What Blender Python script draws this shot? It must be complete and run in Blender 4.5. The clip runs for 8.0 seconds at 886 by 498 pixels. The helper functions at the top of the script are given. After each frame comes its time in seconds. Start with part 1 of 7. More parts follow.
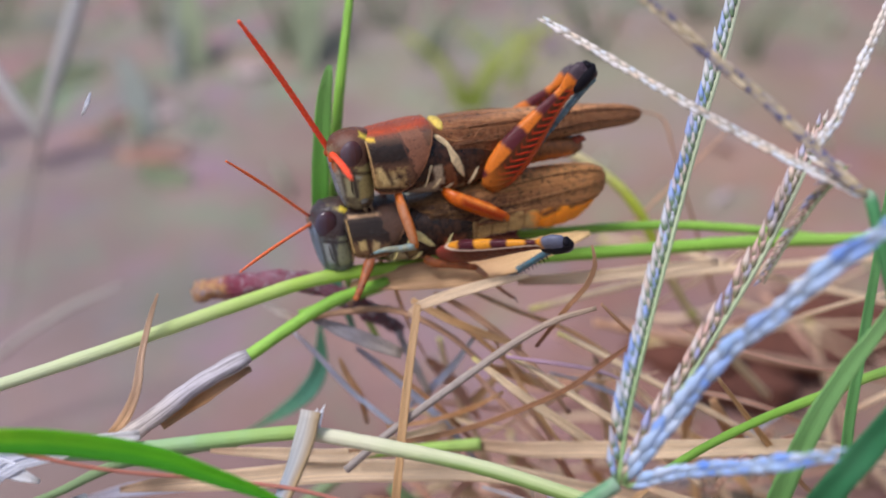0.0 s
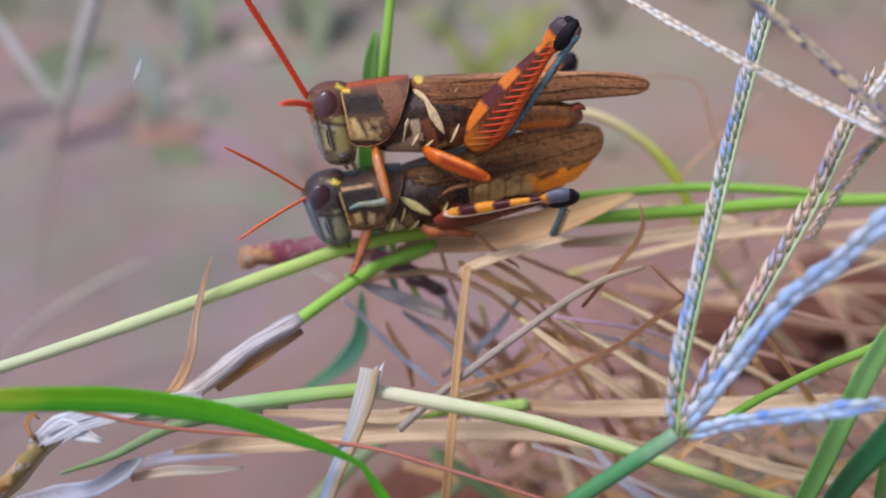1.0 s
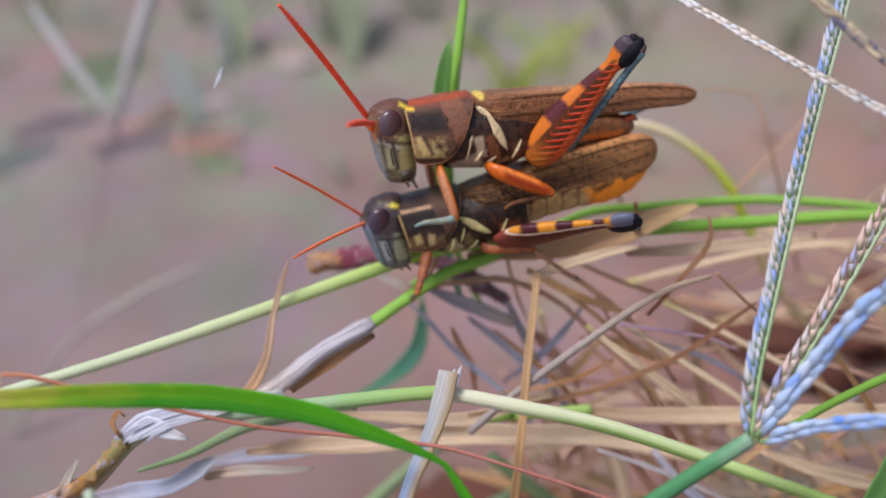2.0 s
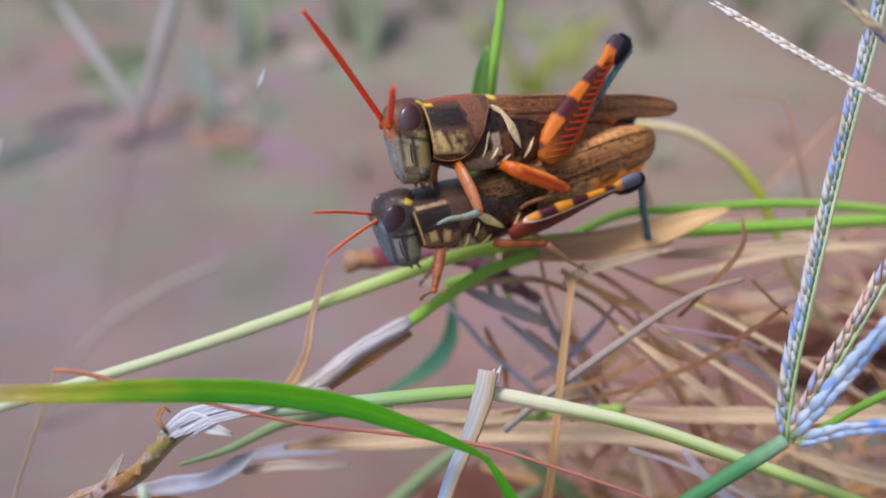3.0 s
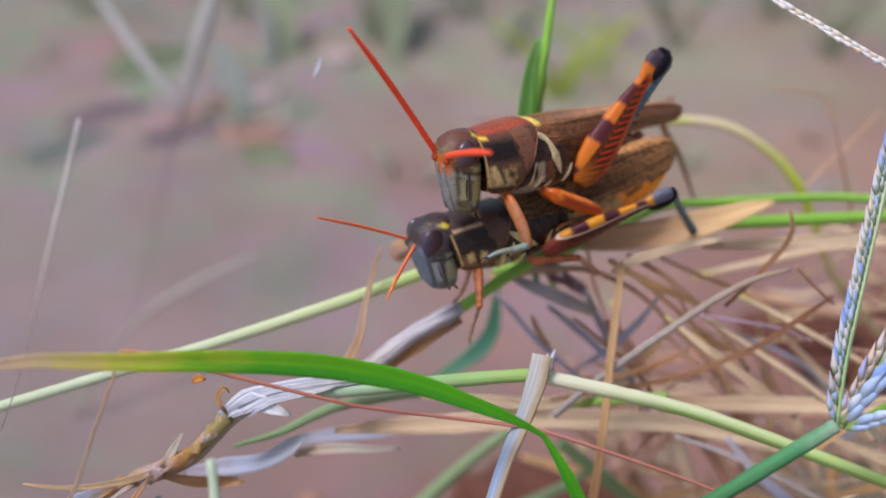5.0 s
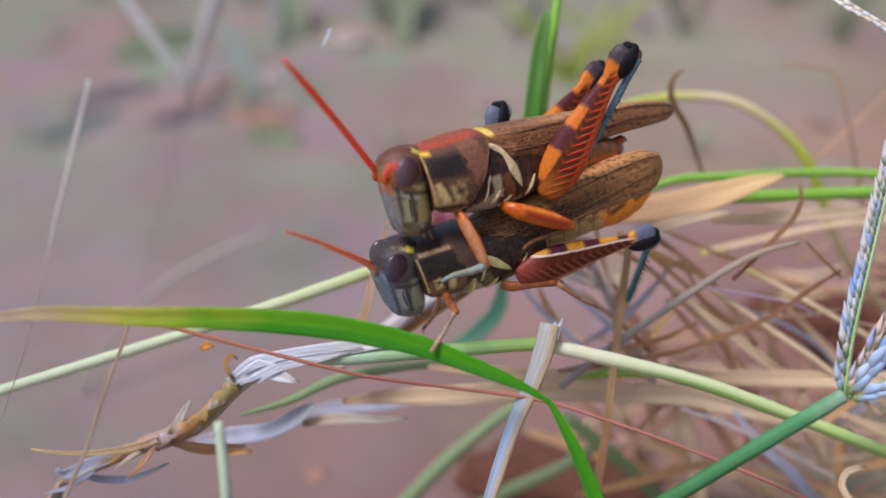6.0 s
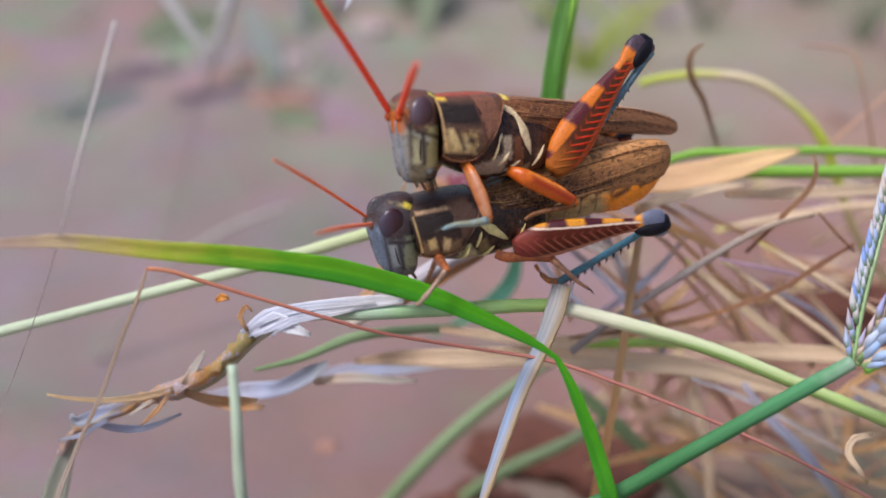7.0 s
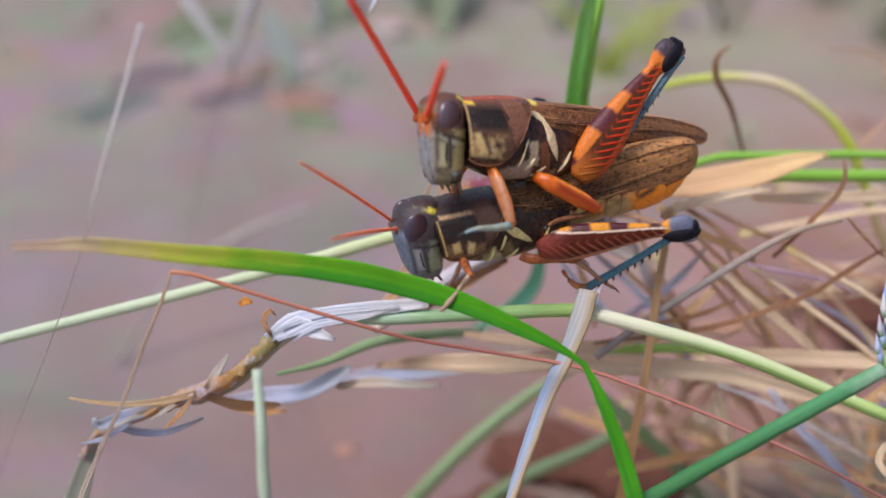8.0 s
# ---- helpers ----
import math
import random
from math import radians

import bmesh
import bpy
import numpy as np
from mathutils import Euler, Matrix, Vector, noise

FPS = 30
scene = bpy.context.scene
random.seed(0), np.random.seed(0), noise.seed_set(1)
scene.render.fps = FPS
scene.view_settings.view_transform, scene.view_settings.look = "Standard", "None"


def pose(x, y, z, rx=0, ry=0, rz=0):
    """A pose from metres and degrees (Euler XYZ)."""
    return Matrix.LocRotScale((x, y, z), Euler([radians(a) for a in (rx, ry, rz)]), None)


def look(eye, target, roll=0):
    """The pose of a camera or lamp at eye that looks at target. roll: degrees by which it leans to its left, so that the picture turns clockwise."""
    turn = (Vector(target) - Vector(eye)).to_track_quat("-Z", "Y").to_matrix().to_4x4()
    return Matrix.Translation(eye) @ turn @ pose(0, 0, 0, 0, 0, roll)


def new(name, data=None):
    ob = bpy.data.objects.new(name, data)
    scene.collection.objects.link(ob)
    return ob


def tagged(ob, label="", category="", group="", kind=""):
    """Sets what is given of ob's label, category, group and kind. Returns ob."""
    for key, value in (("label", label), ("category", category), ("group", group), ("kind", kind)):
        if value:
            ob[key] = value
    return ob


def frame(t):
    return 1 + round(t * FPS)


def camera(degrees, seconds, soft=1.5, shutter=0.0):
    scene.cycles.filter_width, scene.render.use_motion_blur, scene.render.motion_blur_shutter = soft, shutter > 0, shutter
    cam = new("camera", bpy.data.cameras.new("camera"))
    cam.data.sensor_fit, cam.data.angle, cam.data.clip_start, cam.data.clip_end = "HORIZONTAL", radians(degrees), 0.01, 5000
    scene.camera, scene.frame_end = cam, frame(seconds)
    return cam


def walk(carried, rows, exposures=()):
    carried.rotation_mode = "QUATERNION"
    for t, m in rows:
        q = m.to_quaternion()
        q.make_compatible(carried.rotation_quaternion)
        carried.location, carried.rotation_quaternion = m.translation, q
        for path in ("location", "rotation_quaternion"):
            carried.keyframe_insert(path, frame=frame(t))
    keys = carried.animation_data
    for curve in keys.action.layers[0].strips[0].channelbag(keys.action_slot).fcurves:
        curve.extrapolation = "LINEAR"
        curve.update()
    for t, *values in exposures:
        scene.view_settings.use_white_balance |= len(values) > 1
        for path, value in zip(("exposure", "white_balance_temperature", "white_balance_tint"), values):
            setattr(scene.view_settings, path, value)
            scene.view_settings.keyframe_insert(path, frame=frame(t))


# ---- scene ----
MM = 0.001
cam = camera(41.0, 8.0, soft=1.7)
# the phone's close-up lens: sharp on the stems, soft on the ground behind
cam.data.dof.use_dof = True
cam.data.dof.focus_distance = 0.0945
cam.data.dof.aperture_fstop = 17
walk(cam, [
    (0.0, pose(0.03150, -0.08180, 0.04152, 71.430, 0, 14.821) @ pose(0, 0, 0, 0, 0, 0.501)),
    (0.5, pose(0.02902, -0.08479, 0.04089, 71.991, 0, 14.209) @ pose(0, 0, 0, 0, 0, 0.043)),
    (1.0, pose(0.02713, -0.08489, 0.03990, 70.797, 0, 14.304) @ pose(0, 0, 0, 0, 0, 0.040)),
    (1.5, pose(0.02325, -0.08815, 0.03780, 71.576, 0, 14.350) @ pose(0, 0, 0, 0, 0, 0.528)),
    (1.7, pose(0.02285, -0.08825, 0.03849, 71.564, 0, 14.596) @ pose(0, 0, 0, 0, 0, 0.497)),
    (2.8, pose(0.01973, -0.09034, 0.04188, 71.278, 0, 14.298) @ pose(0, 0, 0, 0, 0, 1.209)),
    (3.0, pose(0.01930, -0.09075, 0.04116, 71.113, 0, 14.521) @ pose(0, 0, 0, 0, 0, 1.256)),
    (3.5, pose(0.01769, -0.09150, 0.04100, 71.179, 0, 14.515) @ pose(0, 0, 0, 0, 0, 1.006)),
    (4.0, pose(0.01719, -0.09181, 0.04073, 71.170, 0, 14.560) @ pose(0, 0, 0, 0, 0, 1.717)),
    (4.5, pose(0.01703, -0.09347, 0.03908, 71.226, 0, 14.853) @ pose(0, 0, 0, 0, 0, 1.862)),
    (4.7, pose(0.01679, -0.09369, 0.03942, 71.444, 0, 14.866) @ pose(0, 0, 0, 0, 0, 1.804)),
    (5.8, pose(0.01512, -0.09425, 0.04065, 71.124, 0, 15.421) @ pose(0, 0, 0, 0, 0, 1.522)),
    (6.0, pose(0.01640, -0.09449, 0.03824, 71.020, 0, 15.342) @ pose(0, 0, 0, 0, 0, 1.928)),
    (6.5, pose(0.01767, -0.09625, 0.03455, 71.257, 0, 15.944) @ pose(0, 0, 0, 0, 0, 3.255)),
    (7.0, pose(0.01725, -0.09645, 0.03506, 71.181, 0, 16.183) @ pose(0, 0, 0, 0, 0, 3.296)),
    (7.5, pose(0.01638, -0.09684, 0.03359, 70.924, 0, 16.294) @ pose(0, 0, 0, 0, 0, 3.678)),
    (8.0, pose(0.01606, -0.09591, 0.03490, 71.236, 0, 16.855) @ pose(0, 0, 0, 0, 0, 3.267)),
], exposures=[(0.0, 0.14, 6350, 15), (1.5, 0.11, 6350, 15), (6.4, 0.10, 6350, 15), (7.0, 0.22, 6350, 15), (8.0, 0.22, 6350, 15)])

# ---- daylight under a thin bright overcast ----
SUN_UP, SUN_TURN = radians(56), radians(212)
world = bpy.data.worlds.new("sky")
scene.world = world
world.use_nodes = True
wt = world.node_tree
sky = wt.nodes.new("ShaderNodeTexSky")
sky.sky_type, sky.sun_disc, sky.sun_elevation, sky.sun_rotation = 'NISHITA', False, SUN_UP, SUN_TURN
sky.dust_density, sky.air_density = 3.0, 1.0
wt.links.new(sky.outputs[0], wt.nodes["Background"].inputs[0])
wt.nodes["Background"].inputs[1].default_value = 0.10
sun = new("sun", bpy.data.lights.new("sun", 'SUN'))
sun.data.energy, sun.data.angle, sun.data.color = 2.4, radians(20), (1.0, 0.96, 0.95)
sun.matrix_world = look((0, 0, 0), (-math.sin(SUN_TURN) * math.cos(SUN_UP), -math.cos(SUN_TURN) * math.cos(SUN_UP), -math.sin(SUN_UP)))


# ---- materials ----
class Nodes:
    """A material's node tree with short ways to add to it."""

    def __init__(self, name, rough=0.5, gloss=0.5):
        self.mat = bpy.data.materials.new(name)
        self.mat.use_nodes = True
        self.tree = self.mat.node_tree
        self.bsdf = self.tree.nodes["Principled BSDF"]
        self.bsdf.inputs["Roughness"].default_value = rough
        self.bsdf.inputs["Specular IOR Level"].default_value = gloss

    def put(self, socket, value):
        if isinstance(value, bpy.types.NodeSocket):
            self.tree.links.new(value, socket)
        else:
            socket.default_value = value

    def math(self, op, a, b=0.0, clamp=False):
        n = self.tree.nodes.new("ShaderNodeMath")
        n.operation, n.use_clamp = op, clamp
        self.put(n.inputs[0], a), self.put(n.inputs[1], b)
        return n.outputs[0]

    def mix(self, fac, a, b, how='MIX'):
        n = self.tree.nodes.new("ShaderNodeMix")
        n.data_type, n.blend_type = 'RGBA', how
        self.put(n.inputs[0], fac)
        self.put(n.inputs[6], a if isinstance(a, bpy.types.NodeSocket) else (*a, 1))
        self.put(n.inputs[7], b if isinstance(b, bpy.types.NodeSocket) else (*b, 1))
        return n.outputs[2]

    def coords(self, kind, scale=(1, 1, 1)):
        n = self.tree.nodes.new("ShaderNodeTexCoord")
        m = self.tree.nodes.new("ShaderNodeMapping")
        m.inputs["Scale"].default_value = scale
        self.tree.links.new(n.outputs[kind], m.inputs[0])
        return m.outputs[0]

    def noise(self, vector, scale=1.0, detail=3.0, rough=0.6):
        n = self.tree.nodes.new("ShaderNodeTexNoise")
        self.put(n.inputs["Vector"], vector)
        n.inputs["Scale"].default_value, n.inputs["Detail"].default_value, n.inputs["Roughness"].default_value = scale, detail, rough
        return n.outputs[0]

    def ramp(self, fac, stops, how='LINEAR'):
        n = self.tree.nodes.new("ShaderNodeValToRGB")
        n.color_ramp.interpolation = how
        while len(n.color_ramp.elements) < len(stops):
            n.color_ramp.elements.new(0.5)
        for e, (p, c) in zip(n.color_ramp.elements, stops):
            e.position, e.color = p, (*c, 1)
        self.put(n.inputs[0], fac)
        return n.outputs[0]

    def bump(self, height, strength, distance):
        n = self.tree.nodes.new("ShaderNodeBump")
        n.inputs["Strength"].default_value, n.inputs["Distance"].default_value = strength, distance
        self.put(n.inputs["Height"], height)
        self.put(self.bsdf.inputs["Normal"], n.outputs[0])

    def colour(self, value, sheer=0.0):
        self.put(self.bsdf.inputs["Base Color"], value if isinstance(value, bpy.types.NodeSocket) else (*value, 1))
        if sheer:
            tr = self.tree.nodes.new("ShaderNodeBsdfTranslucent")
            mx = self.tree.nodes.new("ShaderNodeMixShader")
            mx.inputs[0].default_value = sheer
            self.put(tr.inputs[0], value)
            self.tree.links.new(self.bsdf.outputs[0], mx.inputs[1])
            self.tree.links.new(tr.outputs[0], mx.inputs[2])
            self.tree.links.new(mx.outputs[0], self.tree.nodes["Material Output"].inputs[0])


def plant(name, stops, streak=0.35, dark=(0.12, 0.08, 0.05), stain=0.25, rough=0.45, sheer=0.0, fibres=14, gloss=0.4, sides=()):
    """A stem or leaf: its colours run along its length, fibres run with it, stains lie over it."""
    m = Nodes(name, rough, gloss)
    uv = m.tree.nodes.new("ShaderNodeTexCoord").outputs["UV"]
    sep = m.tree.nodes.new("ShaderNodeSeparateXYZ")
    m.tree.links.new(uv, sep.inputs[0])
    wobble = m.noise(m.coords("Object", (1000, 1000, 1000)), 0.35, 2)
    along = m.math('ADD', sep.outputs[1], m.math('MULTIPLY', m.math('SUBTRACT', wobble, 0.5), 0.12), clamp=True)
    base = m.ramp(along, stops)
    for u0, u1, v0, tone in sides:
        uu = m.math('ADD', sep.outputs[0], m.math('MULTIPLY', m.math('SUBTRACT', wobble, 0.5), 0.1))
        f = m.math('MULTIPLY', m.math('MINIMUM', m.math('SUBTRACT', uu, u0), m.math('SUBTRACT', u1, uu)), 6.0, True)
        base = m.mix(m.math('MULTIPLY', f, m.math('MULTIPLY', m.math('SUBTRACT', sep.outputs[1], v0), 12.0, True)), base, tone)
    fib = m.noise(m.coords("UV", (fibres * 1.6, 1.8, 1)), 1.0, 3)
    fine = m.noise(m.coords("UV", (fibres * 5.0, 4.0, 1)), 1.0, 2)
    f = m.math('ADD', m.math('MULTIPLY', fib, 0.6), m.math('MULTIPLY', fine, 0.4))
    light = m.mix(m.math('MULTIPLY', m.math('SUBTRACT', f, 0.47, True), streak * 12, True), base, m.mix(1.0, base, (1.35, 1.35, 1.35), 'MULTIPLY'))
    shade = m.mix(m.math('MULTIPLY', m.math('SUBTRACT', 0.50, f, True), streak * 15, True), light, m.mix(0.55, base, dark))
    spots = m.noise(m.coords("Object", (1000, 1000, 1000)), 0.9, 4, 0.7)
    col = m.mix(m.math('MULTIPLY', m.math('SUBTRACT', spots, 0.58, True), stain * 8, True), shade, dark)
    m.colour(col, sheer)
    m.bump(m.math('ADD', f, m.math('MULTIPLY', spots, 0.5)), 0.8, 0.00018)
    return m.mat


def marked(name, base, layers, rough=0.35, second=None, speck=None, grain=1.6, bump=0.00012, glow=0.0, even=False, tint=(1.38, 1.06, 0.82), gloss=0.42):
    """Hard insect skin: soft-edged fields of colour (colour, x, z, half x, half z, turn, edge), in millimetres of the part."""
    m = Nodes(name, rough)
    if glow:
        m.bsdf.inputs["Subsurface Weight"].default_value = glow
        m.bsdf.inputs["Subsurface Scale"].default_value = 0.0006
        m.bsdf.inputs["Subsurface Radius"].default_value = (1.0, 0.5, 0.25)
    obj = m.coords("Object", (1000, 1000, 1000))
    sep = m.tree.nodes.new("ShaderNodeSeparateXYZ")
    m.tree.links.new(obj, sep.inputs[0])
    n1, n2 = m.noise(obj, grain, 5, 0.7), m.noise(obj, 6.0, 3, 0.65)
    n3 = m.noise(obj, 2.6, 4, 0.7)
    col = m.mix(m.math('MULTIPLY', m.math('SUBTRACT', n1, 0.42, True), 5.0, True), base, second or tuple(c * 0.6 for c in base))
    w = m.math('ADD', m.math('MULTIPLY', m.math('SUBTRACT', n1, 0.5), 0.9), m.math('MULTIPLY', m.math('SUBTRACT', n3, 0.5), 0.7))
    for c, cx, cz, hx, hz, turn, edge in layers:
        dx, dz = m.math('SUBTRACT', sep.outputs[0], cx), m.math('SUBTRACT', sep.outputs[2], cz)
        ca, sa = math.cos(radians(turn)), math.sin(radians(turn))
        px = m.math('ADD', m.math('MULTIPLY', dx, ca), m.math('MULTIPLY', dz, sa))
        pz = m.math('SUBTRACT', m.math('MULTIPLY', dz, ca), m.math('MULTIPLY', dx, sa))
        d = m.math('MAXIMUM', m.math('SUBTRACT', m.math('ABSOLUTE', px), hx), m.math('SUBTRACT', m.math('ABSOLUTE', pz), hz))
        d = m.math('ADD', d, m.math('MULTIPLY', w, min(1.3, 1.4 * min(hz, hx))))
        fac = m.math('MULTIPLY', m.math('SUBTRACT', edge * 0.5, d), 1.0 / edge, True)
        col = m.mix(fac, col, c)
    if not even:
        col = m.mix(m.math('MULTIPLY', m.math('SUBTRACT', n3, 0.45, True), 1.6, True), col, m.mix(1.0, col, (0.36, 0.30, 0.27), 'MULTIPLY'))
    col = m.mix(m.math('MULTIPLY', m.math('SUBTRACT', n2, 0.56, True), 5.0, True), col, speck or (0.02, 0.012, 0.01))
    m.colour(m.mix(1.0, col, tint, 'MULTIPLY'))
    m.put(m.bsdf.inputs["Roughness"], m.math('ADD', m.math('MULTIPLY', n3, 0.35), rough - 0.33))
    m.bsdf.inputs["Specular IOR Level"].default_value = gloss
    m.bump(m.math('ADD', m.math('MULTIPLY', n3, 0.35), m.math('MULTIPLY', n2, 0.8)), 0.8, bump)
    return m.mat


STEM_PALE = plant("pale_green_stem", [(0, (0.30, 0.56, 0.06)), (0.14, (0.38, 0.61, 0.09)), (0.30, (0.52, 0.66, 0.26)), (0.42, (0.58, 0.66, 0.40)), (0.62, (0.56, 0.66, 0.46)), (1, (0.54, 0.62, 0.46))], 0.1, (0.22, 0.40, 0.08), 0.03, 0.5, fibres=9, gloss=0.25)
STEM_GREEN = plant("green_stem", [(0, (0.22, 0.48, 0.06)), (0.35, (0.26, 0.54, 0.07)), (0.6, (0.34, 0.62, 0.11)), (1, (0.44, 0.66, 0.18))], 0.12, (0.10, 0.30, 0.03), 0.04, 0.45, fibres=9)
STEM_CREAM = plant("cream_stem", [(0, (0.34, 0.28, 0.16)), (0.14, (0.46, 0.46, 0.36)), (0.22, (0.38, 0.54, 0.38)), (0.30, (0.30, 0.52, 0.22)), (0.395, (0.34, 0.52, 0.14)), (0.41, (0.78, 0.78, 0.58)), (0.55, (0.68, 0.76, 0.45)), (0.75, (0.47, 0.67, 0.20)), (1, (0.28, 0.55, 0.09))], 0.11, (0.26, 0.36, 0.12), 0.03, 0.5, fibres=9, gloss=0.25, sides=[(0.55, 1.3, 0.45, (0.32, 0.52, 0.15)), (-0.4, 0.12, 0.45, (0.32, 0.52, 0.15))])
STUB = plant("cut_stub_face", [(0, (0.44, 0.43, 0.40)), (0.12, (0.33, 0.37, 0.41)), (0.25, (0.26, 0.36, 0.54)), (0.40, (0.28, 0.35, 0.46)), (1, (0.40, 0.31, 0.19))], 0.35, (0.26, 0.22, 0.20), stain=0.04, rough=0.6, fibres=8, gloss=0.2, sides=[(0.25, 0.85, -0.5, (0.46, 0.34, 0.19))])
STUB_GREEN = plant("pale_stub", [(0, (0.50, 0.62, 0.46)), (1, (0.42, 0.58, 0.42))], 0.15, stain=0.03, fibres=6)
# sides: the lower half's darker green puts the fold's shade into the colour.
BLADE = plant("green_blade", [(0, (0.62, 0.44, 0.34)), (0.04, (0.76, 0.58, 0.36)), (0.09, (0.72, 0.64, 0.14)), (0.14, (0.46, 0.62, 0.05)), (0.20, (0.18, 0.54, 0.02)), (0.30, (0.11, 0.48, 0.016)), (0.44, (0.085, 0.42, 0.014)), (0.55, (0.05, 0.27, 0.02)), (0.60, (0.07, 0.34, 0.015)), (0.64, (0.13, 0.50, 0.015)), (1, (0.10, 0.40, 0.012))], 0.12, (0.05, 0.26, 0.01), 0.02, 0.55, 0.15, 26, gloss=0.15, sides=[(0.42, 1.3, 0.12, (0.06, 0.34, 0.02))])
BLADE2 = plant("green_blade_upright", [(0, (0.20, 0.52, 0.18)), (1, (0.18, 0.48, 0.12))], 0.2, (0.04, 0.14, 0.02), 0.05, 0.42, 0.25, 18)
BLADE3 = plant("light_green_blade", [(0, (0.34, 0.64, 0.26)), (0.5, (0.26, 0.62, 0.18)), (1, (0.22, 0.54, 0.10))], 0.2, (0.06, 0.2, 0.03), 0.05, 0.42, 0.3, 18)
BLADE4 = plant("dark_green_blade", [(0, (0.04, 0.24, 0.10)), (1, (0.04, 0.20, 0.08))], 0.2, (0.02, 0.07, 0.02), 0.05, 0.42, 0.2, 18)
BLADE5 = plant("upright_blade", [(0, (0.24, 0.50, 0.14)), (0.5, (0.12, 0.40, 0.05)), (0.66, (0.12, 0.42, 0.12)), (0.76, (0.16, 0.50, 0.34)), (1, (0.28, 0.54, 0.42))], 0.2, (0.04, 0.16, 0.02), 0.05, 0.42, 0.25, 18)
TEAL_LEAF = plant("blue_green_leaf", [(0, (0.14, 0.42, 0.24)), (0.4, (0.14, 0.44, 0.32)), (1, (0.16, 0.40, 0.20))], 0.12, (0.05, 0.2, 0.1), 0.04, 0.5, 0.2, 14)
RED = plant("red_stem_skin", [(0, (0.54, 0.22, 0.12)), (0.15, (0.56, 0.20, 0.14)), (0.6, (0.50, 0.21, 0.17)), (1, (0.54, 0.28, 0.19))], 0.15, stain=0.05, fibres=4)
PALE = plant("pale_dry_leaf", [(0, (0.62, 0.44, 0.30)), (0.3, (0.68, 0.56, 0.46)), (0.5, (0.68, 0.62, 0.54)), (1, (0.60, 0.56, 0.46))], 0.25, (0.50, 0.40, 0.32), 0.05, fibres=8, sheer=0.15)
AWN = plant("pale_awn", [(0, (0.76, 0.74, 0.72)), (0.18, (0.70, 0.66, 0.62)), (0.4, (0.54, 0.47, 0.44)), (1, (0.50, 0.44, 0.42))], 0.2, (0.5, 0.42, 0.38), 0.05, fibres=5)
STEM_BLUEGREEN = plant("blue_green_stalk", [(0, (0.065, 0.19, 0.065)), (0.7, (0.05, 0.19, 0.065)), (0.94, (0.08, 0.28, 0.12)), (1, (0.34, 0.50, 0.36))], 0.08, (0.03, 0.11, 0.04), 0.05, 0.62, fibres=9, gloss=0.2)
DULL_SHOOT = plant("dull_shoot", [(0, (0.22, 0.34, 0.16)), (1, (0.28, 0.38, 0.22))], 0.25, (0.10, 0.12, 0.07), 0.1, 0.7, fibres=8, gloss=0.15)


def bark(name, stops, scabs, dark, chips):
    """Weathered twig skin: colours along it, broken by scabs, pale chips and dark cracks."""
    m = Nodes(name, 0.65, 0.3)
    sep = m.tree.nodes.new("ShaderNodeSeparateXYZ")
    m.tree.links.new(m.tree.nodes.new("ShaderNodeTexCoord").outputs["UV"], sep.inputs[0])
    obj = m.coords("Object", (1000, 1000, 1000))
    n1, n2, n3 = m.noise(obj, 1.2, 5, 0.75), m.noise(obj, 2.6, 5, 0.75), m.noise(obj, 5.0, 3, 0.7)
    along = m.math('ADD', sep.outputs[1], m.math('MULTIPLY', m.math('SUBTRACT', n1, 0.5), 0.18), True)
    c = m.ramp(along, stops)
    c = m.mix(m.math('MULTIPLY', m.math('SUBTRACT', n2, 0.51, True), 14.0, True), c, scabs)
    c = m.mix(m.math('MULTIPLY', m.math('SUBTRACT', n1, 0.54, True), 12.0, True), c, chips)
    c = m.mix(m.math('MULTIPLY', m.math('SUBTRACT', 0.44, n2, True), 9.0, True), c, dark)
    m.colour(c)
    m.bump(m.math('ADD', n2, m.math('MULTIPLY', n3, 0.5)), 1.0, 0.0004)
    return m.mat


TWIG = bark("pink_twig_bark", [(0, (0.82, 0.54, 0.28)), (0.12, (0.76, 0.44, 0.20)), (0.17, (0.34, 0.07, 0.12)), (0.35, (0.40, 0.20, 0.26)), (0.6, (0.22, 0.10, 0.15)), (1, (0.22, 0.18, 0.21))], (0.30, 0.05, 0.09), (0.07, 0.02, 0.03), (0.56, 0.48, 0.54))
GREY = plant("grey_weathered", [(0, (0.50, 0.45, 0.46)), (0.5, (0.56, 0.52, 0.54)), (1, (0.53, 0.42, 0.34))], 0.5, (0.12, 0.09, 0.08), 0.25, 0.6, fibres=9)
WORN = plant("worn_straw", [(0, (0.34, 0.30, 0.28)), (0.5, (0.38, 0.33, 0.30)), (1, (0.42, 0.31, 0.22))], 0.5, (0.14, 0.10, 0.08), 0.2, 0.6, fibres=9)
SHEATH = plant("split_sheath", [(0, (0.48, 0.46, 0.50)), (0.4, (0.43, 0.41, 0.46)), (1, (0.53, 0.46, 0.38))], 0.9, (0.10, 0.08, 0.08), 0.2, 0.6, fibres=12)
GREYBLUE = plant("grey_blue_sheath", [(0, (0.58, 0.54, 0.62)), (0.5, (0.62, 0.68, 0.86)), (1, (0.54, 0.58, 0.62))], 0.2, (0.14, 0.10, 0.10), 0.15, 0.55, fibres=8, sheer=0.3)
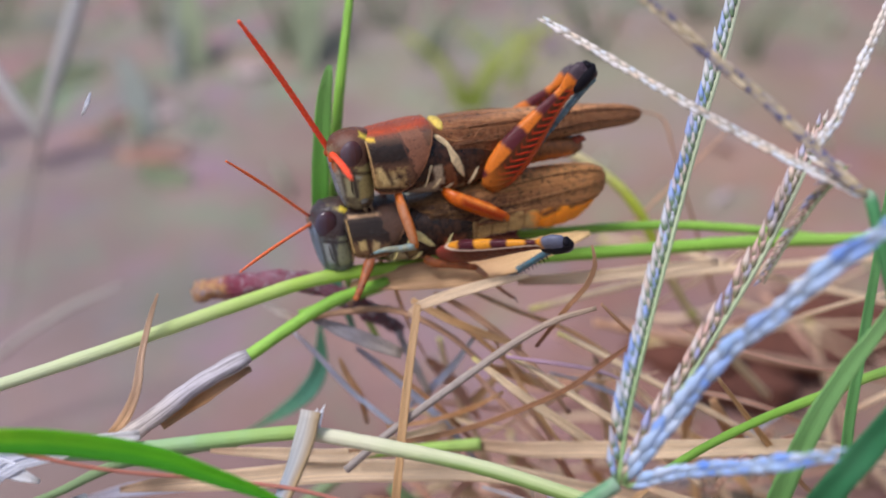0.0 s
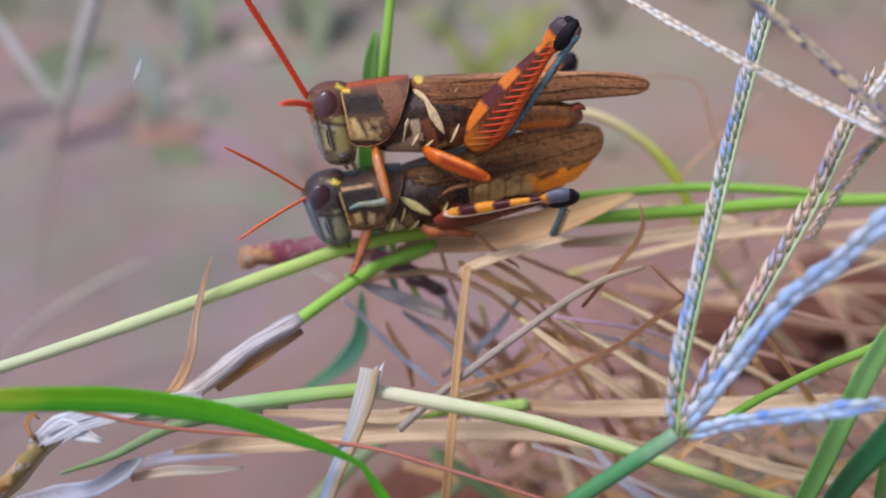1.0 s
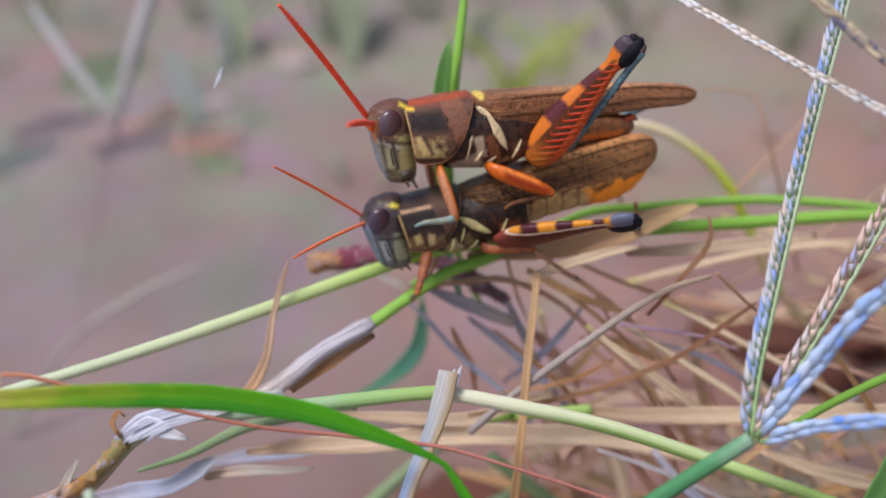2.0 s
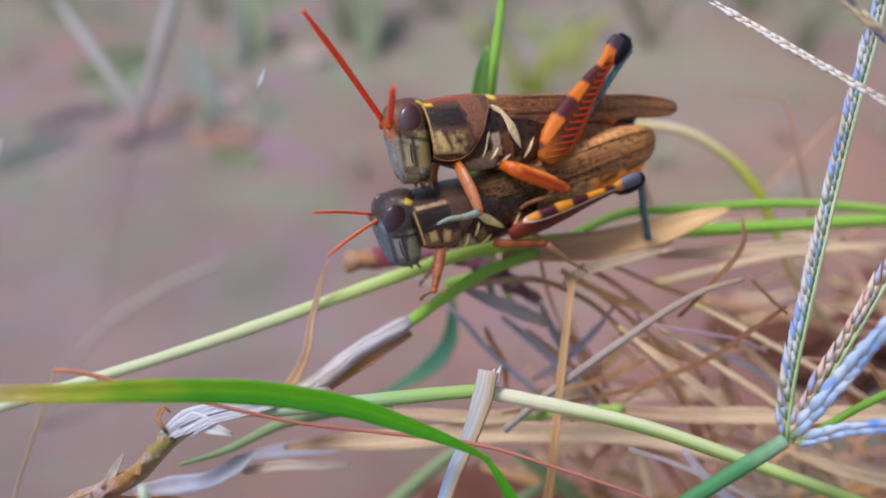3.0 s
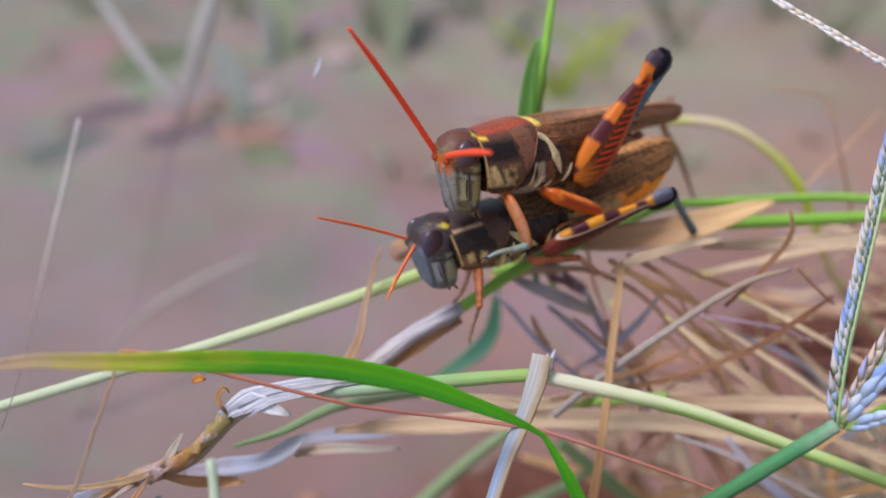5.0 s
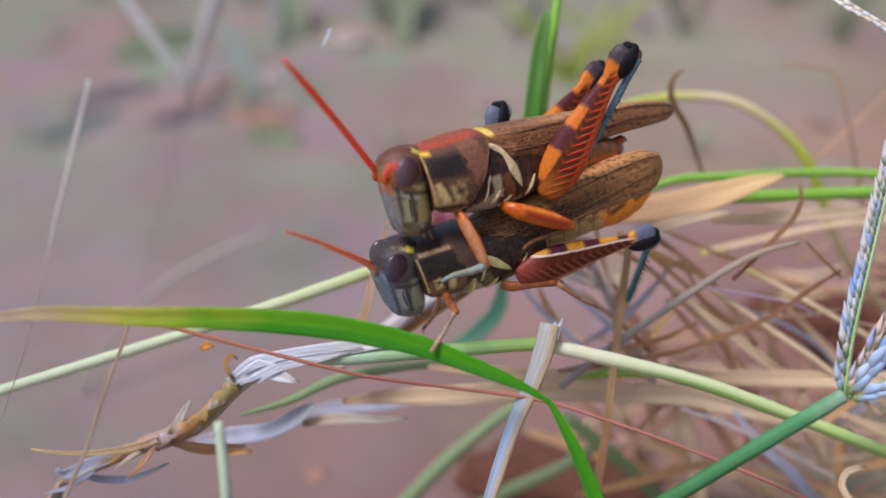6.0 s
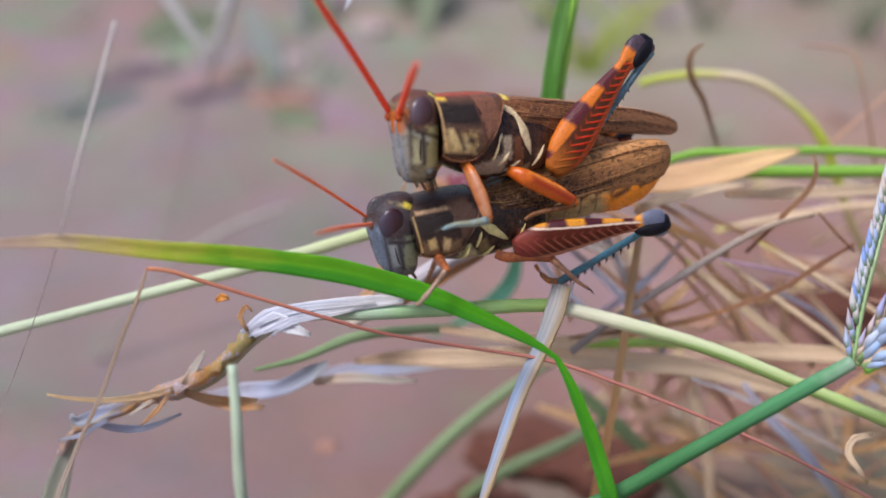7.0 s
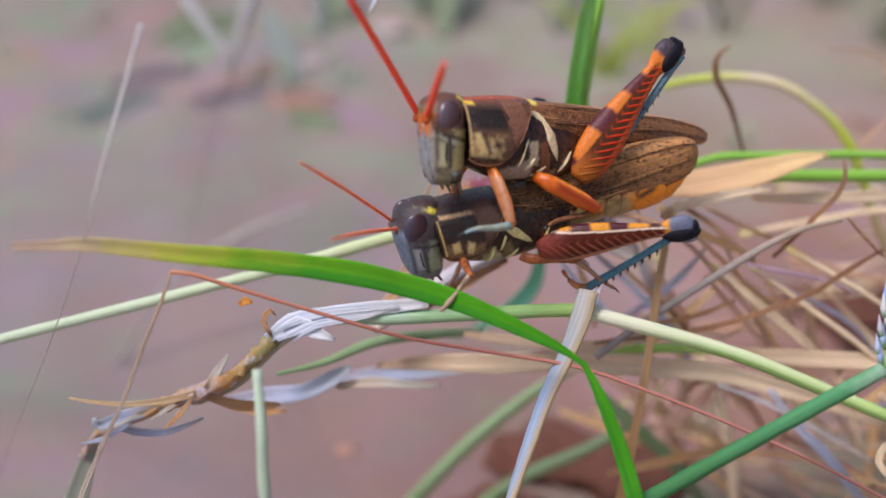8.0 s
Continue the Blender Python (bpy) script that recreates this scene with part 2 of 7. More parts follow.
ORANGE = plant("orange_straw", [(0, (0.74, 0.50, 0.27)), (0.5, (0.74, 0.45, 0.20)), (1, (0.66, 0.45, 0.26))], 0.2, (0.32, 0.17, 0.08), 0.1, 0.5, fibres=7, sheer=0.25)
TAN = plant("tan_leaf", [(0, (0.55, 0.36, 0.20)), (0.5, (0.68, 0.50, 0.29)), (1, (0.73, 0.51, 0.26))], 0.4, (0.26, 0.15, 0.08), 0.1, 0.5, 0.1, 14)
TAN2 = plant("tan_straw_leaf", [(0, (0.56, 0.35, 0.20)), (0.5, (0.68, 0.44, 0.24)), (1, (0.86, 0.62, 0.30))], 0.5, (0.56, 0.30, 0.12), 0.1, 0.5, 0.1, 16)
STRAW = plant("cream_straw_band", [(0, (0.68, 0.47, 0.31)), (0.15, (0.80, 0.61, 0.41)), (0.7, (0.80, 0.63, 0.43)), (1, (0.70, 0.53, 0.36))], 0.6, (0.36, 0.22, 0.14), 0.1, 0.5, 0.1, 13)
CREAM = plant("cream_straw_skin", [(0, (0.62, 0.56, 0.18)), (0.08, (0.78, 0.61, 0.40)), (1, (0.74, 0.56, 0.37))], 0.3, (0.30, 0.19, 0.12), 0.08, 0.5, fibres=7)
BROWN = plant("brown_straw_skin", [(0, (0.36, 0.21, 0.12)), (0.5, (0.36, 0.18, 0.085)), (1, (0.22, 0.09, 0.045))], 0.4, (0.08, 0.04, 0.02), 0.15, 0.5, fibres=7)
BROWN2 = plant("dull_brown_skin", [(0, (0.54, 0.31, 0.18)), (0.5, (0.52, 0.32, 0.21)), (1, (0.48, 0.30, 0.20))], 0.4, (0.10, 0.05, 0.04), 0.15, 0.55, fibres=7)
LEAF_SCRAP = plant("bright_orange_scrap", [(0, (0.78, 0.32, 0.06)), (1, (0.74, 0.34, 0.08))], 0.2, (0.4, 0.15, 0.03), 0.1, 0.6, 0.2, 5)
TANLEAF = plant("tan_thin_leaf", [(0, (0.60, 0.40, 0.26)), (0.5, (0.66, 0.46, 0.33)), (1, (0.62, 0.38, 0.20))], 0.4, (0.34, 0.18, 0.10), 0.12, 0.55, 0.1, 9)
RUST = plant("rust_leaf", [(0, (0.44, 0.26, 0.14)), (0.3, (0.66, 0.38, 0.20)), (0.7, (0.64, 0.32, 0.12)), (1, (0.56, 0.36, 0.20))], 0.4, (0.14, 0.06, 0.03), 0.2, 0.55, 0.1, 10)
PINK_STRAW = plant("faded_pink_straw", [(0, (0.72, 0.46, 0.33)), (0.5, (0.78, 0.52, 0.40)), (1, (0.68, 0.38, 0.25))], 0.3, (0.26, 0.12, 0.09), 0.12, 0.55, 0.3, 12)
PURPLE = plant("purple_straw_skin", [(0, (0.44, 0.28, 0.40)), (1, (0.46, 0.32, 0.38))], 0.2, stain=0.05, fibres=5)
YELLOWGREEN = plant("yellow_green_stem", [(0, (0.46, 0.58, 0.06)), (0.12, (0.56, 0.60, 0.12)), (0.20, (0.68, 0.58, 0.38)), (0.32, (0.58, 0.54, 0.26)), (0.42, (0.50, 0.60, 0.06)), (0.50, (0.46, 0.58, 0.06)), (0.6, (0.56, 0.48, 0.24)), (1, (0.50, 0.40, 0.26))], 0.2, stain=0.06, fibres=6)
BARK = bark("orange_bark", [(0, (0.46, 0.44, 0.18)), (0.12, (0.50, 0.44, 0.18)), (0.22, (0.72, 0.38, 0.12)), (0.34, (0.62, 0.52, 0.56)), (0.5, (0.74, 0.44, 0.18)), (1, (0.60, 0.52, 0.54))], (0.74, 0.38, 0.12), (0.44, 0.20, 0.14), (0.74, 0.68, 0.78))
PALE_GREEN = plant("withered_green_leaf", [(0, (0.44, 0.46, 0.40)), (0.5, (0.52, 0.56, 0.44)), (1, (0.44, 0.46, 0.34))], 0.3, (0.30, 0.30, 0.24), 0.1, 0.6, 0.4, 10)
HUSK = plant("white_husk_paper", [(0, (0.72, 0.76, 0.90)), (0.5, (0.80, 0.84, 0.94)), (1, (0.80, 0.80, 0.80))], 0.25, (0.50, 0.50, 0.58), 0.04, 0.55, 0.15, 9)


def scale_mat(name, base, tips):
    """Spikelet scales: pale, each a little different from its neighbours."""
    m = Nodes(name, 0.5, 0.3)
    uv = m.tree.nodes.new("ShaderNodeTexCoord").outputs["UV"]
    sep = m.tree.nodes.new("ShaderNodeSeparateXYZ")
    m.tree.links.new(uv, sep.inputs[0])
    rand = m.tree.nodes.new("ShaderNodeObjectInfo").outputs["Random"]
    body = m.ramp(rand, [(i / (len(tips) - 1), c) for i, c in enumerate(tips)])
    col = m.mix(m.math('MULTIPLY', m.math('SUBTRACT', 0.45, sep.outputs[1], True), 4.0, True), body, m.mix(0.25, base, (0.05, 0.06, 0.05)))
    fine = m.noise(m.coords("UV", (10, 2, 1)), 1.0, 2)
    col = m.mix(m.math('MULTIPLY', m.math('SUBTRACT', 0.5, fine, True), 3.0, True), col, m.mix(0.5, col, base))
    m.colour(col)
    m.bump(fine, 0.5, 0.00006)
    return m.mat


SPIKE = [scale_mat("spikelet_" + n, base, tips) for n, base, tips in (
    ("blue_green", (0.16, 0.26, 0.14), [(0.62, 0.58, 0.54), (0.48, 0.54, 0.66), (0.22, 0.34, 0.72), (0.60, 0.50, 0.44), (0.52, 0.58, 0.64)]),
    ("pink", (0.26, 0.24, 0.14), [(0.72, 0.58, 0.48), (0.62, 0.40, 0.36), (0.68, 0.60, 0.54), (0.34, 0.36, 0.62), (0.66, 0.50, 0.40)]),
    ("blue", (0.38, 0.50, 0.68), [(0.34, 0.53, 0.85), (0.47, 0.62, 0.85), (0.13, 0.29, 0.79), (0.41, 0.57, 0.85), (0.57, 0.67, 0.83)]),
    ("white", (0.58, 0.52, 0.44), [(0.80, 0.78, 0.76), (0.66, 0.72, 0.80), (0.84, 0.82, 0.80), (0.76, 0.64, 0.52), (0.80, 0.80, 0.84)]),
    ("dark", (0.66, 0.54, 0.32), [(0.74, 0.62, 0.40), (0.10, 0.10, 0.20), (0.70, 0.58, 0.38), (0.14, 0.14, 0.26), (0.70, 0.60, 0.42)]))]
TAN_AXIS = plant("tan_spike_axis", [(0, (0.62, 0.52, 0.34)), (1, (0.70, 0.60, 0.42))], 0.2, stain=0.03, fibres=4)
AXIS = plant("spike_axis", [(0, (0.30, 0.48, 0.20)), (0.4, (0.42, 0.54, 0.32)), (1, (0.52, 0.58, 0.42))], 0.2, stain=0.03, fibres=4)


# ---- shaping ----
def smooth_line(pts, step):
    """Catmull-Rom through the points; gives places and the running index between the points."""
    p = [Vector(q) for q in pts]
    p = [2 * p[0] - p[1]] + p + [2 * p[-1] - p[-2]]
    out = []
    for i in range(1, len(p) - 2):
        n = max(2, min(14, int((p[i + 1] - p[i]).length / step)))
        for k in range(n):
            t = k / n
            out.append((0.5 * (2 * p[i] + (p[i + 1] - p[i - 1]) * t + (2 * p[i - 1] - 5 * p[i] + 4 * p[i + 1] - p[i + 2]) * t * t
                               + (3 * p[i] - p[i - 1] - 3 * p[i + 1] + p[i + 2]) * t ** 3), i - 1 + t))
    out.append((p[-2], len(p) - 3))
    return out


def value(vals, s):
    i = min(int(s), len(vals) - 2)
    return vals[i] + (vals[i + 1] - vals[i]) * (s - i)


def sheet(rings, closed=True, caps=True, thick=0.0):
    """A skin over rows of points, with UVs: across, and along by length."""
    bm = bmesh.new()
    uvl = bm.loops.layers.uv.new("UVMap")
    rows = [[bm.verts.new(v) for v in r] for r in rings]
    n = len(rings[0])
    mid = [sum((Vector(v) for v in r), Vector()) / n for r in rings]
    run = [0.0]
    for a, b in zip(mid, mid[1:]):
        run.append(run[-1] + (b - a).length)
    total = run[-1] or 1
    for i in range(len(rows) - 1):
        for j in range(n if closed else n - 1):
            k = (j + 1) % n
            f = bm.faces.new((rows[i][j], rows[i][k], rows[i + 1][k], rows[i + 1][j]))
            for l, (u, v) in zip(f.loops, ((j, i), (j + 1, i), (j + 1, i + 1), (j, i + 1))):
                l[uvl].uv = (u / n, run[v] / total)
            f.smooth = True
    if closed and caps:
        for r, v in ((rows[0], 0.0), (rows[-1], 1.0)):
            f = bm.faces.new(r)
            for l in f.loops:
                l[uvl].uv = (0.5, v)
    bmesh.ops.recalc_face_normals(bm, faces=bm.faces[:])
    if thick:
        bmesh.ops.solidify(bm, geom=bm.faces[:], thickness=thick)
    return bm


def sweep(pts, ra, rb=None, up=(0, 0, 1), seg=10, step=1.0, lumpy=0.0, sharp=False):
    """A tube along points: half width ra to the side, rb along up."""
    rb = rb or ra
    line = [(Vector(p), float(i)) for i, p in enumerate(pts)] if sharp else smooth_line(pts, step)
    rings = []
    for i, (c, s) in enumerate(line):
        t = (line[min(i + 1, len(line) - 1)][0] - line[max(i - 1, 0)][0]).normalized()
        side = t.cross(Vector(up))
        side = side.normalized() if side.length > 1e-4 else t.orthogonal().normalized()
        top = side.cross(t).normalized()
        a, b = value(ra, s), value(rb, s)
        if lumpy:
            k = 1 + lumpy * noise.noise(c * 0.8)
            a, b = a * k, b * k
        rings.append([c + side * (a * math.cos(q)) + top * (b * math.sin(q)) for q in (2 * math.pi * j / seg for j in range(seg))])
    return sheet(rings)


def part(name, bm, material, parent=None, label="", origin=None):
    """Links a bmesh, given in millimetres, as one mesh object under a thing or a part."""
    if origin is not None:
        bmesh.ops.translate(bm, vec=-Vector(origin), verts=bm.verts)
    bmesh.ops.scale(bm, vec=(MM, MM, MM), verts=bm.verts)
    me = bpy.data.meshes.new(name)
    bm.to_mesh(me)
    bm.free()
    me.materials.append(material)
    ob = new(name, me)
    if origin is not None:
        ob.location = Vector(origin) * MM
    if parent:
        ob.parent = parent
    if label:
        tagged(ob, label)
    return ob


# ---- the ground ----
GROUND = -43.0


def bank(y):
    """The soil slopes up behind the tangle."""
    q = max(0.0, y - 30)
    return 80 * (1 - math.exp(-q * q / (q + 25) / 200))


def relief(x, y):
    p = Vector((x, y, 0))
    near = 1 / (1 + (p.length / 500) ** 2)
    side = max(0.0, abs(x) - 220) / 500
    return bank(y + 18 * side * noise.noise(p * 0.004)) / (1 + side * side) + near * (5.0 * noise.noise(p * 0.018) + 2.6 * noise.noise(p * 0.06) + 1.1 * noise.noise(p * 0.2)) + 30 * (1 - near) * noise.noise(p * 0.0008)


def make_ground():
    m = Nodes("red_soil", 0.9, 0.2)
    obj = m.coords("Object", (1000, 1000, 1000))
    big, mid, fine = m.noise(obj, 0.012, 3), m.noise(obj, 0.05, 4, 0.7), m.noise(obj, 0.6, 4, 0.7)
    c = m.ramp(big, [(0.3, (0.27, 0.185, 0.18)), (0.5, (0.30, 0.228, 0.222)), (0.7, (0.28, 0.24, 0.225))])
    c = m.mix(m.math('MULTIPLY', m.math('SUBTRACT', mid, 0.48, True), 3.0, True), c, (0.36, 0.29, 0.28))
    c = m.mix(m.math('MULTIPLY', m.math('SUBTRACT', 0.42, mid, True), 4.0, True), c, (0.24, 0.165, 0.145))
    sep = m.tree.nodes.new("ShaderNodeSeparateXYZ")
    m.tree.links.new(obj, sep.inputs[0])
    def far_from(x, y):
        n = m.tree.nodes.new("ShaderNodeVectorMath")
        n.operation = 'DISTANCE'
        m.tree.links.new(obj, n.inputs[0])
        n.inputs[1].default_value = (x, y, GROUND + bank(y))
        return n.outputs["Value"]

    edge = m.math('MULTIPLY', m.math('SUBTRACT', m.noise(obj, 0.009, 4, 0.7), 0.5), 1.2)
    growth = m.math('MINIMUM', m.math('MULTIPLY', far_from(-20, -10), 0.0018), 0.36)
    moss = m.math('MULTIPLY', m.math('ADD', m.math('SUBTRACT', m.noise(obj, 0.026, 4, 0.7), 0.62), growth), 3.0, True)
    bare = m.math('ADD', m.math('SUBTRACT', 1.55, m.math('MULTIPLY', far_from(126, 90), 0.0068)), edge, True)
    c = m.mix(m.math('MULTIPLY', bare, m.math('ADD', 0.55, m.math('MULTIPLY', mid, 0.6)), True), c, (0.32, 0.125, 0.098))
    c = m.mix(m.math('MULTIPLY', moss, 0.72), c, m.mix(m.noise(obj, 0.045, 3), (0.20, 0.29, 0.17), (0.36, 0.35, 0.28)))
    blot, blot2 = m.noise(obj, 0.045, 3, 0.6), m.noise(m.coords("Object", (1000, 1000, 1400)), 0.052, 3, 0.6)
    c = m.mix(m.math('MULTIPLY', m.math('SUBTRACT', blot, 0.50, True), 5.5, True), c, (0.35, 0.235, 0.32))
    c = m.mix(m.math('MULTIPLY', m.math('SUBTRACT', blot2, 0.53, True), 5.5, True), c, (0.22, 0.34, 0.22))
    wide, wide2 = m.noise(obj, 0.018, 3, 0.6), m.noise(m.coords("Object", (1000, 1000, 1400)), 0.02, 3, 0.6)
    c = m.mix(m.math('MULTIPLY', m.math('SUBTRACT', wide, 0.50, True), 5.0, True), c, (0.38, 0.235, 0.275))
    c = m.mix(m.math('MULTIPLY', m.math('SUBTRACT', wide2, 0.54, True), 6.0, True), c, (0.19, 0.29, 0.20))
    c = m.mix(m.math('MULTIPLY', m.math('SUBTRACT', 0.45, wide2, True), 6.0, True), c, (0.27, 0.16, 0.17))
    blot3, blot4 = m.noise(m.coords("Object", (1000, 1300, 1000)), 0.03, 4, 0.65), m.noise(m.coords("Object", (1300, 1000, 1000)), 0.034, 4, 0.65)
    c = m.mix(m.math('MULTIPLY', m.math('SUBTRACT', blot3, 0.53, True), 7.0, True), c, m.mix(0.55, c, (0.46, 0.25, 0.20)))
    c = m.mix(m.math('MULTIPLY', m.math('SUBTRACT', blot4, 0.54, True), 7.0, True), c, m.mix(0.55, c, (0.21, 0.24, 0.29)))
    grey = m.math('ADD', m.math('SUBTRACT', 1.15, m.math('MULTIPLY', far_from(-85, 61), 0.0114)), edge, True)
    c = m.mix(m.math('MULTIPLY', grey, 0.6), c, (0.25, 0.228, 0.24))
    # Darker patch: shade under the tangle put into the soil colour.
    shade_patch = m.math('ADD', m.math('SUBTRACT', 1.2, m.math('MULTIPLY', far_from(-18, 44), 0.03)), edge, True)
    c = m.mix(m.math('MULTIPLY', shade_patch, 0.6), c, (0.20, 0.12, 0.115))
    sward = m.math('ADD', m.math('SUBTRACT', 1.0, m.math('MULTIPLY', far_from(-12, 175), 0.013)), edge, True)
    c = m.mix(m.math('MULTIPLY', sward, 0.7), c, (0.35, 0.39, 0.29))
    c = m.mix(m.math('MULTIPLY', bare, 0.42), c, (0.35, 0.185, 0.15))
    c = m.mix(1.0, m.mix(m.math('MULTIPLY', fine, 0.36), c, (0.20, 0.12, 0.10)), (0.93, 0.955, 0.93), 'MULTIPLY')
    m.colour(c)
    m.bump(m.math('ADD', mid, m.math('MULTIPLY', fine, 0.4)), 0.5, 0.0015)
    n, rings = 150, []
    spread = lambda u: 420 * u + 250000 * u ** 11
    for i in range(n + 1):
        y = spread(i / n * 2 - 1)
        rings.append([(x, y + 120, GROUND + relief(x, y + 120)) for x in (spread(j / n * 2 - 1) for j in range(n + 1))])
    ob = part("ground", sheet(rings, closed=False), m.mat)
    tagged(ob, "bare reddish soil with litter, out of focus", "ground", kind="structure")


make_ground()


# ---- plants ----
DRY = (GREY, GREYBLUE, ORANGE, CREAM, BROWN, BROWN2, PURPLE)


def stem(name, pts, r, material, label, category, group="", spikes=(), extra="", torn=0, fork=0):
    flat = 0.5 if torn or material in DRY else 1.0
    rough = 0.45 if material in (TWIG, BARK) else 0.22 if material in DRY else 0.08
    bm = sweep(pts, r, [q * flat for q in r], seg=14, step=0.6, lumpy=rough)
    if material in (TWIG, BARK):
        for v in bm.verts:
            v.co += Vector((noise.noise(v.co * 2.2), noise.noise(v.co * 2.2 + Vector((9, 0, 0))), noise.noise(v.co * 2.2 + Vector((0, 9, 0))))) * 0.42
    ob = part(name, bm, material, origin=pts[0])
    tagged(ob, label, category, group)
    o = Vector(pts[0])
    if len(pts) > 7 and not torn and max(r) > 0.3 and material not in DRY and material not in (TWIG, BARK, STEM_BLUEGREEN):
        for k in (len(pts) - 2,):
            c, d = Vector(pts[k]) - o, (Vector(pts[k + 1]) - Vector(pts[k - 1])).normalized()
            part("node", sweep([c - d * r[k] * 2, c - d * r[k] * 0.6, c + d * r[k] * 0.6, c + d * r[k] * 2], [r[k] * 0.95, r[k] * 1.09, r[k] * 1.09, r[k] * 0.95], seg=12, step=0.4), material, ob)
    if extra == "sheath":
        sh = [Vector(p) - o for p in pts[4:9]]
        sh[0] = sh[0].lerp(Vector(pts[3]) - o, 0.12)
        part("sheath", sweep(sh, [0.78, 0.90, 0.92, 0.9, 0.8], [0.66, 0.7, 0.72, 0.7, 0.6], seg=16, step=0.7, lumpy=0.25), SHEATH, ob, "dry grey split sheath")
        fl = [Vector(p) - o + Vector((0.5, 0.2, -0.9)) for p in pts[4:7]]
        part("sheath_flap", band(fl, [0.5, 1.5, 0.7], 0.3), RUST, ob, "torn orange brown sheath edge")
    if fork:
        a = Vector(pts[1]) - o
        part("twiglet", sweep([a, a + Vector((1.4, 0, 2.4)), a + Vector((3.6, 0.3, 6.5))], [0.25, 0.22, 0.1], seg=8), material, ob)
    if torn:
        d = (Vector(pts[0]) - Vector(pts[1])).normalized()
        for dx, n in ((0.35, 0.5), (0.75, 0.9)):
            e = Vector((dx, 0, -0.2))
            part("torn_fibre", sweep([e - d * 1.0, e, e * 1.2 + d * n], [0.25, 0.22, 0.03], [0.14, 0.14, 0.02], seg=6, step=0.5), HUSK, ob, "torn white fibre at the cut end")
    for line, width, mat in spikes:
        spike(ob, [Vector(p) - o for p in line], width, mat)
    return ob


SPIKELETS = {}


def spike(parent, line, width, mat):
    """A seed spike: a green axis with two rows of overlapping pointed spikelets along one side."""
    line = [Vector(p) for p in line]
    view = Vector((-0.2, 1, -0.3)).normalized()
    full = mat in SPIKE[2:]
    across = (line[-1] - line[0]).cross(view).normalized()
    across = -across if across.x > 0 else across
    rail = line if full else [p - across * width * 0.17 for p in line]
    ax = part("seed_spike", sweep(rail, [width * 0.19] * (len(line) - 1) + [width * 0.08], seg=8, step=1.0), TAN_AXIS if mat is SPIKE[4] else AXIS, parent)
    if mat.name not in SPIKELETS:
        src = part("spikelet", sweep([(0, 0, 0), (0.2, 0.05, 0), (0.5, 0.08, 0), (0.8, 0.06, 0), (1.1, 0.05, 0)], [0.05, 0.135, 0.15, 0.08, 0.006], [0.04, 0.10, 0.11, 0.06, 0.006], seg=8, step=0.16), mat)
        SPIKELETS[mat.name] = src.data
        bpy.data.objects.remove(src)
    fine = smooth_line(line, 0.2)
    places, run, gap = [], 0.0, width * (0.40 if full else 0.34)
    for (a, _), (b, _) in zip(fine, fine[1:]):
        run += (b - a).length
        if run > gap:
            run = 0.0
            places.append((a, (b - a).normalized()))
    for k, (c, t) in enumerate(places):
        out = t.cross(view).normalized()
        if out.x > 0:
            out = -out
        row = 1 if k % 2 else -1
        tilt = (0.10 * row if full else 0.34 if row > 0 else 0.16) + random.uniform(-0.05, 0.06)
        x = (t + out * tilt - view * (0.06 + 0.04 * row + random.uniform(-0.05, 0.05))).normalized()
        z = x.cross(out).normalized()
        y = z.cross(x)
        size = width * random.uniform(1.5, 2.1) * (1.1 if full else 0.95) * (0.7 if k > len(places) - 5 else 1)
        off = (0.16 * row if full else 0.26 if row > 0 else 0.04)
        s = new("spikelet", SPIKELETS[mat.name])
        s.parent = ax
        m4 = Matrix((x, y, z)).transposed().to_4x4()
        s.matrix_basis = Matrix.Translation((c + out * width * off - view * width * 0.14) * MM) @ m4 @ Matrix.Diagonal((size, size * (1.1 if full else 0.9), size, 1))


def band(pts, widths, fold=0.25, face=(0.25, -0.9, 0.35), thick=0.09, twist=0.0):
    """A leaf blade: a ribbon with a folded middle, thin but solid."""
    line, rings = smooth_line(pts, 0.8), []
    for i, (c, s) in enumerate(line):
        t = (line[min(i + 1, len(line) - 1)][0] - line[max(i - 1, 0)][0]).normalized()
        side = t.cross(Vector(face)).normalized()
        nrm = side.cross(t).normalized()
        w = max(value(widths, s), 0.08) / 2
        w *= 1 + 0.06 * noise.noise(c * 0.5)
        turn = twist * (s - len(pts) / 2)
        sd, nr = side * math.cos(turn) + nrm * math.sin(turn), nrm * math.cos(turn) - side * math.sin(turn)
        rings.append([c + sd * (w * q) + nr * (fold * w * (abs(q) - 0.5) + 0.05 * w * noise.noise(c * 0.6 + sd * q)) for q in (-1, -0.66, -0.33, 0, 0.33, 0.66, 1)])
    return sheet(rings, closed=False, thick=thick)


def ribbon(name, pts, widths, material, label, category, group="", face=(0.25, -0.9, 0.35)):
    ob = tagged(part(name, band(pts, widths, face=face), material, origin=pts[0]), label, category, group)
    if max(widths) > 1.0 and len(pts) > 4:
        o, lift = Vector(pts[0]), Vector(face).normalized()
        line = [Vector(p) - o + lift * (0.02 - 0.125 * w) for p, w in zip(pts, widths)][1:-1]
        part("midrib", sweep(line, [max(0.04, 0.035 * w) for w in widths[1:-1]], seg=6, step=1.2), material, ob)
    return ob


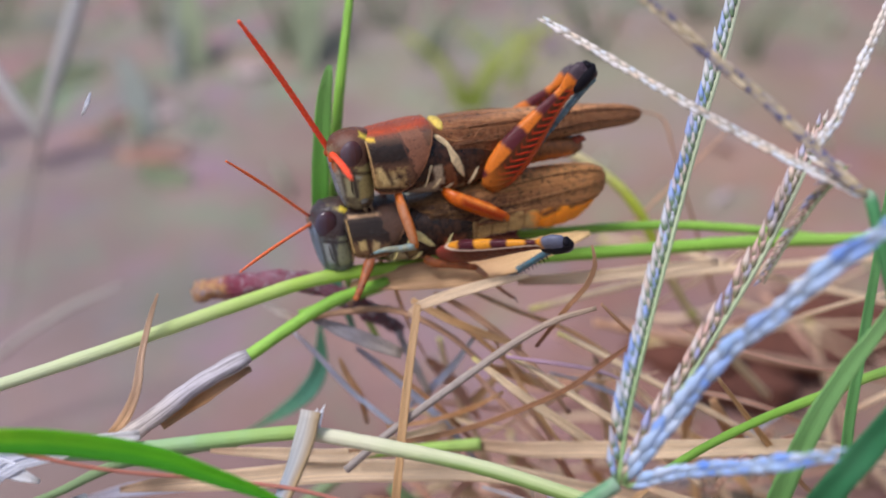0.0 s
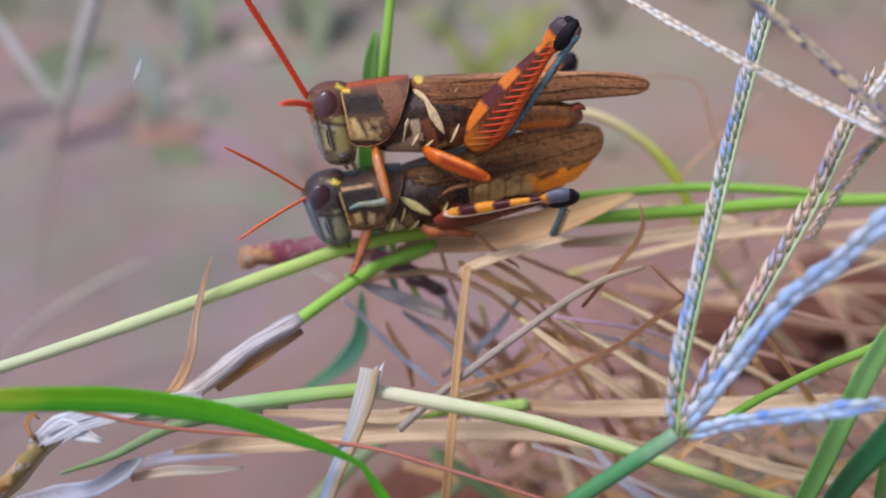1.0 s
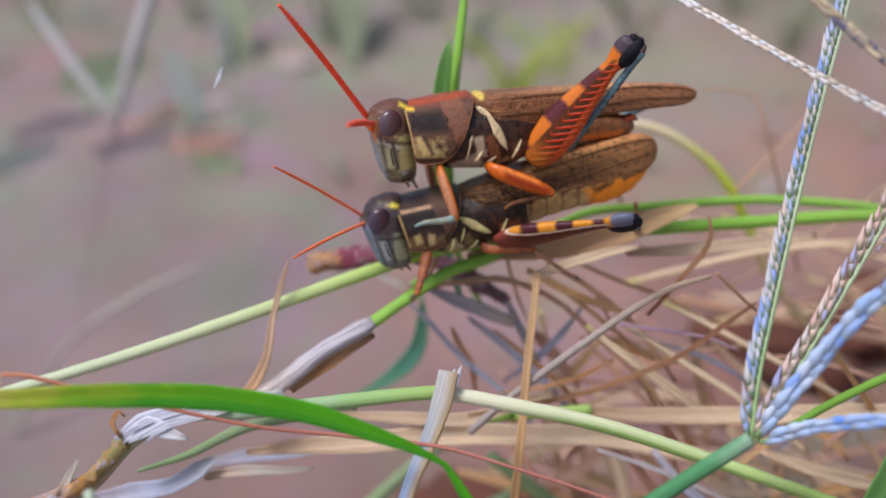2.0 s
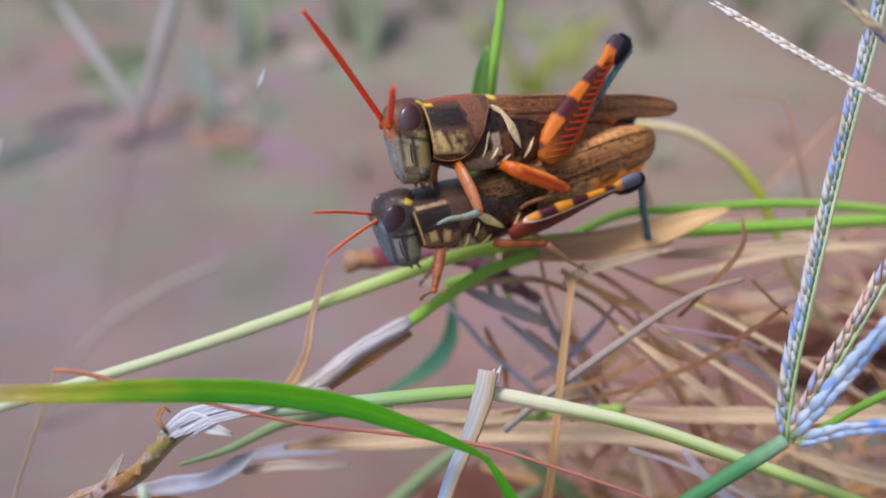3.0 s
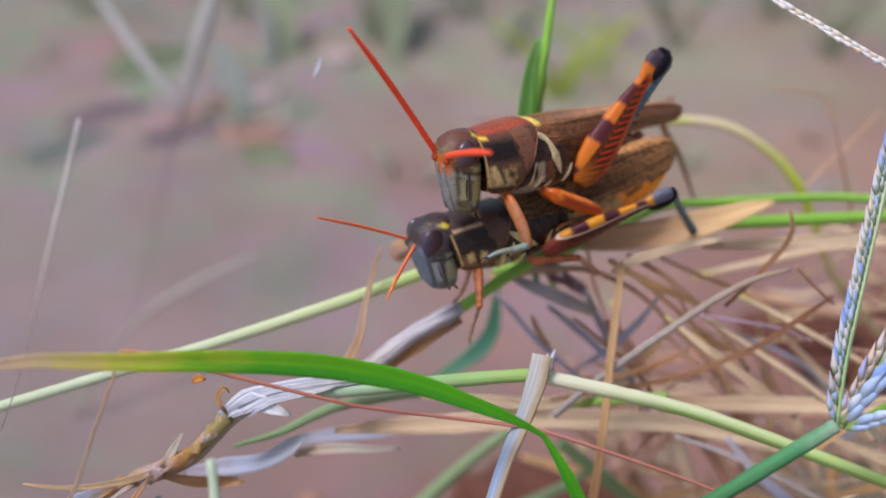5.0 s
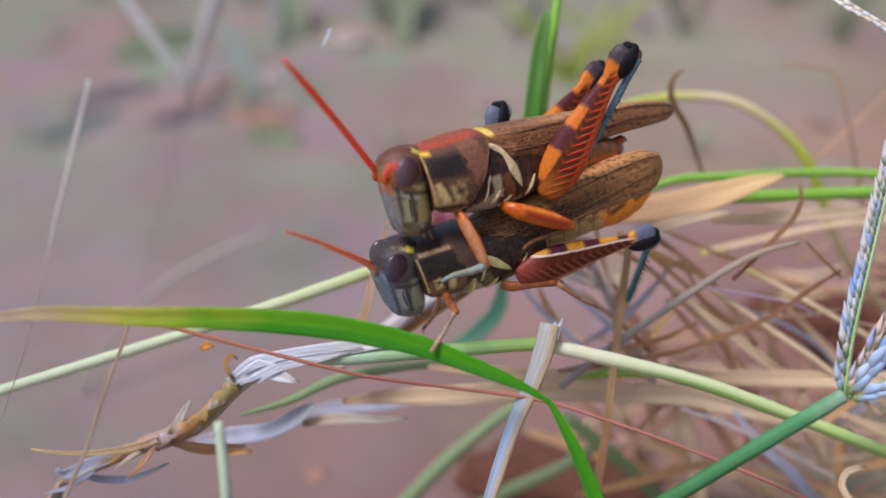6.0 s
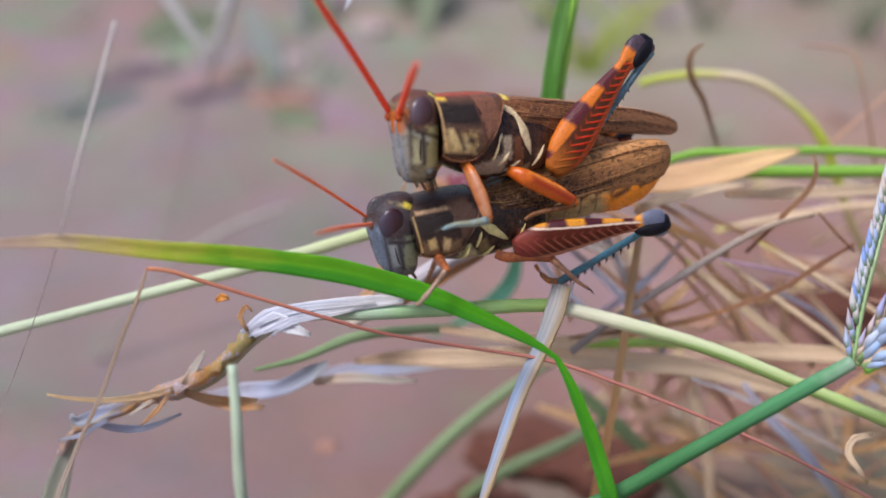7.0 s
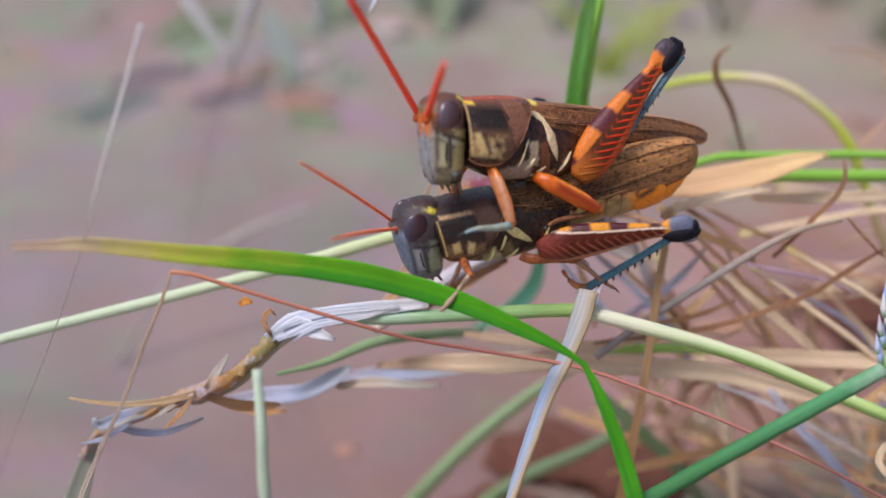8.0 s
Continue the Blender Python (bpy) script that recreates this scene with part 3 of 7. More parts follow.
PALE_STEM = stem('grass_shoot', [(8.5, 15.6, 6.3), (3.4, 13.5, 6.5), (-3.7, 9.3, 6.0), (-9.9, 4.8, 4.4), (-18.0, -1.2, 2.0), (-26.1, -6.2, -0.4), (-33.9, -10.8, -2.5), (-48.3, -19.8, -6.2), (-64.3, -30.3, -10.5)],
     [0.6, 0.62, 0.61, 0.6, 0.58, 0.53, 0.5, 0.47, 0.44], STEM_PALE, 'pale green grass stem lying under the grasshoppers', 'grass stem', 'green stems')
stem('grass_shoot', [(1.0, 12.6, 6.0), (6.5, 14.9, 6.5), (13.1, 18.2, 6.7), (23.2, 23.1, 6.9), (34.7, 28.3, 7.1), (50.4, 36.2, 5.9), (69.3, 45.7, 0.5)],
     [0.45, 0.55, 0.6, 0.59, 0.6, 0.56, 0.53], STEM_GREEN, 'bright green grass stem running on behind the grasshoppers', 'grass stem', 'green stems')
stem('grass_shoot', [(-7.3, 13.2, 0.9), (0.2, 16.0, 3.5), (7.5, 20.2, 7.1), (13.2, 21.9, 7.9), (23.0, 25.7, 8.4), (29.4, 28.3, 8.0), (35.4, 30.7, 7.2), (48.2, 37.2, 4.2), (67.4, 46.2, -3.0)],
     [0.37, 0.43, 0.43, 0.43, 0.43, 0.44, 0.41, 0.43, 0.42], STEM_GREEN, 'thin bright green grass stem behind the grasshoppers', 'grass stem', 'green stems')
stem('sheathed_stem', [(1.7, 11.7, 5.5), (-0.2, 9.9, 5.1), (-2.6, 8.0, 4.3), (-5.5, 5.5, 2.5), (-8.3, 3.0, 0.6), (-11.6, 0.5, -1.2), (-14.3, -2.0, -3.3), (-17.0, -4.4, -5.2), (-17.6, -4.8, -5.8)],
     [0.51, 0.51, 0.55, 0.55, 0.54, 0.49, 0.48, 0.48, 0.43], STEM_GREEN, 'green grass stem coming out of a dry grey sheath', 'grass stem', 'green stems', extra='sheath')
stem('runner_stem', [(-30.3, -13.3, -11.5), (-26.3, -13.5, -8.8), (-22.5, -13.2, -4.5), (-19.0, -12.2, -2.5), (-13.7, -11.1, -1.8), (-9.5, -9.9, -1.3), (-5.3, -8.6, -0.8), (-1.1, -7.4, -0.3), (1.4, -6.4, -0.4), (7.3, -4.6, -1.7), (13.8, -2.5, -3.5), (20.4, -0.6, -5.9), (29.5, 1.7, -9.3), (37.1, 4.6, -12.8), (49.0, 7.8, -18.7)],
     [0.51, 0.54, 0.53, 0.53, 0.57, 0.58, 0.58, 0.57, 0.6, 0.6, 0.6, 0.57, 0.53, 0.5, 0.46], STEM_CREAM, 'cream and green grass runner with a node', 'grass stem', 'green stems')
stem('cut_stub', [(1.4, -6.4, 1.5), (1.2, -7.7, -0.6), (0.7, -9.3, -3.0), (-0.1, -11.0, -5.5), (-0.7, -12.1, -8.1), (-1.3, -13.4, -11.2), (-2.3, -14.4, -16.1), (-4.4, -13.5, -24.1), (-7.4, -11.6, -34.9)],
     [0.87, 0.87, 0.77, 0.72, 0.66, 0.59, 0.5, 0.48, 0.45], STUB, 'cut pale dry grass stub with split grey face', 'grass stub', 'green stems', torn=1)
stem('thin_stub', [(-17.7, -27.5, -0.3), (-16.8, -28.6, -4.0), (-16.5, -28.8, -7.9), (-16.4, -28.2, -12.4), (-17.8, -23.7, -26.5), (-22.1, -12.5, -62.2)],
     [0.34, 0.4, 0.44, 0.49, 0.54, 0.68], STUB_GREEN, 'thin pale green cut grass stub', 'grass stub', '')
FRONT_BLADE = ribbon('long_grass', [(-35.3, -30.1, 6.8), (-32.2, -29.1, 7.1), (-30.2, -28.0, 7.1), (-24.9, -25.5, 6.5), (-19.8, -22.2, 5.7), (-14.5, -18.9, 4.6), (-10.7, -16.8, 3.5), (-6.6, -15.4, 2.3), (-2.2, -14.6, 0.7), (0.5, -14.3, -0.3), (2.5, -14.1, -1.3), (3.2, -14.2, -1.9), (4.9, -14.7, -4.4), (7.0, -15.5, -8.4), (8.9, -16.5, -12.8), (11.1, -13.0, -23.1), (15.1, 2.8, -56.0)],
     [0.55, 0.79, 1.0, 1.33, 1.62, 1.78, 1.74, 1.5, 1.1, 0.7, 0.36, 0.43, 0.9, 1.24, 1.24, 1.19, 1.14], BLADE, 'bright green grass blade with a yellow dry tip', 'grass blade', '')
RED_STEM = stem('red_stem', [(-28.3, -20.8, 2.8), (-26.5, -20.3, 2.7), (-23.6, -19.3, 1.8), (-17.2, -16.6, -0.3), (-11.4, -14.1, -2.1), (-5.1, -11.3, -3.3), (1.6, -9.8, -3.9), (7.5, -8.7, -5.4), (15.8, -6.3, -8.5), (24.9, -3.1, -12.9), (47.8, 11.2, -28.5)],
     [0.16, 0.18, 0.17, 0.15, 0.15, 0.15, 0.16, 0.15, 0.15, 0.15, 0.18], RED, 'thin red grass stem', 'grass stem', 'thin stems')
DRY_LEAF = ribbon('dry_leaf', [(-28.3, -20.8, 2.8), (-28.7, -21.6, 0.6), (-29.8, -22.6, -3.0), (-30.9, -23.7, -7.1), (-32.2, -24.0, -10.1), (-33.5, -24.3, -13.2), (-35.4, -24.9, -18.9), (-39.3, -24.3, -32.1), (-48.3, -17.5, -67.1)],
     [0.15, 0.24, 0.27, 0.28, 0.3, 0.34, 0.5, 0.9, 1.2], PALE, 'bent dry straw-coloured leaf blade', 'dry leaf', '')
stem('thin_awn', [(-26.7, -26.6, 22.7), (-27.5, -27.9, 18.0), (-28.6, -28.9, 13.0), (-30.2, -28.6, 8.4), (-34.6, -25.0, 1.6), (-41.5, -19.5, -8.0), (-52.0, -12.0, -23.0), (-62.0, -8.0, -43.0)],
     [0.11, 0.13, 0.11, 0.06, 0.04, 0.035, 0.04, 0.05], AWN, 'thin pale upright grass awn', 'grass stem', 'thin stems')
stem('finger_grass', [(-12.6, -15.0, -34.0), (-3.7, -16.1, -22.8), (3.9, -15.5, -15.2), (8.5, -14.2, -12.0), (13.6, -11.9, -8.4), (19.3, -9.1, -4.5), (23.1, -7.1, -2.0), (24.5, -6.3, -1.1)],
     [0.6, 0.62, 0.62, 0.64, 0.61, 0.61, 0.61, 0.57], STEM_BLUEGREEN, 'finger grass stalk with four seed spikes', 'grass', 'finger grasses',
     spikes=[([(24.4, -6.3, -1.3), (24.6, -4.0, 3.1), (25.2, -1.2, 7.5), (25.9, 2.1, 11.9), (26.8, 6.3, 17.2), (27.7, 9.8, 22.0), (28.8, 14.0, 26.9), (29.8, 18.3, 32.4)], 1.06, SPIKE[0]),
             ([(24.8, -6.2, -1.2), (26.7, -3.7, 2.3), (28.8, -0.9, 5.9), (31.0, 2.1, 9.7), (32.9, 4.8, 13.1), (34.7, 7.7, 17.0), (37.0, 12.2, 22.1)], 1.12, SPIKE[1]),
             ([(25.0, -6.3, -0.8), (27.4, -6.0, 3.1), (29.7, -5.7, 7.0), (31.7, -5.8, 9.9), (33.6, -6.2, 12.1), (37.0, -6.7, 16.2), (40.3, -6.8, 19.5)], 1.26, SPIKE[2]),
             ([(25.3, -6.4, -1.2), (28.4, -7.1, 0.6), (31.7, -8.0, 2.0), (34.4, -8.6, 3.0), (38.8, -9.5, 4.9)], 1.03, SPIKE[2])])
stem('finger_grass', [(42.7, -2.3, 10.6), (41.3, -0.7, 14.7), (40.4, 0.6, 17.5), (39.8, 1.3, 19.2), (39.6, 1.3, 19.4)],
     [0.5, 0.46, 0.46, 0.43, 0.39], STEM_BLUEGREEN, 'finger grass stalk with spreading pale seed spikes', 'grass', 'finger grasses',
     spikes=[([(39.7, 1.3, 19.3), (35.9, 1.7, 20.8), (31.6, 2.7, 22.5), (26.2, 3.8, 24.9), (21.1, 4.9, 27.3), (15.8, 6.0, 29.8)], 0.61, SPIKE[3]),
             ([(39.4, 1.2, 19.5), (36.1, 1.1, 22.3), (32.9, 1.2, 25.1), (29.6, 0.8, 27.7), (26.5, 0.2, 30.2), (23.4, -0.3, 32.5)], 0.72, SPIKE[4]),
             ([(38.3, 4.3, 20.4), (36.2, 5.1, 21.2), (37.4, 7.2, 23.2), (38.8, 10.8, 26.1), (40.6, 14.9, 30.3), (42.5, 19.4, 35.4)], 0.71, SPIKE[3]),
             ([(40.0, 1.3, 19.2), (37.6, 2.8, 19.9), (35.1, 4.0, 15.5), (33.3, 4.2, 11.3)], 0.66, SPIKE[1])])
ribbon('long_grass', [(42.4, 13.4, 18.4), (42.1, 11.9, 14.2), (41.7, 10.3, 10.0), (41.3, 8.5, 5.0), (41.0, 7.6, -0.4), (41.1, 7.7, -6.5), (41.3, 10.1, -15.3), (42.9, 21.1, -41.6)],
     [0.5, 0.66, 0.74, 0.8, 0.85, 0.9, 0.95, 1.0], BLADE2, 'slim upright green grass blade', 'grass blade', '')
ribbon('long_grass', [(44.2, 4.3, 15.9), (42.1, 2.9, 10.1), (40.1, 2.2, 6.6), (38.2, 1.4, 2.7), (36.9, 0.9, -1.0), (35.7, 1.2, -5.6), (33.6, 3.8, -15.3), (30.1, 15.1, -42.9)],
     [0.48, 0.97, 1.39, 1.66, 1.76, 1.72, 1.56, 1.44], BLADE3, 'broad light green grass blade', 'grass blade', '')
ribbon('long_grass', [(45.8, -2.0, 9.1), (43.1, -3.7, 6.2), (41.3, -4.1, 3.2), (39.0, -4.9, -0.3), (36.2, -3.4, -6.6), (32.0, 4.5, -24.5)],
     [1.14, 1.68, 2.01, 2.03, 1.8, 1.43], BLADE4, 'dark green grass blade close to the ground', 'grass blade', '')
stem('grass_shoot', [(26.3, 1.2, -4.7), (30.3, 4.0, -2.6), (34.4, 6.8, -1.0), (38.3, 10.2, -0.3), (43.7, 14.3, 0.9), (52.9, 21.5, 2.1)],
     [0.31, 0.35, 0.36, 0.41, 0.42, 0.39], STEM_GREEN, 'thin green grass stem', 'grass stem', 'green stems')
ribbon('long_grass', [(-4.2, 14.3, 23.9), (-4.3, 13.9, 22.7), (-4.7, 13.8, 19.7), (-5.0, 13.4, 12.0), (-4.6, 14.4, 5.6), (-3.2, 16.5, -1.5)],
     [0.4, 1.0, 1.45, 1.6, 1.3, 0.5], BLADE5, 'upright cut green grass blade behind the insects', 'grass blade', '')
ribbon('drooping_leaf', [(-8.7, 22.0, -3.6), (-8.9, 22.6, -6.8), (-9.3, 23.0, -9.4), (-10.6, 23.4, -11.8), (-13.0, 24.2, -14.4), (-16.4, 25.2, -17.2), (-19.5, 26.4, -19.6)],
     [0.3, 1.2, 1.7, 1.9, 1.5, 0.7, 0.2], TEAL_LEAF, 'blue green grass leaf hooked over behind the stems', 'grass blade', '')
stem('grass_shoot', [(-3.6, 20.3, 34.5), (-3.7, 18.4, 29.2), (-3.8, 16.7, 24.4), (-4.0, 15.5, 19.4), (-4.3, 15.0, 12.3), (-3.8, 16.0, 4.5), (-1.5, 18.5, -3.0)],
     [0.26, 0.36, 0.42, 0.48, 0.5, 0.4, 0.3], STEM_GREEN, 'slender green grass shoot with a forked tip', 'grass stem', 'green stems', fork=1)
stem('pink_twig', [(-17.4, 12.5, 2.2), (-15.9, 12.8, 2.5), (-14.0, 13.2, 2.9), (-11.8, 13.4, 3.3), (-8.6, 13.9, 3.8), (-5.4, 14.5, 3.2), (-2.4, 15.7, 1.4), (1.1, 17.8, -1.6)],
     [0.81, 0.89, 0.97, 0.89, 0.96, 0.91, 0.81, 0.66], TWIG, 'short purple pink twig with a pale broken end', 'twig', '')
ribbon('weathered_shred', [(-10.2, 11.8, 2.1), (-8.3, 11.5, 1.5), (-6.4, 11.3, 1.0)],
     [0.4, 0.9, 0.4], WORN, 'grey frayed weathered grass shred', 'dead grass', 'weathered shreds')
ribbon('weathered_shred', [(-5.0, 10.8, 1.6), (-2.3, 11.1, 0.6), (0.5, 11.5, -0.4), (2.9, 12.3, -1.5)],
     [0.52, 1.25, 1.35, 0.94], SHEATH, 'pinkish grey split weathered grass shred', 'dead grass', 'weathered shreds')
ribbon('weathered_shred', [(-7.1, 10.8, 0.2), (-4.9, 10.8, -1.7), (-1.7, 11.0, -5.1), (2.6, 11.4, -8.6), (5.6, 13.7, -13.6)],
     [0.3, 0.5, 0.5, 0.45, 0.3], GREYBLUE, 'blue grey weathered grass shred', 'dead grass', 'weathered shreds')
ribbon('weathered_shred', [(-1.6, 12.7, -1.6), (1.1, 12.8, -3.5), (4.1, 12.7, -5.8), (7.1, 13.5, -9.0), (9.5, 16.6, -14.4)],
     [0.4, 0.7, 0.7, 0.6, 0.4], GREYBLUE, 'blue grey weathered grass shred', 'dead grass', 'weathered shreds')
ribbon('weathered_shred', [(-3.0, 12.0, -2.5), (-2.2, 11.7, -4.0), (-1.0, 11.9, -6.1), (-0.9, 13.4, -9.5)],
     [0.32, 0.64, 0.64, 0.33], RUST, 'orange brown weathered grass shred', 'dead grass', 'weathered shreds')
ribbon('weathered_shred', [(1.2, 11.1, -1.9), (4.1, 11.2, -4.0), (7.4, 11.6, -6.7), (9.8, 13.6, -10.6)],
     [0.26, 0.47, 0.47, 0.32], BROWN, 'brown weathered grass shred', 'dead grass', 'weathered shreds')
ribbon('weathered_shred', [(1.6, 15.0, -0.5), (3.5, 14.4, -3.6), (4.8, 14.9, -6.5)],
     [0.53, 0.85, 0.54], SHEATH, 'pale grey split weathered grass shred', 'dead grass', 'weathered shreds')
ribbon('tall_straw', [(5.8, 7.2, 5.5), (5.9, 5.1, 2.3), (5.9, 3.2, -1.6), (6.0, 1.4, -5.5), (6.0, -0.2, -10.0), (5.6, -0.1, -15.6), (4.3, 3.5, -29.7), (2.8, 9.6, -55.2)],
     [0.58, 0.67, 0.72, 0.67, 0.72, 0.83, 0.94, 1.06], ORANGE, 'upright orange tan dry straw bent at its top', 'dry straw', 'dry straws')
ribbon('folded_straw', [(5.2, 7.1, 4.4), (5.6, 7.5, 5.0), (7.2, 8.6, 5.6), (9.5, 10.0, 6.2), (11.9, 11.4, 6.7), (14.2, 12.6, 7.0)],
     [0.6, 0.9, 1.0, 1.0, 0.85, 0.3], STRAW, 'folded tan dry grass leaf under the female', 'dry straw', 'dry straws', face=(0.1, -0.7, 0.7))
ribbon('broad_straw', [(-1.3, 10.5, 5.1), (0.6, 11.2, 5.5), (4.1, 12.2, 6.0), (8.1, 13.2, 6.6), (12.1, 14.4, 7.7), (16.2, 16.6, 9.0), (18.5, 18.0, 9.6)],
     [0.7, 1.6, 2.6, 3.0, 2.8, 1.6, 0.5], TAN2, 'broad tan dry leaf beneath the female', 'dry straw', 'dry straws', face=(0.0, -0.75, 0.65))
stem('grey_straw', [(1.5, 0.7, -7.3), (4.5, 2.4, -4.5), (7.5, 4.0, -2.1), (10.6, 5.6, 0.3), (14.1, 7.4, 2.9), (17.2, 8.8, 4.7), (20.4, 10.0, 5.7)],
     [0.34, 0.34, 0.34, 0.34, 0.33, 0.3, 0.2], WORN, 'straight grey dry straw', 'dry straw', 'dry straws')
ribbon('brown_straw', [(0.7, 3.7, -7.2), (4.6, 4.5, -6.3), (10.2, 5.9, -4.9), (14.4, 7.0, -3.2), (18.5, 8.2, -1.1), (21.6, 9.8, 1.2), (24.3, 11.2, 3.2)],
     [0.3, 0.44, 0.49, 0.49, 0.49, 0.49, 0.29], BROWN, 'curved brown dry straw', 'dry straw', 'dry straws')
stem('brown_straw', [(20.8, 10.2, 6.0), (22.6, 10.6, 4.2), (24.4, 11.0, 2.6)],
     [0.24, 0.29, 0.22], BROWN, 'broken dark brown straw', 'dry straw', 'dry straws')
ribbon('curled_leaf', [(19.7, 10.5, 11.0), (20.1, 10.1, 9.4), (19.5, 9.9, 7.6), (18.2, 9.5, 5.9), (17.1, 9.7, 4.2), (15.1, 12.3, 0.7)],
     [0.2, 0.42, 0.5, 0.46, 0.4, 0.34], BROWN, 'small curled brown leaf tip', 'dry leaf', '')
ribbon('thin_leaf', [(-14.6, 0.6, 6.7), (-15.0, 0.0, 5.1), (-15.5, -1.2, 1.9), (-15.7, -2.1, -0.9), (-16.7, -2.6, -3.4), (-17.7, -3.3, -4.7)],
     [0.19, 0.43, 0.62, 0.81, 0.96, 0.67], TANLEAF, 'narrow tan dry leaf standing up', 'dry leaf', '')
ribbon('straw_band', [(10.4, 10.6, -8.7), (14.6, 11.1, -8.8), (18.1, 11.6, -8.6), (26.9, 12.6, -7.8), (34.9, 13.8, -7.0), (41.0, 15.6, -7.4), (54.0, 22.0, -12.0)],
     [1.0, 1.3, 1.5, 1.6, 1.4, 1.3, 1.2], STRAW, 'flat cream straw band', 'dry straw', 'dry straws')
stem('node_stem', [(-8.0, 4.5, -11.2), (-1.1, 6.8, -9.7), (4.7, 8.9, -9.1), (10.7, 10.6, -8.6)],
     [0.36, 0.41, 0.47, 0.57], STEM_GREEN, 'short green stem ending in an orange node', 'grass stem', 'green stems')
ribbon('straw_band', [(-18.0, -2.2, -10.6), (-13.5, -0.8, -10.0), (-7.7, 0.8, -9.6), (-1.3, 3.6, -9.4), (5.3, 6.2, -9.7), (12.1, 8.9, -10.3), (19.1, 11.2, -12.0), (27.9, 16.5, -15.5)],
     [0.5, 1.5, 1.9, 2.0, 1.92, 1.84, 1.55, 1.39], STRAW, 'split cream straw lying across', 'dry straw', 'dry straws')
ribbon('straw_band', [(-10.8, 0.8, -7.3), (-5.1, 2.2, -7.5), (0.0, 4.4, -8.1), (3.0, 7.3, -8.0), (7.0, 13.6, -8.6)],
     [0.5, 1.09, 1.3, 1.12, 0.75], STRAW, 'split cream straw lying across', 'dry straw', 'dry straws')
ribbon('pale_sheath', [(-30.3, -7.6, -14.1), (-26.8, -7.0, -13.3), (-23.3, -6.4, -12.4), (-21.1, -5.3, -11.1), (-19.7, -4.6, -10.0)],
     [0.79, 1.66, 1.46, 1.46, 0.39], GREYBLUE, 'grey blue dry sheath beside the runner', 'dry sheath', '')
ribbon('pale_sheath', [(-21.0, -4.6, -12.2), (-17.7, -3.6, -11.6), (-14.5, -2.3, -11.8), (-12.1, -1.1, -11.9)],
     [0.69, 0.98, 0.69, 0.25], PALE, 'pinkish dry sheath shred beside the runner', 'dry sheath', '')
ribbon('pale_sheath', [(-30.2, -8.7, -14.1), (-27.1, -8.5, -14.1), (-24.5, -7.8, -14.0)],
     [0.49, 0.97, 0.39], RUST, 'orange torn sheath shred beside the runner', 'dry sheath', '')
stem('green_shoot', [(-25.3, -8.3, -10.3), (-21.7, -6.0, -9.4), (-18.0, -2.4, -8.1), (-13.4, 2.0, -8.2), (-10.2, 4.8, -8.6)],
     [0.14, 0.36, 0.47, 0.45, 0.36], DULL_SHOOT, 'dull green shoot behind the runner', 'grass stem', 'green stems')
stem('cream_straw', [(12.7, 11.5, -0.1), (15.8, 11.7, -1.7), (19.5, 11.9, -3.9), (24.1, 12.6, -6.8), (30.0, 14.1, -11.6)],
     [0.3, 0.45, 0.56, 0.61, 0.57], CREAM, 'cream coloured dry grass straw', 'dry straw', 'dry straws')
stem('cream_straw', [(16.2, 16.8, 0.3), (20.0, 17.2, -1.4), (23.7, 17.5, -3.2), (29.6, 19.0, -6.5), (38.1, 22.5, -12.3)],
     [0.37, 0.47, 0.52, 0.58, 0.6], CREAM, 'cream coloured dry grass straw', 'dry straw', 'dry straws')
stem('purple_straw', [(12.8, 10.5, 0.2), (15.2, 11.0, -0.1), (17.8, 11.5, -0.4), (20.7, 12.1, -0.9), (23.2, 13.2, -2.2)],
     [0.25, 0.3, 0.3, 0.3, 0.2], PURPLE, 'thin purplish dry straw', 'dry straw', 'dry straws')
stem('brown_arc', [(-6.9, 10.2, 1.4), (-2.0, 10.8, 2.6), (2.2, 11.9, 2.8), (6.9, 12.5, 0.9), (11.1, 13.3, -2.9), (14.3, 14.1, -6.2), (17.1, 16.1, -12.0), (18.9, 22.7, -22.6)],
     [0.36, 0.52, 0.52, 0.46, 0.42, 0.42, 0.4, 0.41], BROWN2, 'arching brown dry stem', 'dry straw', 'dry straws')
stem('tan_straw', [(5.4, 14.8, 2.4), (8.6, 14.9, 0.2), (11.8, 15.8, -2.6), (15.5, 16.8, -5.5)],
     [0.37, 0.42, 0.42, 0.37], ORANGE, 'short orange tan straw', 'dry straw', 'dry straws')
stem('tan_straw', [(8.0, 17.8, 3.0), (12.3, 18.4, 1.3), (17.2, 19.0, -0.4), (22.1, 21.2, -4.1)],
     [0.32, 0.37, 0.37, 0.33], ORANGE, 'short orange tan straw', 'dry straw', 'dry straws')
ribbon('bent_straw', [(4.2, 10.8, 4.4), (7.0, 11.5, 2.8), (10.5, 12.4, 1.2), (13.5, 13.8, -0.1)],
     [0.51, 0.71, 0.71, 0.41], ORANGE, 'orange tan bent straw in the tangle', 'dry straw', 'bent straws')
ribbon('bent_straw', [(9.2, 12.0, -2.0), (12.4, 11.9, -5.0), (16.2, 12.6, -8.8), (18.9, 14.0, -13.1)],
     [0.41, 0.62, 0.62, 0.53], PINK_STRAW, 'faded pink bent straw in the tangle', 'dry straw', 'bent straws')
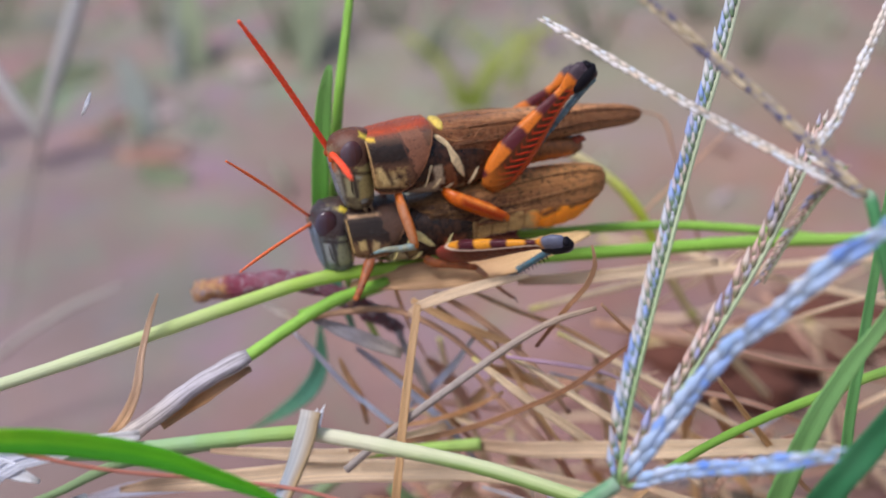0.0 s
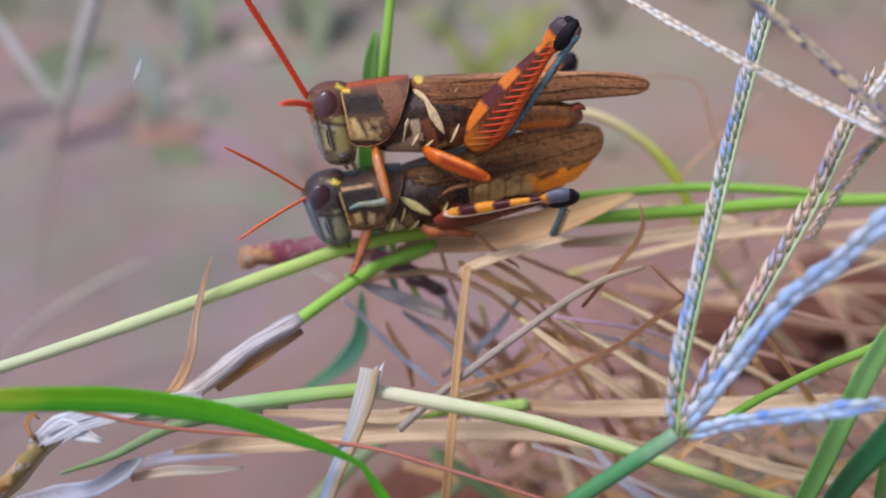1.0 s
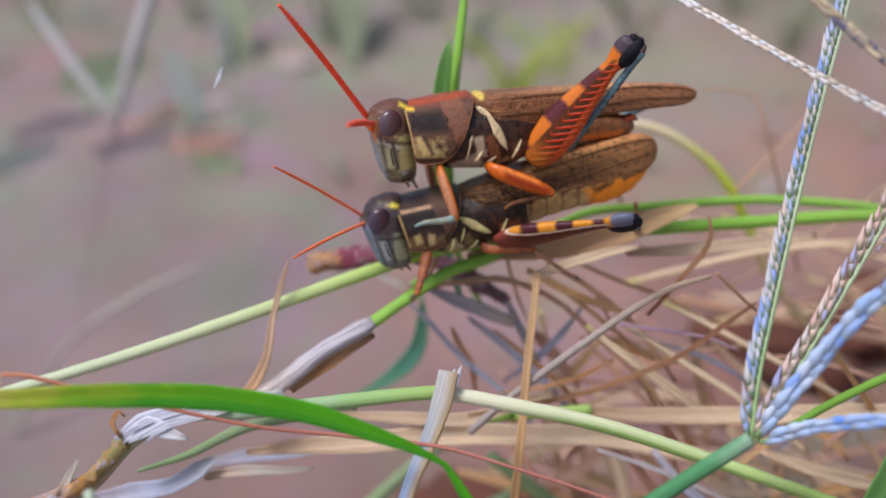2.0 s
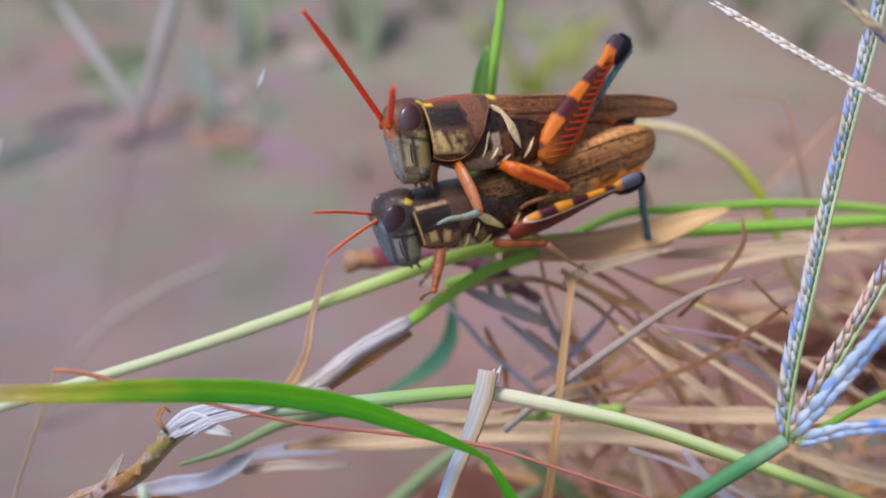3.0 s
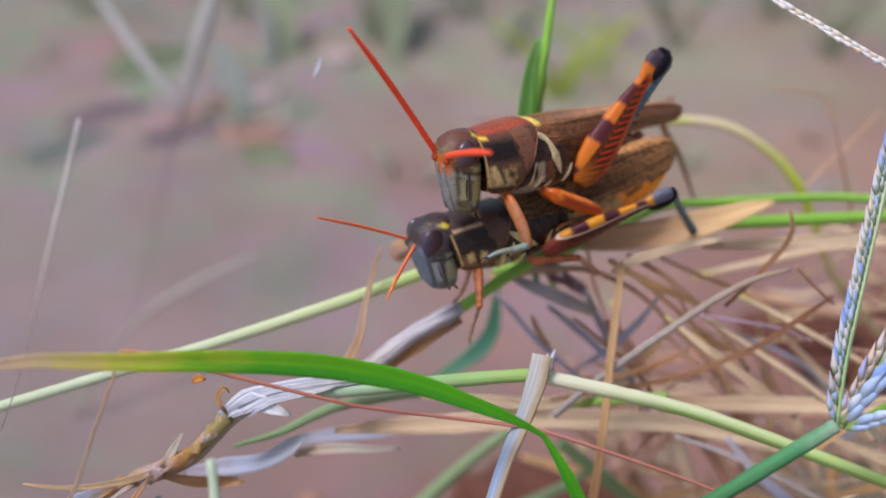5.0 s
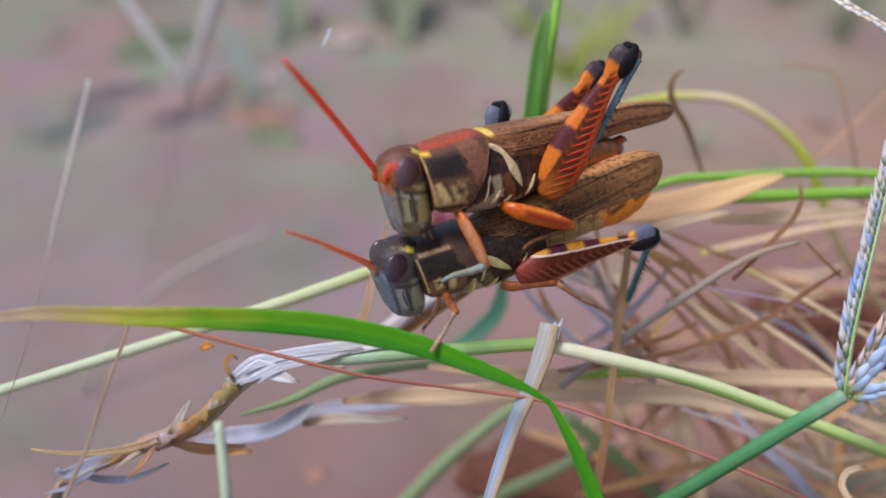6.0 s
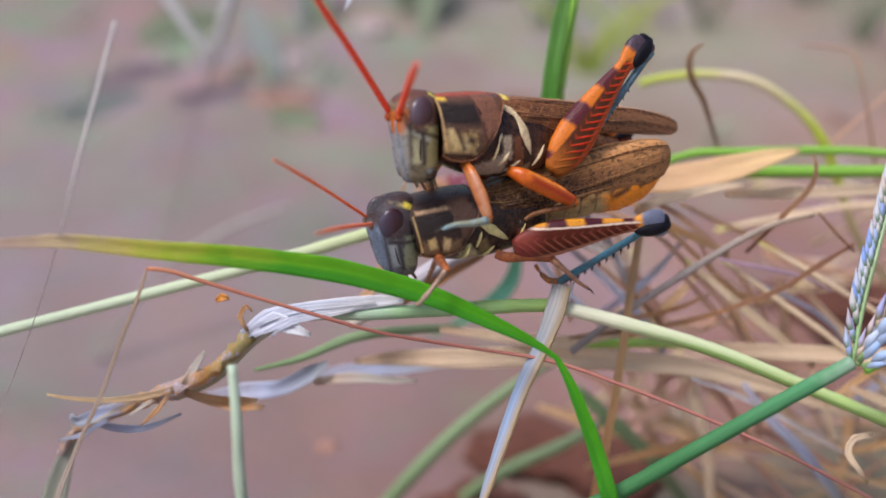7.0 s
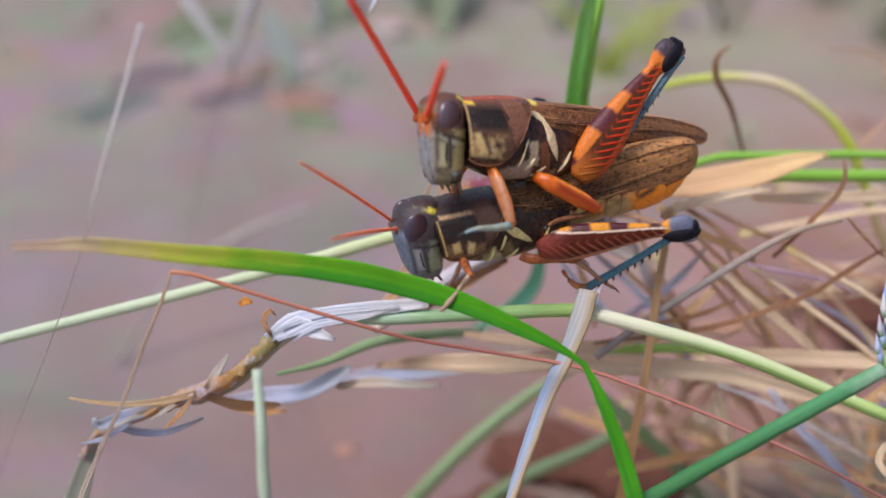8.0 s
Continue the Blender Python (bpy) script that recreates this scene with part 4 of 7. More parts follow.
ribbon('bent_straw', [(12.3, 17.3, 4.7), (17.3, 18.7, 5.0), (22.9, 21.3, 5.3), (29.6, 25.3, 5.5)],
     [0.73, 1.15, 1.16, 0.75], STRAW, 'pale cream bent straw in the tangle', 'dry straw', 'bent straws')
ribbon('bent_straw', [(5.6, 13.3, 4.3), (9.3, 13.6, 2.4), (14.0, 14.0, -1.4), (17.9, 14.9, -6.7)],
     [0.41, 0.62, 0.62, 0.42], BROWN2, 'brown bent straw in the tangle', 'dry straw', 'bent straws')
ribbon('bent_straw', [(9.8, 10.6, -0.3), (14.0, 10.7, -3.2), (18.7, 11.8, -6.7), (22.8, 13.8, -10.2)],
     [0.4, 0.81, 0.92, 0.73], CREAM, 'cream bent straw in the tangle', 'dry straw', 'bent straws')
ribbon('bent_straw', [(12.0, 5.7, -10.0), (16.4, 6.4, -11.3), (21.4, 7.9, -13.7), (27.0, 10.3, -17.1)],
     [0.3, 0.4, 0.4, 0.41], GREY, 'grey bent straw in the tangle', 'dry straw', 'bent straws')
ribbon('bent_straw', [(8.2, 7.8, -13.8), (10.5, 9.2, -11.3), (14.0, 10.7, -12.7), (17.8, 12.9, -18.7)],
     [0.41, 0.72, 0.83, 0.75], PINK_STRAW, 'faded pink bent straw in the tangle', 'dry straw', 'bent straws')
ribbon('bent_straw', [(16.6, 9.7, -11.3), (19.3, 9.4, -14.2), (23.1, 11.2, -18.1), (27.6, 15.5, -24.7)],
     [0.51, 0.92, 1.04, 0.98], GREYBLUE, 'grey blue bent straw in the tangle', 'dry straw', 'bent straws')
ribbon('bent_straw', [(25.9, 8.4, -9.4), (29.8, 8.9, -10.7), (34.3, 10.1, -12.1), (38.2, 11.4, -13.0)],
     [0.49, 1.08, 1.18, 0.79], STRAW, 'pale cream bent straw in the tangle', 'dry straw', 'bent straws')
ribbon('bent_straw', [(24.1, 10.2, -12.2), (26.9, 11.7, -9.8), (29.7, 14.1, -8.3), (32.2, 15.8, -8.2)],
     [0.51, 0.71, 0.71, 0.41], ORANGE, 'orange tan bent straw in the tangle', 'dry straw', 'bent straws')
ribbon('bent_straw', [(31.3, 11.6, -10.3), (33.0, 12.7, -8.3), (35.4, 14.8, -7.3), (38.4, 16.8, -6.7)],
     [0.5, 0.7, 0.71, 0.51], PINK_STRAW, 'faded pink bent straw in the tangle', 'dry straw', 'bent straws')
ribbon('bent_straw', [(2.8, 7.8, -6.6), (6.2, 8.8, -6.1), (9.5, 10.5, -5.3), (12.3, 12.2, -4.0)],
     [0.31, 0.46, 0.46, 0.31], RUST, 'rusty bent straw in the tangle', 'dry straw', 'bent straws')
stem('far_straw', [(11.2, 29.7, -2.9), (17.9, 32.0, -1.1), (25.2, 34.5, 0.6), (34.9, 38.3, 1.3), (47.0, 44.7, 1.4)],
     [0.53, 0.59, 0.59, 0.6, 0.55], CREAM, 'pale dry straw lying further back', 'dry straw', 'dry straws')
stem('far_straw', [(20.2, 40.3, 2.3), (29.3, 39.9, 0.6), (39.2, 39.7, -1.0), (50.0, 41.7, -3.2)],
     [0.5, 0.55, 0.6, 0.6], CREAM, 'pale dry straw lying further back', 'dry straw', 'dry straws')
stem('far_straw', [(3.5, 22.9, -4.3), (4.7, 23.6, -9.4), (7.0, 26.0, -16.7), (8.2, 33.2, -28.4)],
     [0.57, 0.58, 0.6, 0.58], CREAM, 'pale dry straw lying further back', 'dry straw', 'dry straws')
stem('far_straw', [(16.5, 41.2, -8.2), (26.0, 43.0, -10.0), (35.6, 44.8, -11.7), (50.1, 50.6, -15.2)],
     [0.71, 0.84, 0.9, 0.92], BROWN2, 'brown dry stalk lying on the soil', 'dry straw', 'dry straws')
stem('arched_stem', [(0.8, 34.5, 11.2), (2.8, 34.8, 12.0), (8.0, 35.0, 13.0), (13.2, 35.0, 12.7), (18.0, 35.2, 10.1), (21.0, 35.6, 6.9), (23.0, 36.5, 3.0), (27.0, 39.0, -5.0), (36.0, 44.0, -16.0)],
     [0.42, 0.46, 0.5, 0.5, 0.52, 0.56, 0.52, 0.47, 0.44], YELLOWGREEN, 'arched yellow green drying grass stem', 'grass stem', 'green stems')
stem('thin_wire', [(17.2, 35.9, 17.0), (20.3, 36.6, 16.9), (22.8, 37.0, 16.2), (24.0, 36.4, 13.4), (25.2, 36.6, 9.8), (26.8, 38.4, 4.6), (29.2, 42.6, -4.1)],
     [0.17, 0.23, 0.23, 0.2, 0.21, 0.21, 0.22], BROWN2, 'hair thin dry bent stem', 'dry straw', 'thin stems')
stem('thin_wire', [(20.7, 35.1, 5.6), (23.3, 36.7, 8.5), (26.0, 39.4, 11.1), (29.2, 44.4, 14.0)],
     [0.24, 0.24, 0.24, 0.18], BROWN2, 'hair thin dry bent stem', 'dry straw', 'thin stems')
ribbon('curled_leaf', [(8.1, 22.4, 18.0), (7.3, 22.2, 17.4), (6.9, 22.2, 16.2), (7.3, 22.8, 14.4), (8.5, 24.4, 12.2), (9.2, 26.0, 10.2), (10.5, 29.0, 6.0)],
     [0.2, 0.42, 0.6, 0.66, 0.6, 0.5, 0.3], BROWN, 'small curled brown leaf tip', 'dry leaf', '')
ribbon('curled_leaf', [(27.2, -7.2, -10.6), (26.2, -8.0, -9.1), (25.3, -7.9, -8.0), (25.6, -7.4, -6.9), (27.0, -6.4, -6.8)],
     [0.22, 0.43, 0.56, 0.48, 0.35], CREAM, 'small cream curled dry leaf', 'dry leaf', '')
stem('far_shoot', [(-25.8, 27.2, -46.2), (-20.3, 23.2, -37.2), (-14.5, 21.2, -28.9), (-8.0, 19.3, -21.1), (-3.0, 18.1, -16.2)],
     [0.86, 0.88, 0.84, 0.68, 0.42], DULL_SHOOT, 'dull green grass shoot behind the tangle', 'grass stem', 'green stems')
stem('far_shoot', [(-15.3, 31.5, -42.9), (-8.9, 27.2, -35.2), (-2.0, 24.8, -29.1), (3.1, 21.7, -23.4)],
     [0.79, 0.81, 0.71, 0.43], DULL_SHOOT, 'dull green grass shoot behind the tangle', 'grass stem', 'green stems')
stem('far_shoot', [(-0.6, 19.7, -19.8), (4.5, 21.7, -24.5), (8.3, 25.4, -29.7), (12.4, 32.3, -38.5)],
     [0.67, 0.81, 0.83, 0.74], DULL_SHOOT, 'dull green grass shoot behind the tangle', 'grass stem', 'green stems')
stem('bark_twig', [(-22.9, -13.6, -4.2), (-24.1, -14.3, -5.7), (-25.9, -14.9, -7.6), (-28.2, -15.5, -9.1), (-30.1, -15.9, -10.1), (-33.1, -16.3, -11.8), (-36.2, -16.7, -13.4), (-38.6, -16.5, -15.4), (-40.6, -16.0, -18.6)],
     [0.62, 0.6, 0.6, 0.78, 0.62, 0.66, 0.55, 0.36, 0.15], BARK, 'orange brown weathered runner base with shreds', 'twig', '')
ribbon('white_husk', [(-23.4, -14.3, -4.2), (-21.4, -13.7, -2.7), (-18.7, -12.9, -1.8), (-15.2, -11.8, -1.0), (-10.8, -10.5, -0.2)],
     [0.75, 1.67, 1.39, 1.2, 0.74], HUSK, 'white papery husk round the runner', 'dry husk', '')
ribbon('white_husk', [(-22.6, -14.2, -3.9), (-20.8, -13.8, -2.7), (-19.0, -13.9, -3.0), (-17.5, -13.8, -3.4)],
     [0.93, 1.57, 1.01, 0.28], HUSK, 'white papery husk flake', 'dry husk', '')
ribbon('husk_fibre', [(-22.1, -14.2, -3.1), (-19.5, -13.4, -1.8), (-16.4, -12.5, -1.1), (-12.9, -11.4, -0.6)],
     [0.23, 0.46, 0.37, 0.14], HUSK, 'loose white husk fibre along the runner', 'dry husk', 'husk fibres')
ribbon('husk_fibre', [(-21.4, -14.4, -3.6), (-19.3, -13.7, -2.4), (-16.4, -12.6, -1.6), (-13.8, -11.7, -1.0)],
     [0.28, 0.55, 0.44, 0.14], HUSK, 'loose white husk fibre along the runner', 'dry husk', 'husk fibres')
ribbon('husk_fibre', [(-20.8, -14.5, -3.8), (-19.2, -14.0, -2.5), (-16.3, -12.7, -1.8), (-14.6, -12.1, -1.3)],
     [0.16, 0.32, 0.26, 0.14], HUSK, 'loose white husk fibre along the runner', 'dry husk', 'husk fibres')
ribbon('bark_shred', [(-28.8, -16.4, -9.3), (-30.9, -17.2, -10.0), (-33.8, -18.6, -10.3), (-36.4, -19.6, -10.2), (-38.5, -20.1, -10.0)],
     [0.5, 0.6, 0.42, 0.3, 0.12], TAN, 'thin curled bark shred', 'dry leaf', 'bark shreds')
ribbon('bark_shred', [(-27.9, -16.0, -8.9), (-27.2, -15.6, -7.3), (-26.5, -15.1, -5.9)],
     [0.76, 0.66, 0.19], PALE, 'thin curled bark shred', 'dry leaf', 'bark shreds')
ribbon('bark_shred', [(-22.9, -14.4, -3.7), (-23.6, -14.4, -2.6), (-23.2, -14.0, -1.7), (-22.8, -13.8, -2.2)],
     [0.28, 0.46, 0.37, 0.14], RUST, 'thin curled bark shred', 'dry leaf', 'bark shreds')
ribbon('bark_shred', [(-33.1, -16.3, -11.7), (-34.8, -18.0, -12.0), (-36.3, -19.2, -12.5), (-36.6, -19.5, -11.7)],
     [0.96, 1.14, 0.95, 0.28], GREYBLUE, 'thin curled bark shred', 'dry leaf', 'bark shreds')
ribbon('bark_shred', [(-28.8, -15.4, -9.8), (-26.3, -14.0, -10.9), (-24.4, -12.5, -11.3), (-23.1, -12.0, -11.1)],
     [0.57, 0.96, 0.88, 0.29], RUST, 'thin curled bark shred', 'dry leaf', 'bark shreds')
ribbon('bark_shred', [(-32.0, -16.9, -10.7), (-33.3, -17.9, -11.4), (-35.2, -19.4, -12.6)],
     [0.22, 0.37, 0.14], PALE, 'pale pink papery shred on the runner base', 'dry leaf', 'bark shreds')
ribbon('bark_shred', [(-28.6, -17.3, -9.3), (-29.2, -18.3, -10.4), (-30.1, -19.4, -11.5)],
     [0.28, 0.47, 0.14], RUST, 'orange brown papery shred on the runner base', 'dry leaf', 'bark shreds')
ribbon('bark_shred', [(-36.3, -16.9, -14.4), (-37.1, -17.7, -14.7), (-38.7, -18.5, -15.1)],
     [0.27, 0.45, 0.15], GREYBLUE, 'grey blue papery shred on the runner base', 'dry leaf', 'bark shreds')
ribbon('bark_shred', [(-34.4, -16.5, -12.6), (-35.2, -17.4, -13.3), (-36.5, -18.8, -14.1)],
     [0.31, 0.51, 0.14], GREYBLUE, 'grey blue papery shred on the runner base', 'dry leaf', 'bark shreds')
ribbon('bark_shred', [(-30.1, -16.7, -10.3), (-30.8, -17.5, -10.6), (-31.9, -18.4, -11.5)],
     [0.23, 0.38, 0.14], PALE, 'pale pink papery shred on the runner base', 'dry leaf', 'bark shreds')
ribbon('hanging_leaf', [(-38.6, -16.0, -14.6), (-39.8, -15.9, -18.0), (-41.4, -15.6, -22.4), (-43.2, -15.2, -28.0), (-45.0, -14.0, -38.0)],
     [0.5, 1.4, 2.3, 2.0, 1.2], PALE_GREEN, 'thin pale green withered leaf hanging from the runner', 'dry leaf', '')
ribbon('pale_sheath', [(-37.6, -16.4, -13.6), (-35.0, -16.2, -14.2), (-32.0, -15.6, -13.9), (-28.8, -15.0, -12.2)],
     [0.3, 0.7, 0.6, 0.2], GREYBLUE, 'lilac grey dry sheath under the runner base', 'dry sheath', '')
ribbon('pale_sheath', [(-25.9, 3.7, -16.3), (-22.0, 5.5, -15.6), (-17.1, 7.4, -15.1), (-11.6, 9.6, -14.5)],
     [0.5, 1.3, 1.5, 0.6], GREYBLUE, 'lilac grey dry sheath along the straw', 'dry sheath', '')
ribbon('leaf_bit', [(-26.2, -13.6, -1.9), (-25.7, -13.5, -1.5), (-25.1, -13.4, -1.6)],
     [0.3, 0.7, 0.2], LEAF_SCRAP, 'tiny orange leaf scrap caught above the runner', 'dead leaf', '')
ribbon('seed_streak', [(-22.0, 5.1, 22.2), (-22.2, 4.8, 21.4), (-22.5, 4.3, 20.4)],
     [0.15, 0.4, 0.15], HUSK, 'tiny white drifting seed fluff', 'seed', '')


# ---- loose litter, weeds and far grass on the ground ----
def on_ground(x, y):
    return Vector((x, y, GROUND + relief(x, y)))


def litter():
    """Tangled dead straws that cover the soil under and behind the insects."""
    rnd = random.Random(4)
    for name, mat, count in (("straw_litter", STRAW, 22), ("straw_litter", CREAM, 26), ("straw_litter", RUST, 5), ("straw_litter", PINK_STRAW, 28), ("straw_litter", ORANGE, 22)):
        verts, faces, uvs = [], [], []
        for k in range(count):
            x, y = rnd.uniform(-2, 72), rnd.uniform(16, 66)
            a = on_ground(x, y)
            heap = (36 if x > 12 else 36 * max(0, (x + 2) / 14)) * min(1, (y - 8) / 22)
            a.z += 0.5 + max(0, heap - bank(y)) * rnd.random() ** 1.4
            ang = rnd.choice((rnd.gauss(-0.5, 0.45), rnd.gauss(0.3, 0.4), rnd.gauss(-1.2, 0.4)))
            d = Vector((math.cos(ang), rnd.uniform(-0.5, 0.4), math.sin(ang) * 0.75))
            n = rnd.uniform(10, 34)
            b, c = a + d * n * 0.5 + Vector((rnd.uniform(-2, 2), 0, rnd.uniform(-2.5, 2.5))), a + d * n
            b.z, c.z = (max(q.z, on_ground(q.x, q.y).z + 0.4) for q in (b, c))
            wd = rnd.uniform(0.32, 0.8)
            bm = sweep([a, b, c], [wd, wd * rnd.uniform(0.8, 1.1), wd * 0.4], [wd * 0.5, wd * 0.5, wd * 0.2], seg=6, step=3)
            base = len(verts)
            lay = bm.loops.layers.uv.active
            bm.verts.index_update()
            verts += [tuple(v.co * MM) for v in bm.verts]
            for f in bm.faces:
                faces.append([v.index + base for v in f.verts])
                uvs += [tuple(l[lay].uv) for l in f.loops]
            bm.free()
        me = bpy.data.meshes.new(name)
        me.from_pydata(verts, [], faces)
        me.uv_layers.new(name="UVMap").data.foreach_set("uv", [c for q in uvs for c in q])
        me.shade_smooth()
        me.materials.append(mat)
        tagged(new(name, me), "tangle of dead grass straws over the soil", "dead grass", kind="stuff")


def tuft(x, y, height, blades, mat, label, seed, lean=0.95, width=1.6):
    rnd = random.Random(seed)
    base = on_ground(x, y)
    top = None
    for k in range(blades):
        a = rnd.uniform(0, 2 * math.pi)
        d = Vector((math.cos(a), math.sin(a), 0))
        h = height * rnd.uniform(0.6, 1.1)
        r0 = base + d * rnd.uniform(0, 2.5) + Vector((0, 0, -1))
        pts = [r0, r0 + Vector((0, 0, h * 0.4)) + d * h * lean * 0.15, r0 + Vector((0, 0, h * 0.8)) + d * h * lean * 0.55, r0 + Vector((0, 0, h)) + d * h * lean]
        bm = band(pts, [width * 0.8, width, width * 0.7, 0.2])
        if top is None:
            top = part("grass_tuft", bm, mat, origin=tuple(base))
            tagged(top, label, "grass", "far grass tufts")
        else:
            part("blade", bm, mat, top, origin=None)
            top.children[-1].data.transform(Matrix.Translation(-base * MM))
    return top


FAR_GREEN = plant("far_green", [(0, (0.32, 0.36, 0.24)), (1, (0.46, 0.54, 0.40))], 0.1, stain=0.05, sheer=0.35)
FAR_PALE = plant("far_pale", [(0, (0.38, 0.34, 0.31)), (1, (0.46, 0.44, 0.40))], 0.1, stain=0.05)
FAR_LIME = plant("far_lime", [(0, (0.34, 0.46, 0.06)), (1, (0.50, 0.60, 0.08))], 0.1, stain=0.05, sheer=0.2)
# Red clod soil, its colour darkened to carry the shade of the hollows.
SOIL_SHADED = plant("shaded_clod", [(0, (0.12, 0.045, 0.03)), (1, (0.15, 0.06, 0.04))], 0.3, (0.07, 0.03, 0.02), 0.4, 0.9, fibres=3)
SOIL_PINK = plant("pale_stone", [(0, (0.44, 0.36, 0.36)), (1, (0.48, 0.39, 0.39))], 0.2, (0.3, 0.2, 0.2), 0.2, 0.8, fibres=3)
LEAF_ORANGE = plant("orange_leaf_bit", [(0, (0.36, 0.19, 0.14)), (1, (0.34, 0.20, 0.16))], 0.2, (0.2, 0.08, 0.04), 0.2, 0.7, fibres=3)


def lump(name, x, y, sx, sy, sz, mat, label, category, group, seed):
    bm = bmesh.new()
    bmesh.ops.create_icosphere(bm, subdivisions=3, radius=1)
    uvl = bm.loops.layers.uv.new("UVMap")
    for v in bm.verts:
        k = 1 + 0.45 * noise.noise(v.co * 1.4 + Vector((seed, 0, 0))) + 0.22 * noise.noise(v.co * 3.4 + Vector((0, seed, 0)))
        v.co = Vector((v.co.x * sx, v.co.y * sy, v.co.z * sz)) * k
    for f in bm.faces:
        f.smooth = True
        for l in f.loops:
            l[uvl].uv = (l.vert.co.x / sx * 0.5 + 0.5, l.vert.co.y / sy * 0.5 + 0.5)
    g = on_ground(x, y) + Vector((0, 0, sz * 0.1))
    bmesh.ops.translate(bm, vec=g, verts=bm.verts)
    return tagged(part(name, bm, mat, origin=tuple(g)), label, category, group)


def scatter():
    """Scraps of leaves, stalks and stones strewn over the ground further off."""
    rnd = random.Random(8)
    for name, mat, count, far in (("ground_scraps", FAR_PALE, 30, 140), ("ground_scraps", FAR_GREEN, 60, 160), ("ground_scraps", LEAF_ORANGE, 14, 60), ("ground_scraps", SOIL_PINK, 16, 160)):
        verts, faces, uvs = [], [], []
        for k in range(count):
            y = 60 + 0.3 * far + 150 * rnd.random() ** 1.2
            x = rnd.uniform(-0.75, 0.35) * (y + 90)
            a = on_ground(x, y)
            n = rnd.uniform(3, 9)
            ang = rnd.uniform(0, math.pi)
            rise = rnd.uniform(0.5, 1.6) if mat in (FAR_GREEN,) else rnd.uniform(0, 0.5)
            d = Vector((math.cos(ang), math.sin(ang), rise)).normalized()
            bm = sweep([a, a + d * n * 0.5, a + d * n + Vector((0, 0, -0.1 * n))], [n * 0.10, n * 0.13, n * 0.03], [n * 0.04, n * 0.05, n * 0.02], seg=6, step=n)
            base, lay = len(verts), bm.loops.layers.uv.active
            bm.verts.index_update()
            verts += [tuple(v.co * MM) for v in bm.verts]
            for f in bm.faces:
                faces.append([v.index + base for v in f.verts])
                uvs += [tuple(l[lay].uv) for l in f.loops]
            bm.free()
        me = bpy.data.meshes.new(name)
        me.from_pydata(verts, [], faces)
        me.uv_layers.new(name="UVMap").data.foreach_set("uv", [c for q in uvs for c in q])
        me.shade_smooth()
        me.materials.append(mat)
        tagged(new(name, me), "scraps of leaves, stalks and stones strewn on the soil", "ground litter", kind="stuff")


def straw_heap():
    """Broken flat straws lying over one another under the runner."""
    rnd = random.Random(21)
    kinds = ((STRAW, "flat cream"), (ORANGE, "orange tan"), (PINK_STRAW, "faded pink"), (CREAM, "pale cream"), (TAN, "golden"), (ORANGE, "orange tan"), (PINK_STRAW, "faded pink"), (PINK_STRAW, "faded pink"), (TAN2, "warm tan"), (GREYBLUE, "grey"))
    for k in range(46):
        mat, tone = kinds[k % len(kinds)]
        slim = k >= 38
        x, y = rnd.uniform(0, 38), rnd.uniform(13, 20) if slim else rnd.uniform(15, 32)
        z = (3.5 - rnd.random() * 14) if slim else 5 - 0.85 * (y - 6) - rnd.random() ** 1.3 * 20
        ang = rnd.choice((rnd.gauss(-0.55, 0.3), rnd.gauss(-0.55, 0.3), rnd.gauss(0.45, 0.35), rnd.gauss(-1.2, 0.3)))
        d, n, wd = Vector((math.cos(ang), rnd.uniform(-0.2, 0.5), math.sin(ang))), rnd.uniform(7, 18), rnd.uniform(0.25, 0.55) if slim else rnd.uniform(0.5, 1.35)
        a = Vector((x, y, z))
        bow = Vector((rnd.uniform(-1, 1), rnd.uniform(-1, 1), rnd.uniform(-1.6, 1.6)))
        pts = [a - d * n * 0.5, a - d * n * 0.15 + bow * 0.7, a + d * n * 0.2 + bow * 0.8, a + d * n * 0.5]
        for p in pts:
            p.z = max(p.z, GROUND + 3)
        ob = part("dead_straw", band(pts, [wd * 0.5, wd, wd * 0.9, wd * 0.3], rnd.uniform(0.2, 0.6), twist=rnd.uniform(-0.3, 0.3)), mat, origin=tuple(pts[0]))
        tagged(ob, tone + " broken dead straw in the tangle", "dry straw", "tangled straws")


litter()
straw_heap()
scatter()


def weed(pts, widths, mat, label):
    """A single out-of-focus stalk or leaf that lies or leans on the soil."""
    line = [on_ground(x, y) + Vector((0, 0, h)) for x, y, h in pts]
    tagged(part("weed", band(line, widths, 0.3, thick=0.3), mat, origin=tuple(line[0])), label, "weed", "far weeds")


FAR_SPIKE = plant("far_seed_head", [(0, (0.36, 0.29, 0.28)), (0.5, (0.37, 0.31, 0.30)), (0.66, (0.46, 0.45, 0.44)), (1, (0.58, 0.60, 0.62))], 0.1, stain=0.05, sheer=0.3)
W_TEAL, W_GREEN, W_SALMON, W_PURPLE = (plant("weed_" + n, [(0, a), (1, b)], 0.1, tuple(q * 0.5 for q in a), 0.05, 0.7, 0.25) for n, a, b in (
    ("teal", (0.24, 0.275, 0.25), (0.28, 0.31, 0.285)), ("green", (0.26, 0.31, 0.20), (0.29, 0.35, 0.22)), ("salmon", (0.40, 0.27, 0.23), (0.46, 0.32, 0.28)), ("purple", (0.30, 0.235, 0.255), (0.32, 0.255, 0.28))))
weed([(-88.4, 133.5, 0.0), (-95.6, 143.0, 3.2), (-106.4, 155.7, 7.3)], [4.4, 6.6, 3.3], W_TEAL, "dark blue green leaf on the soil")
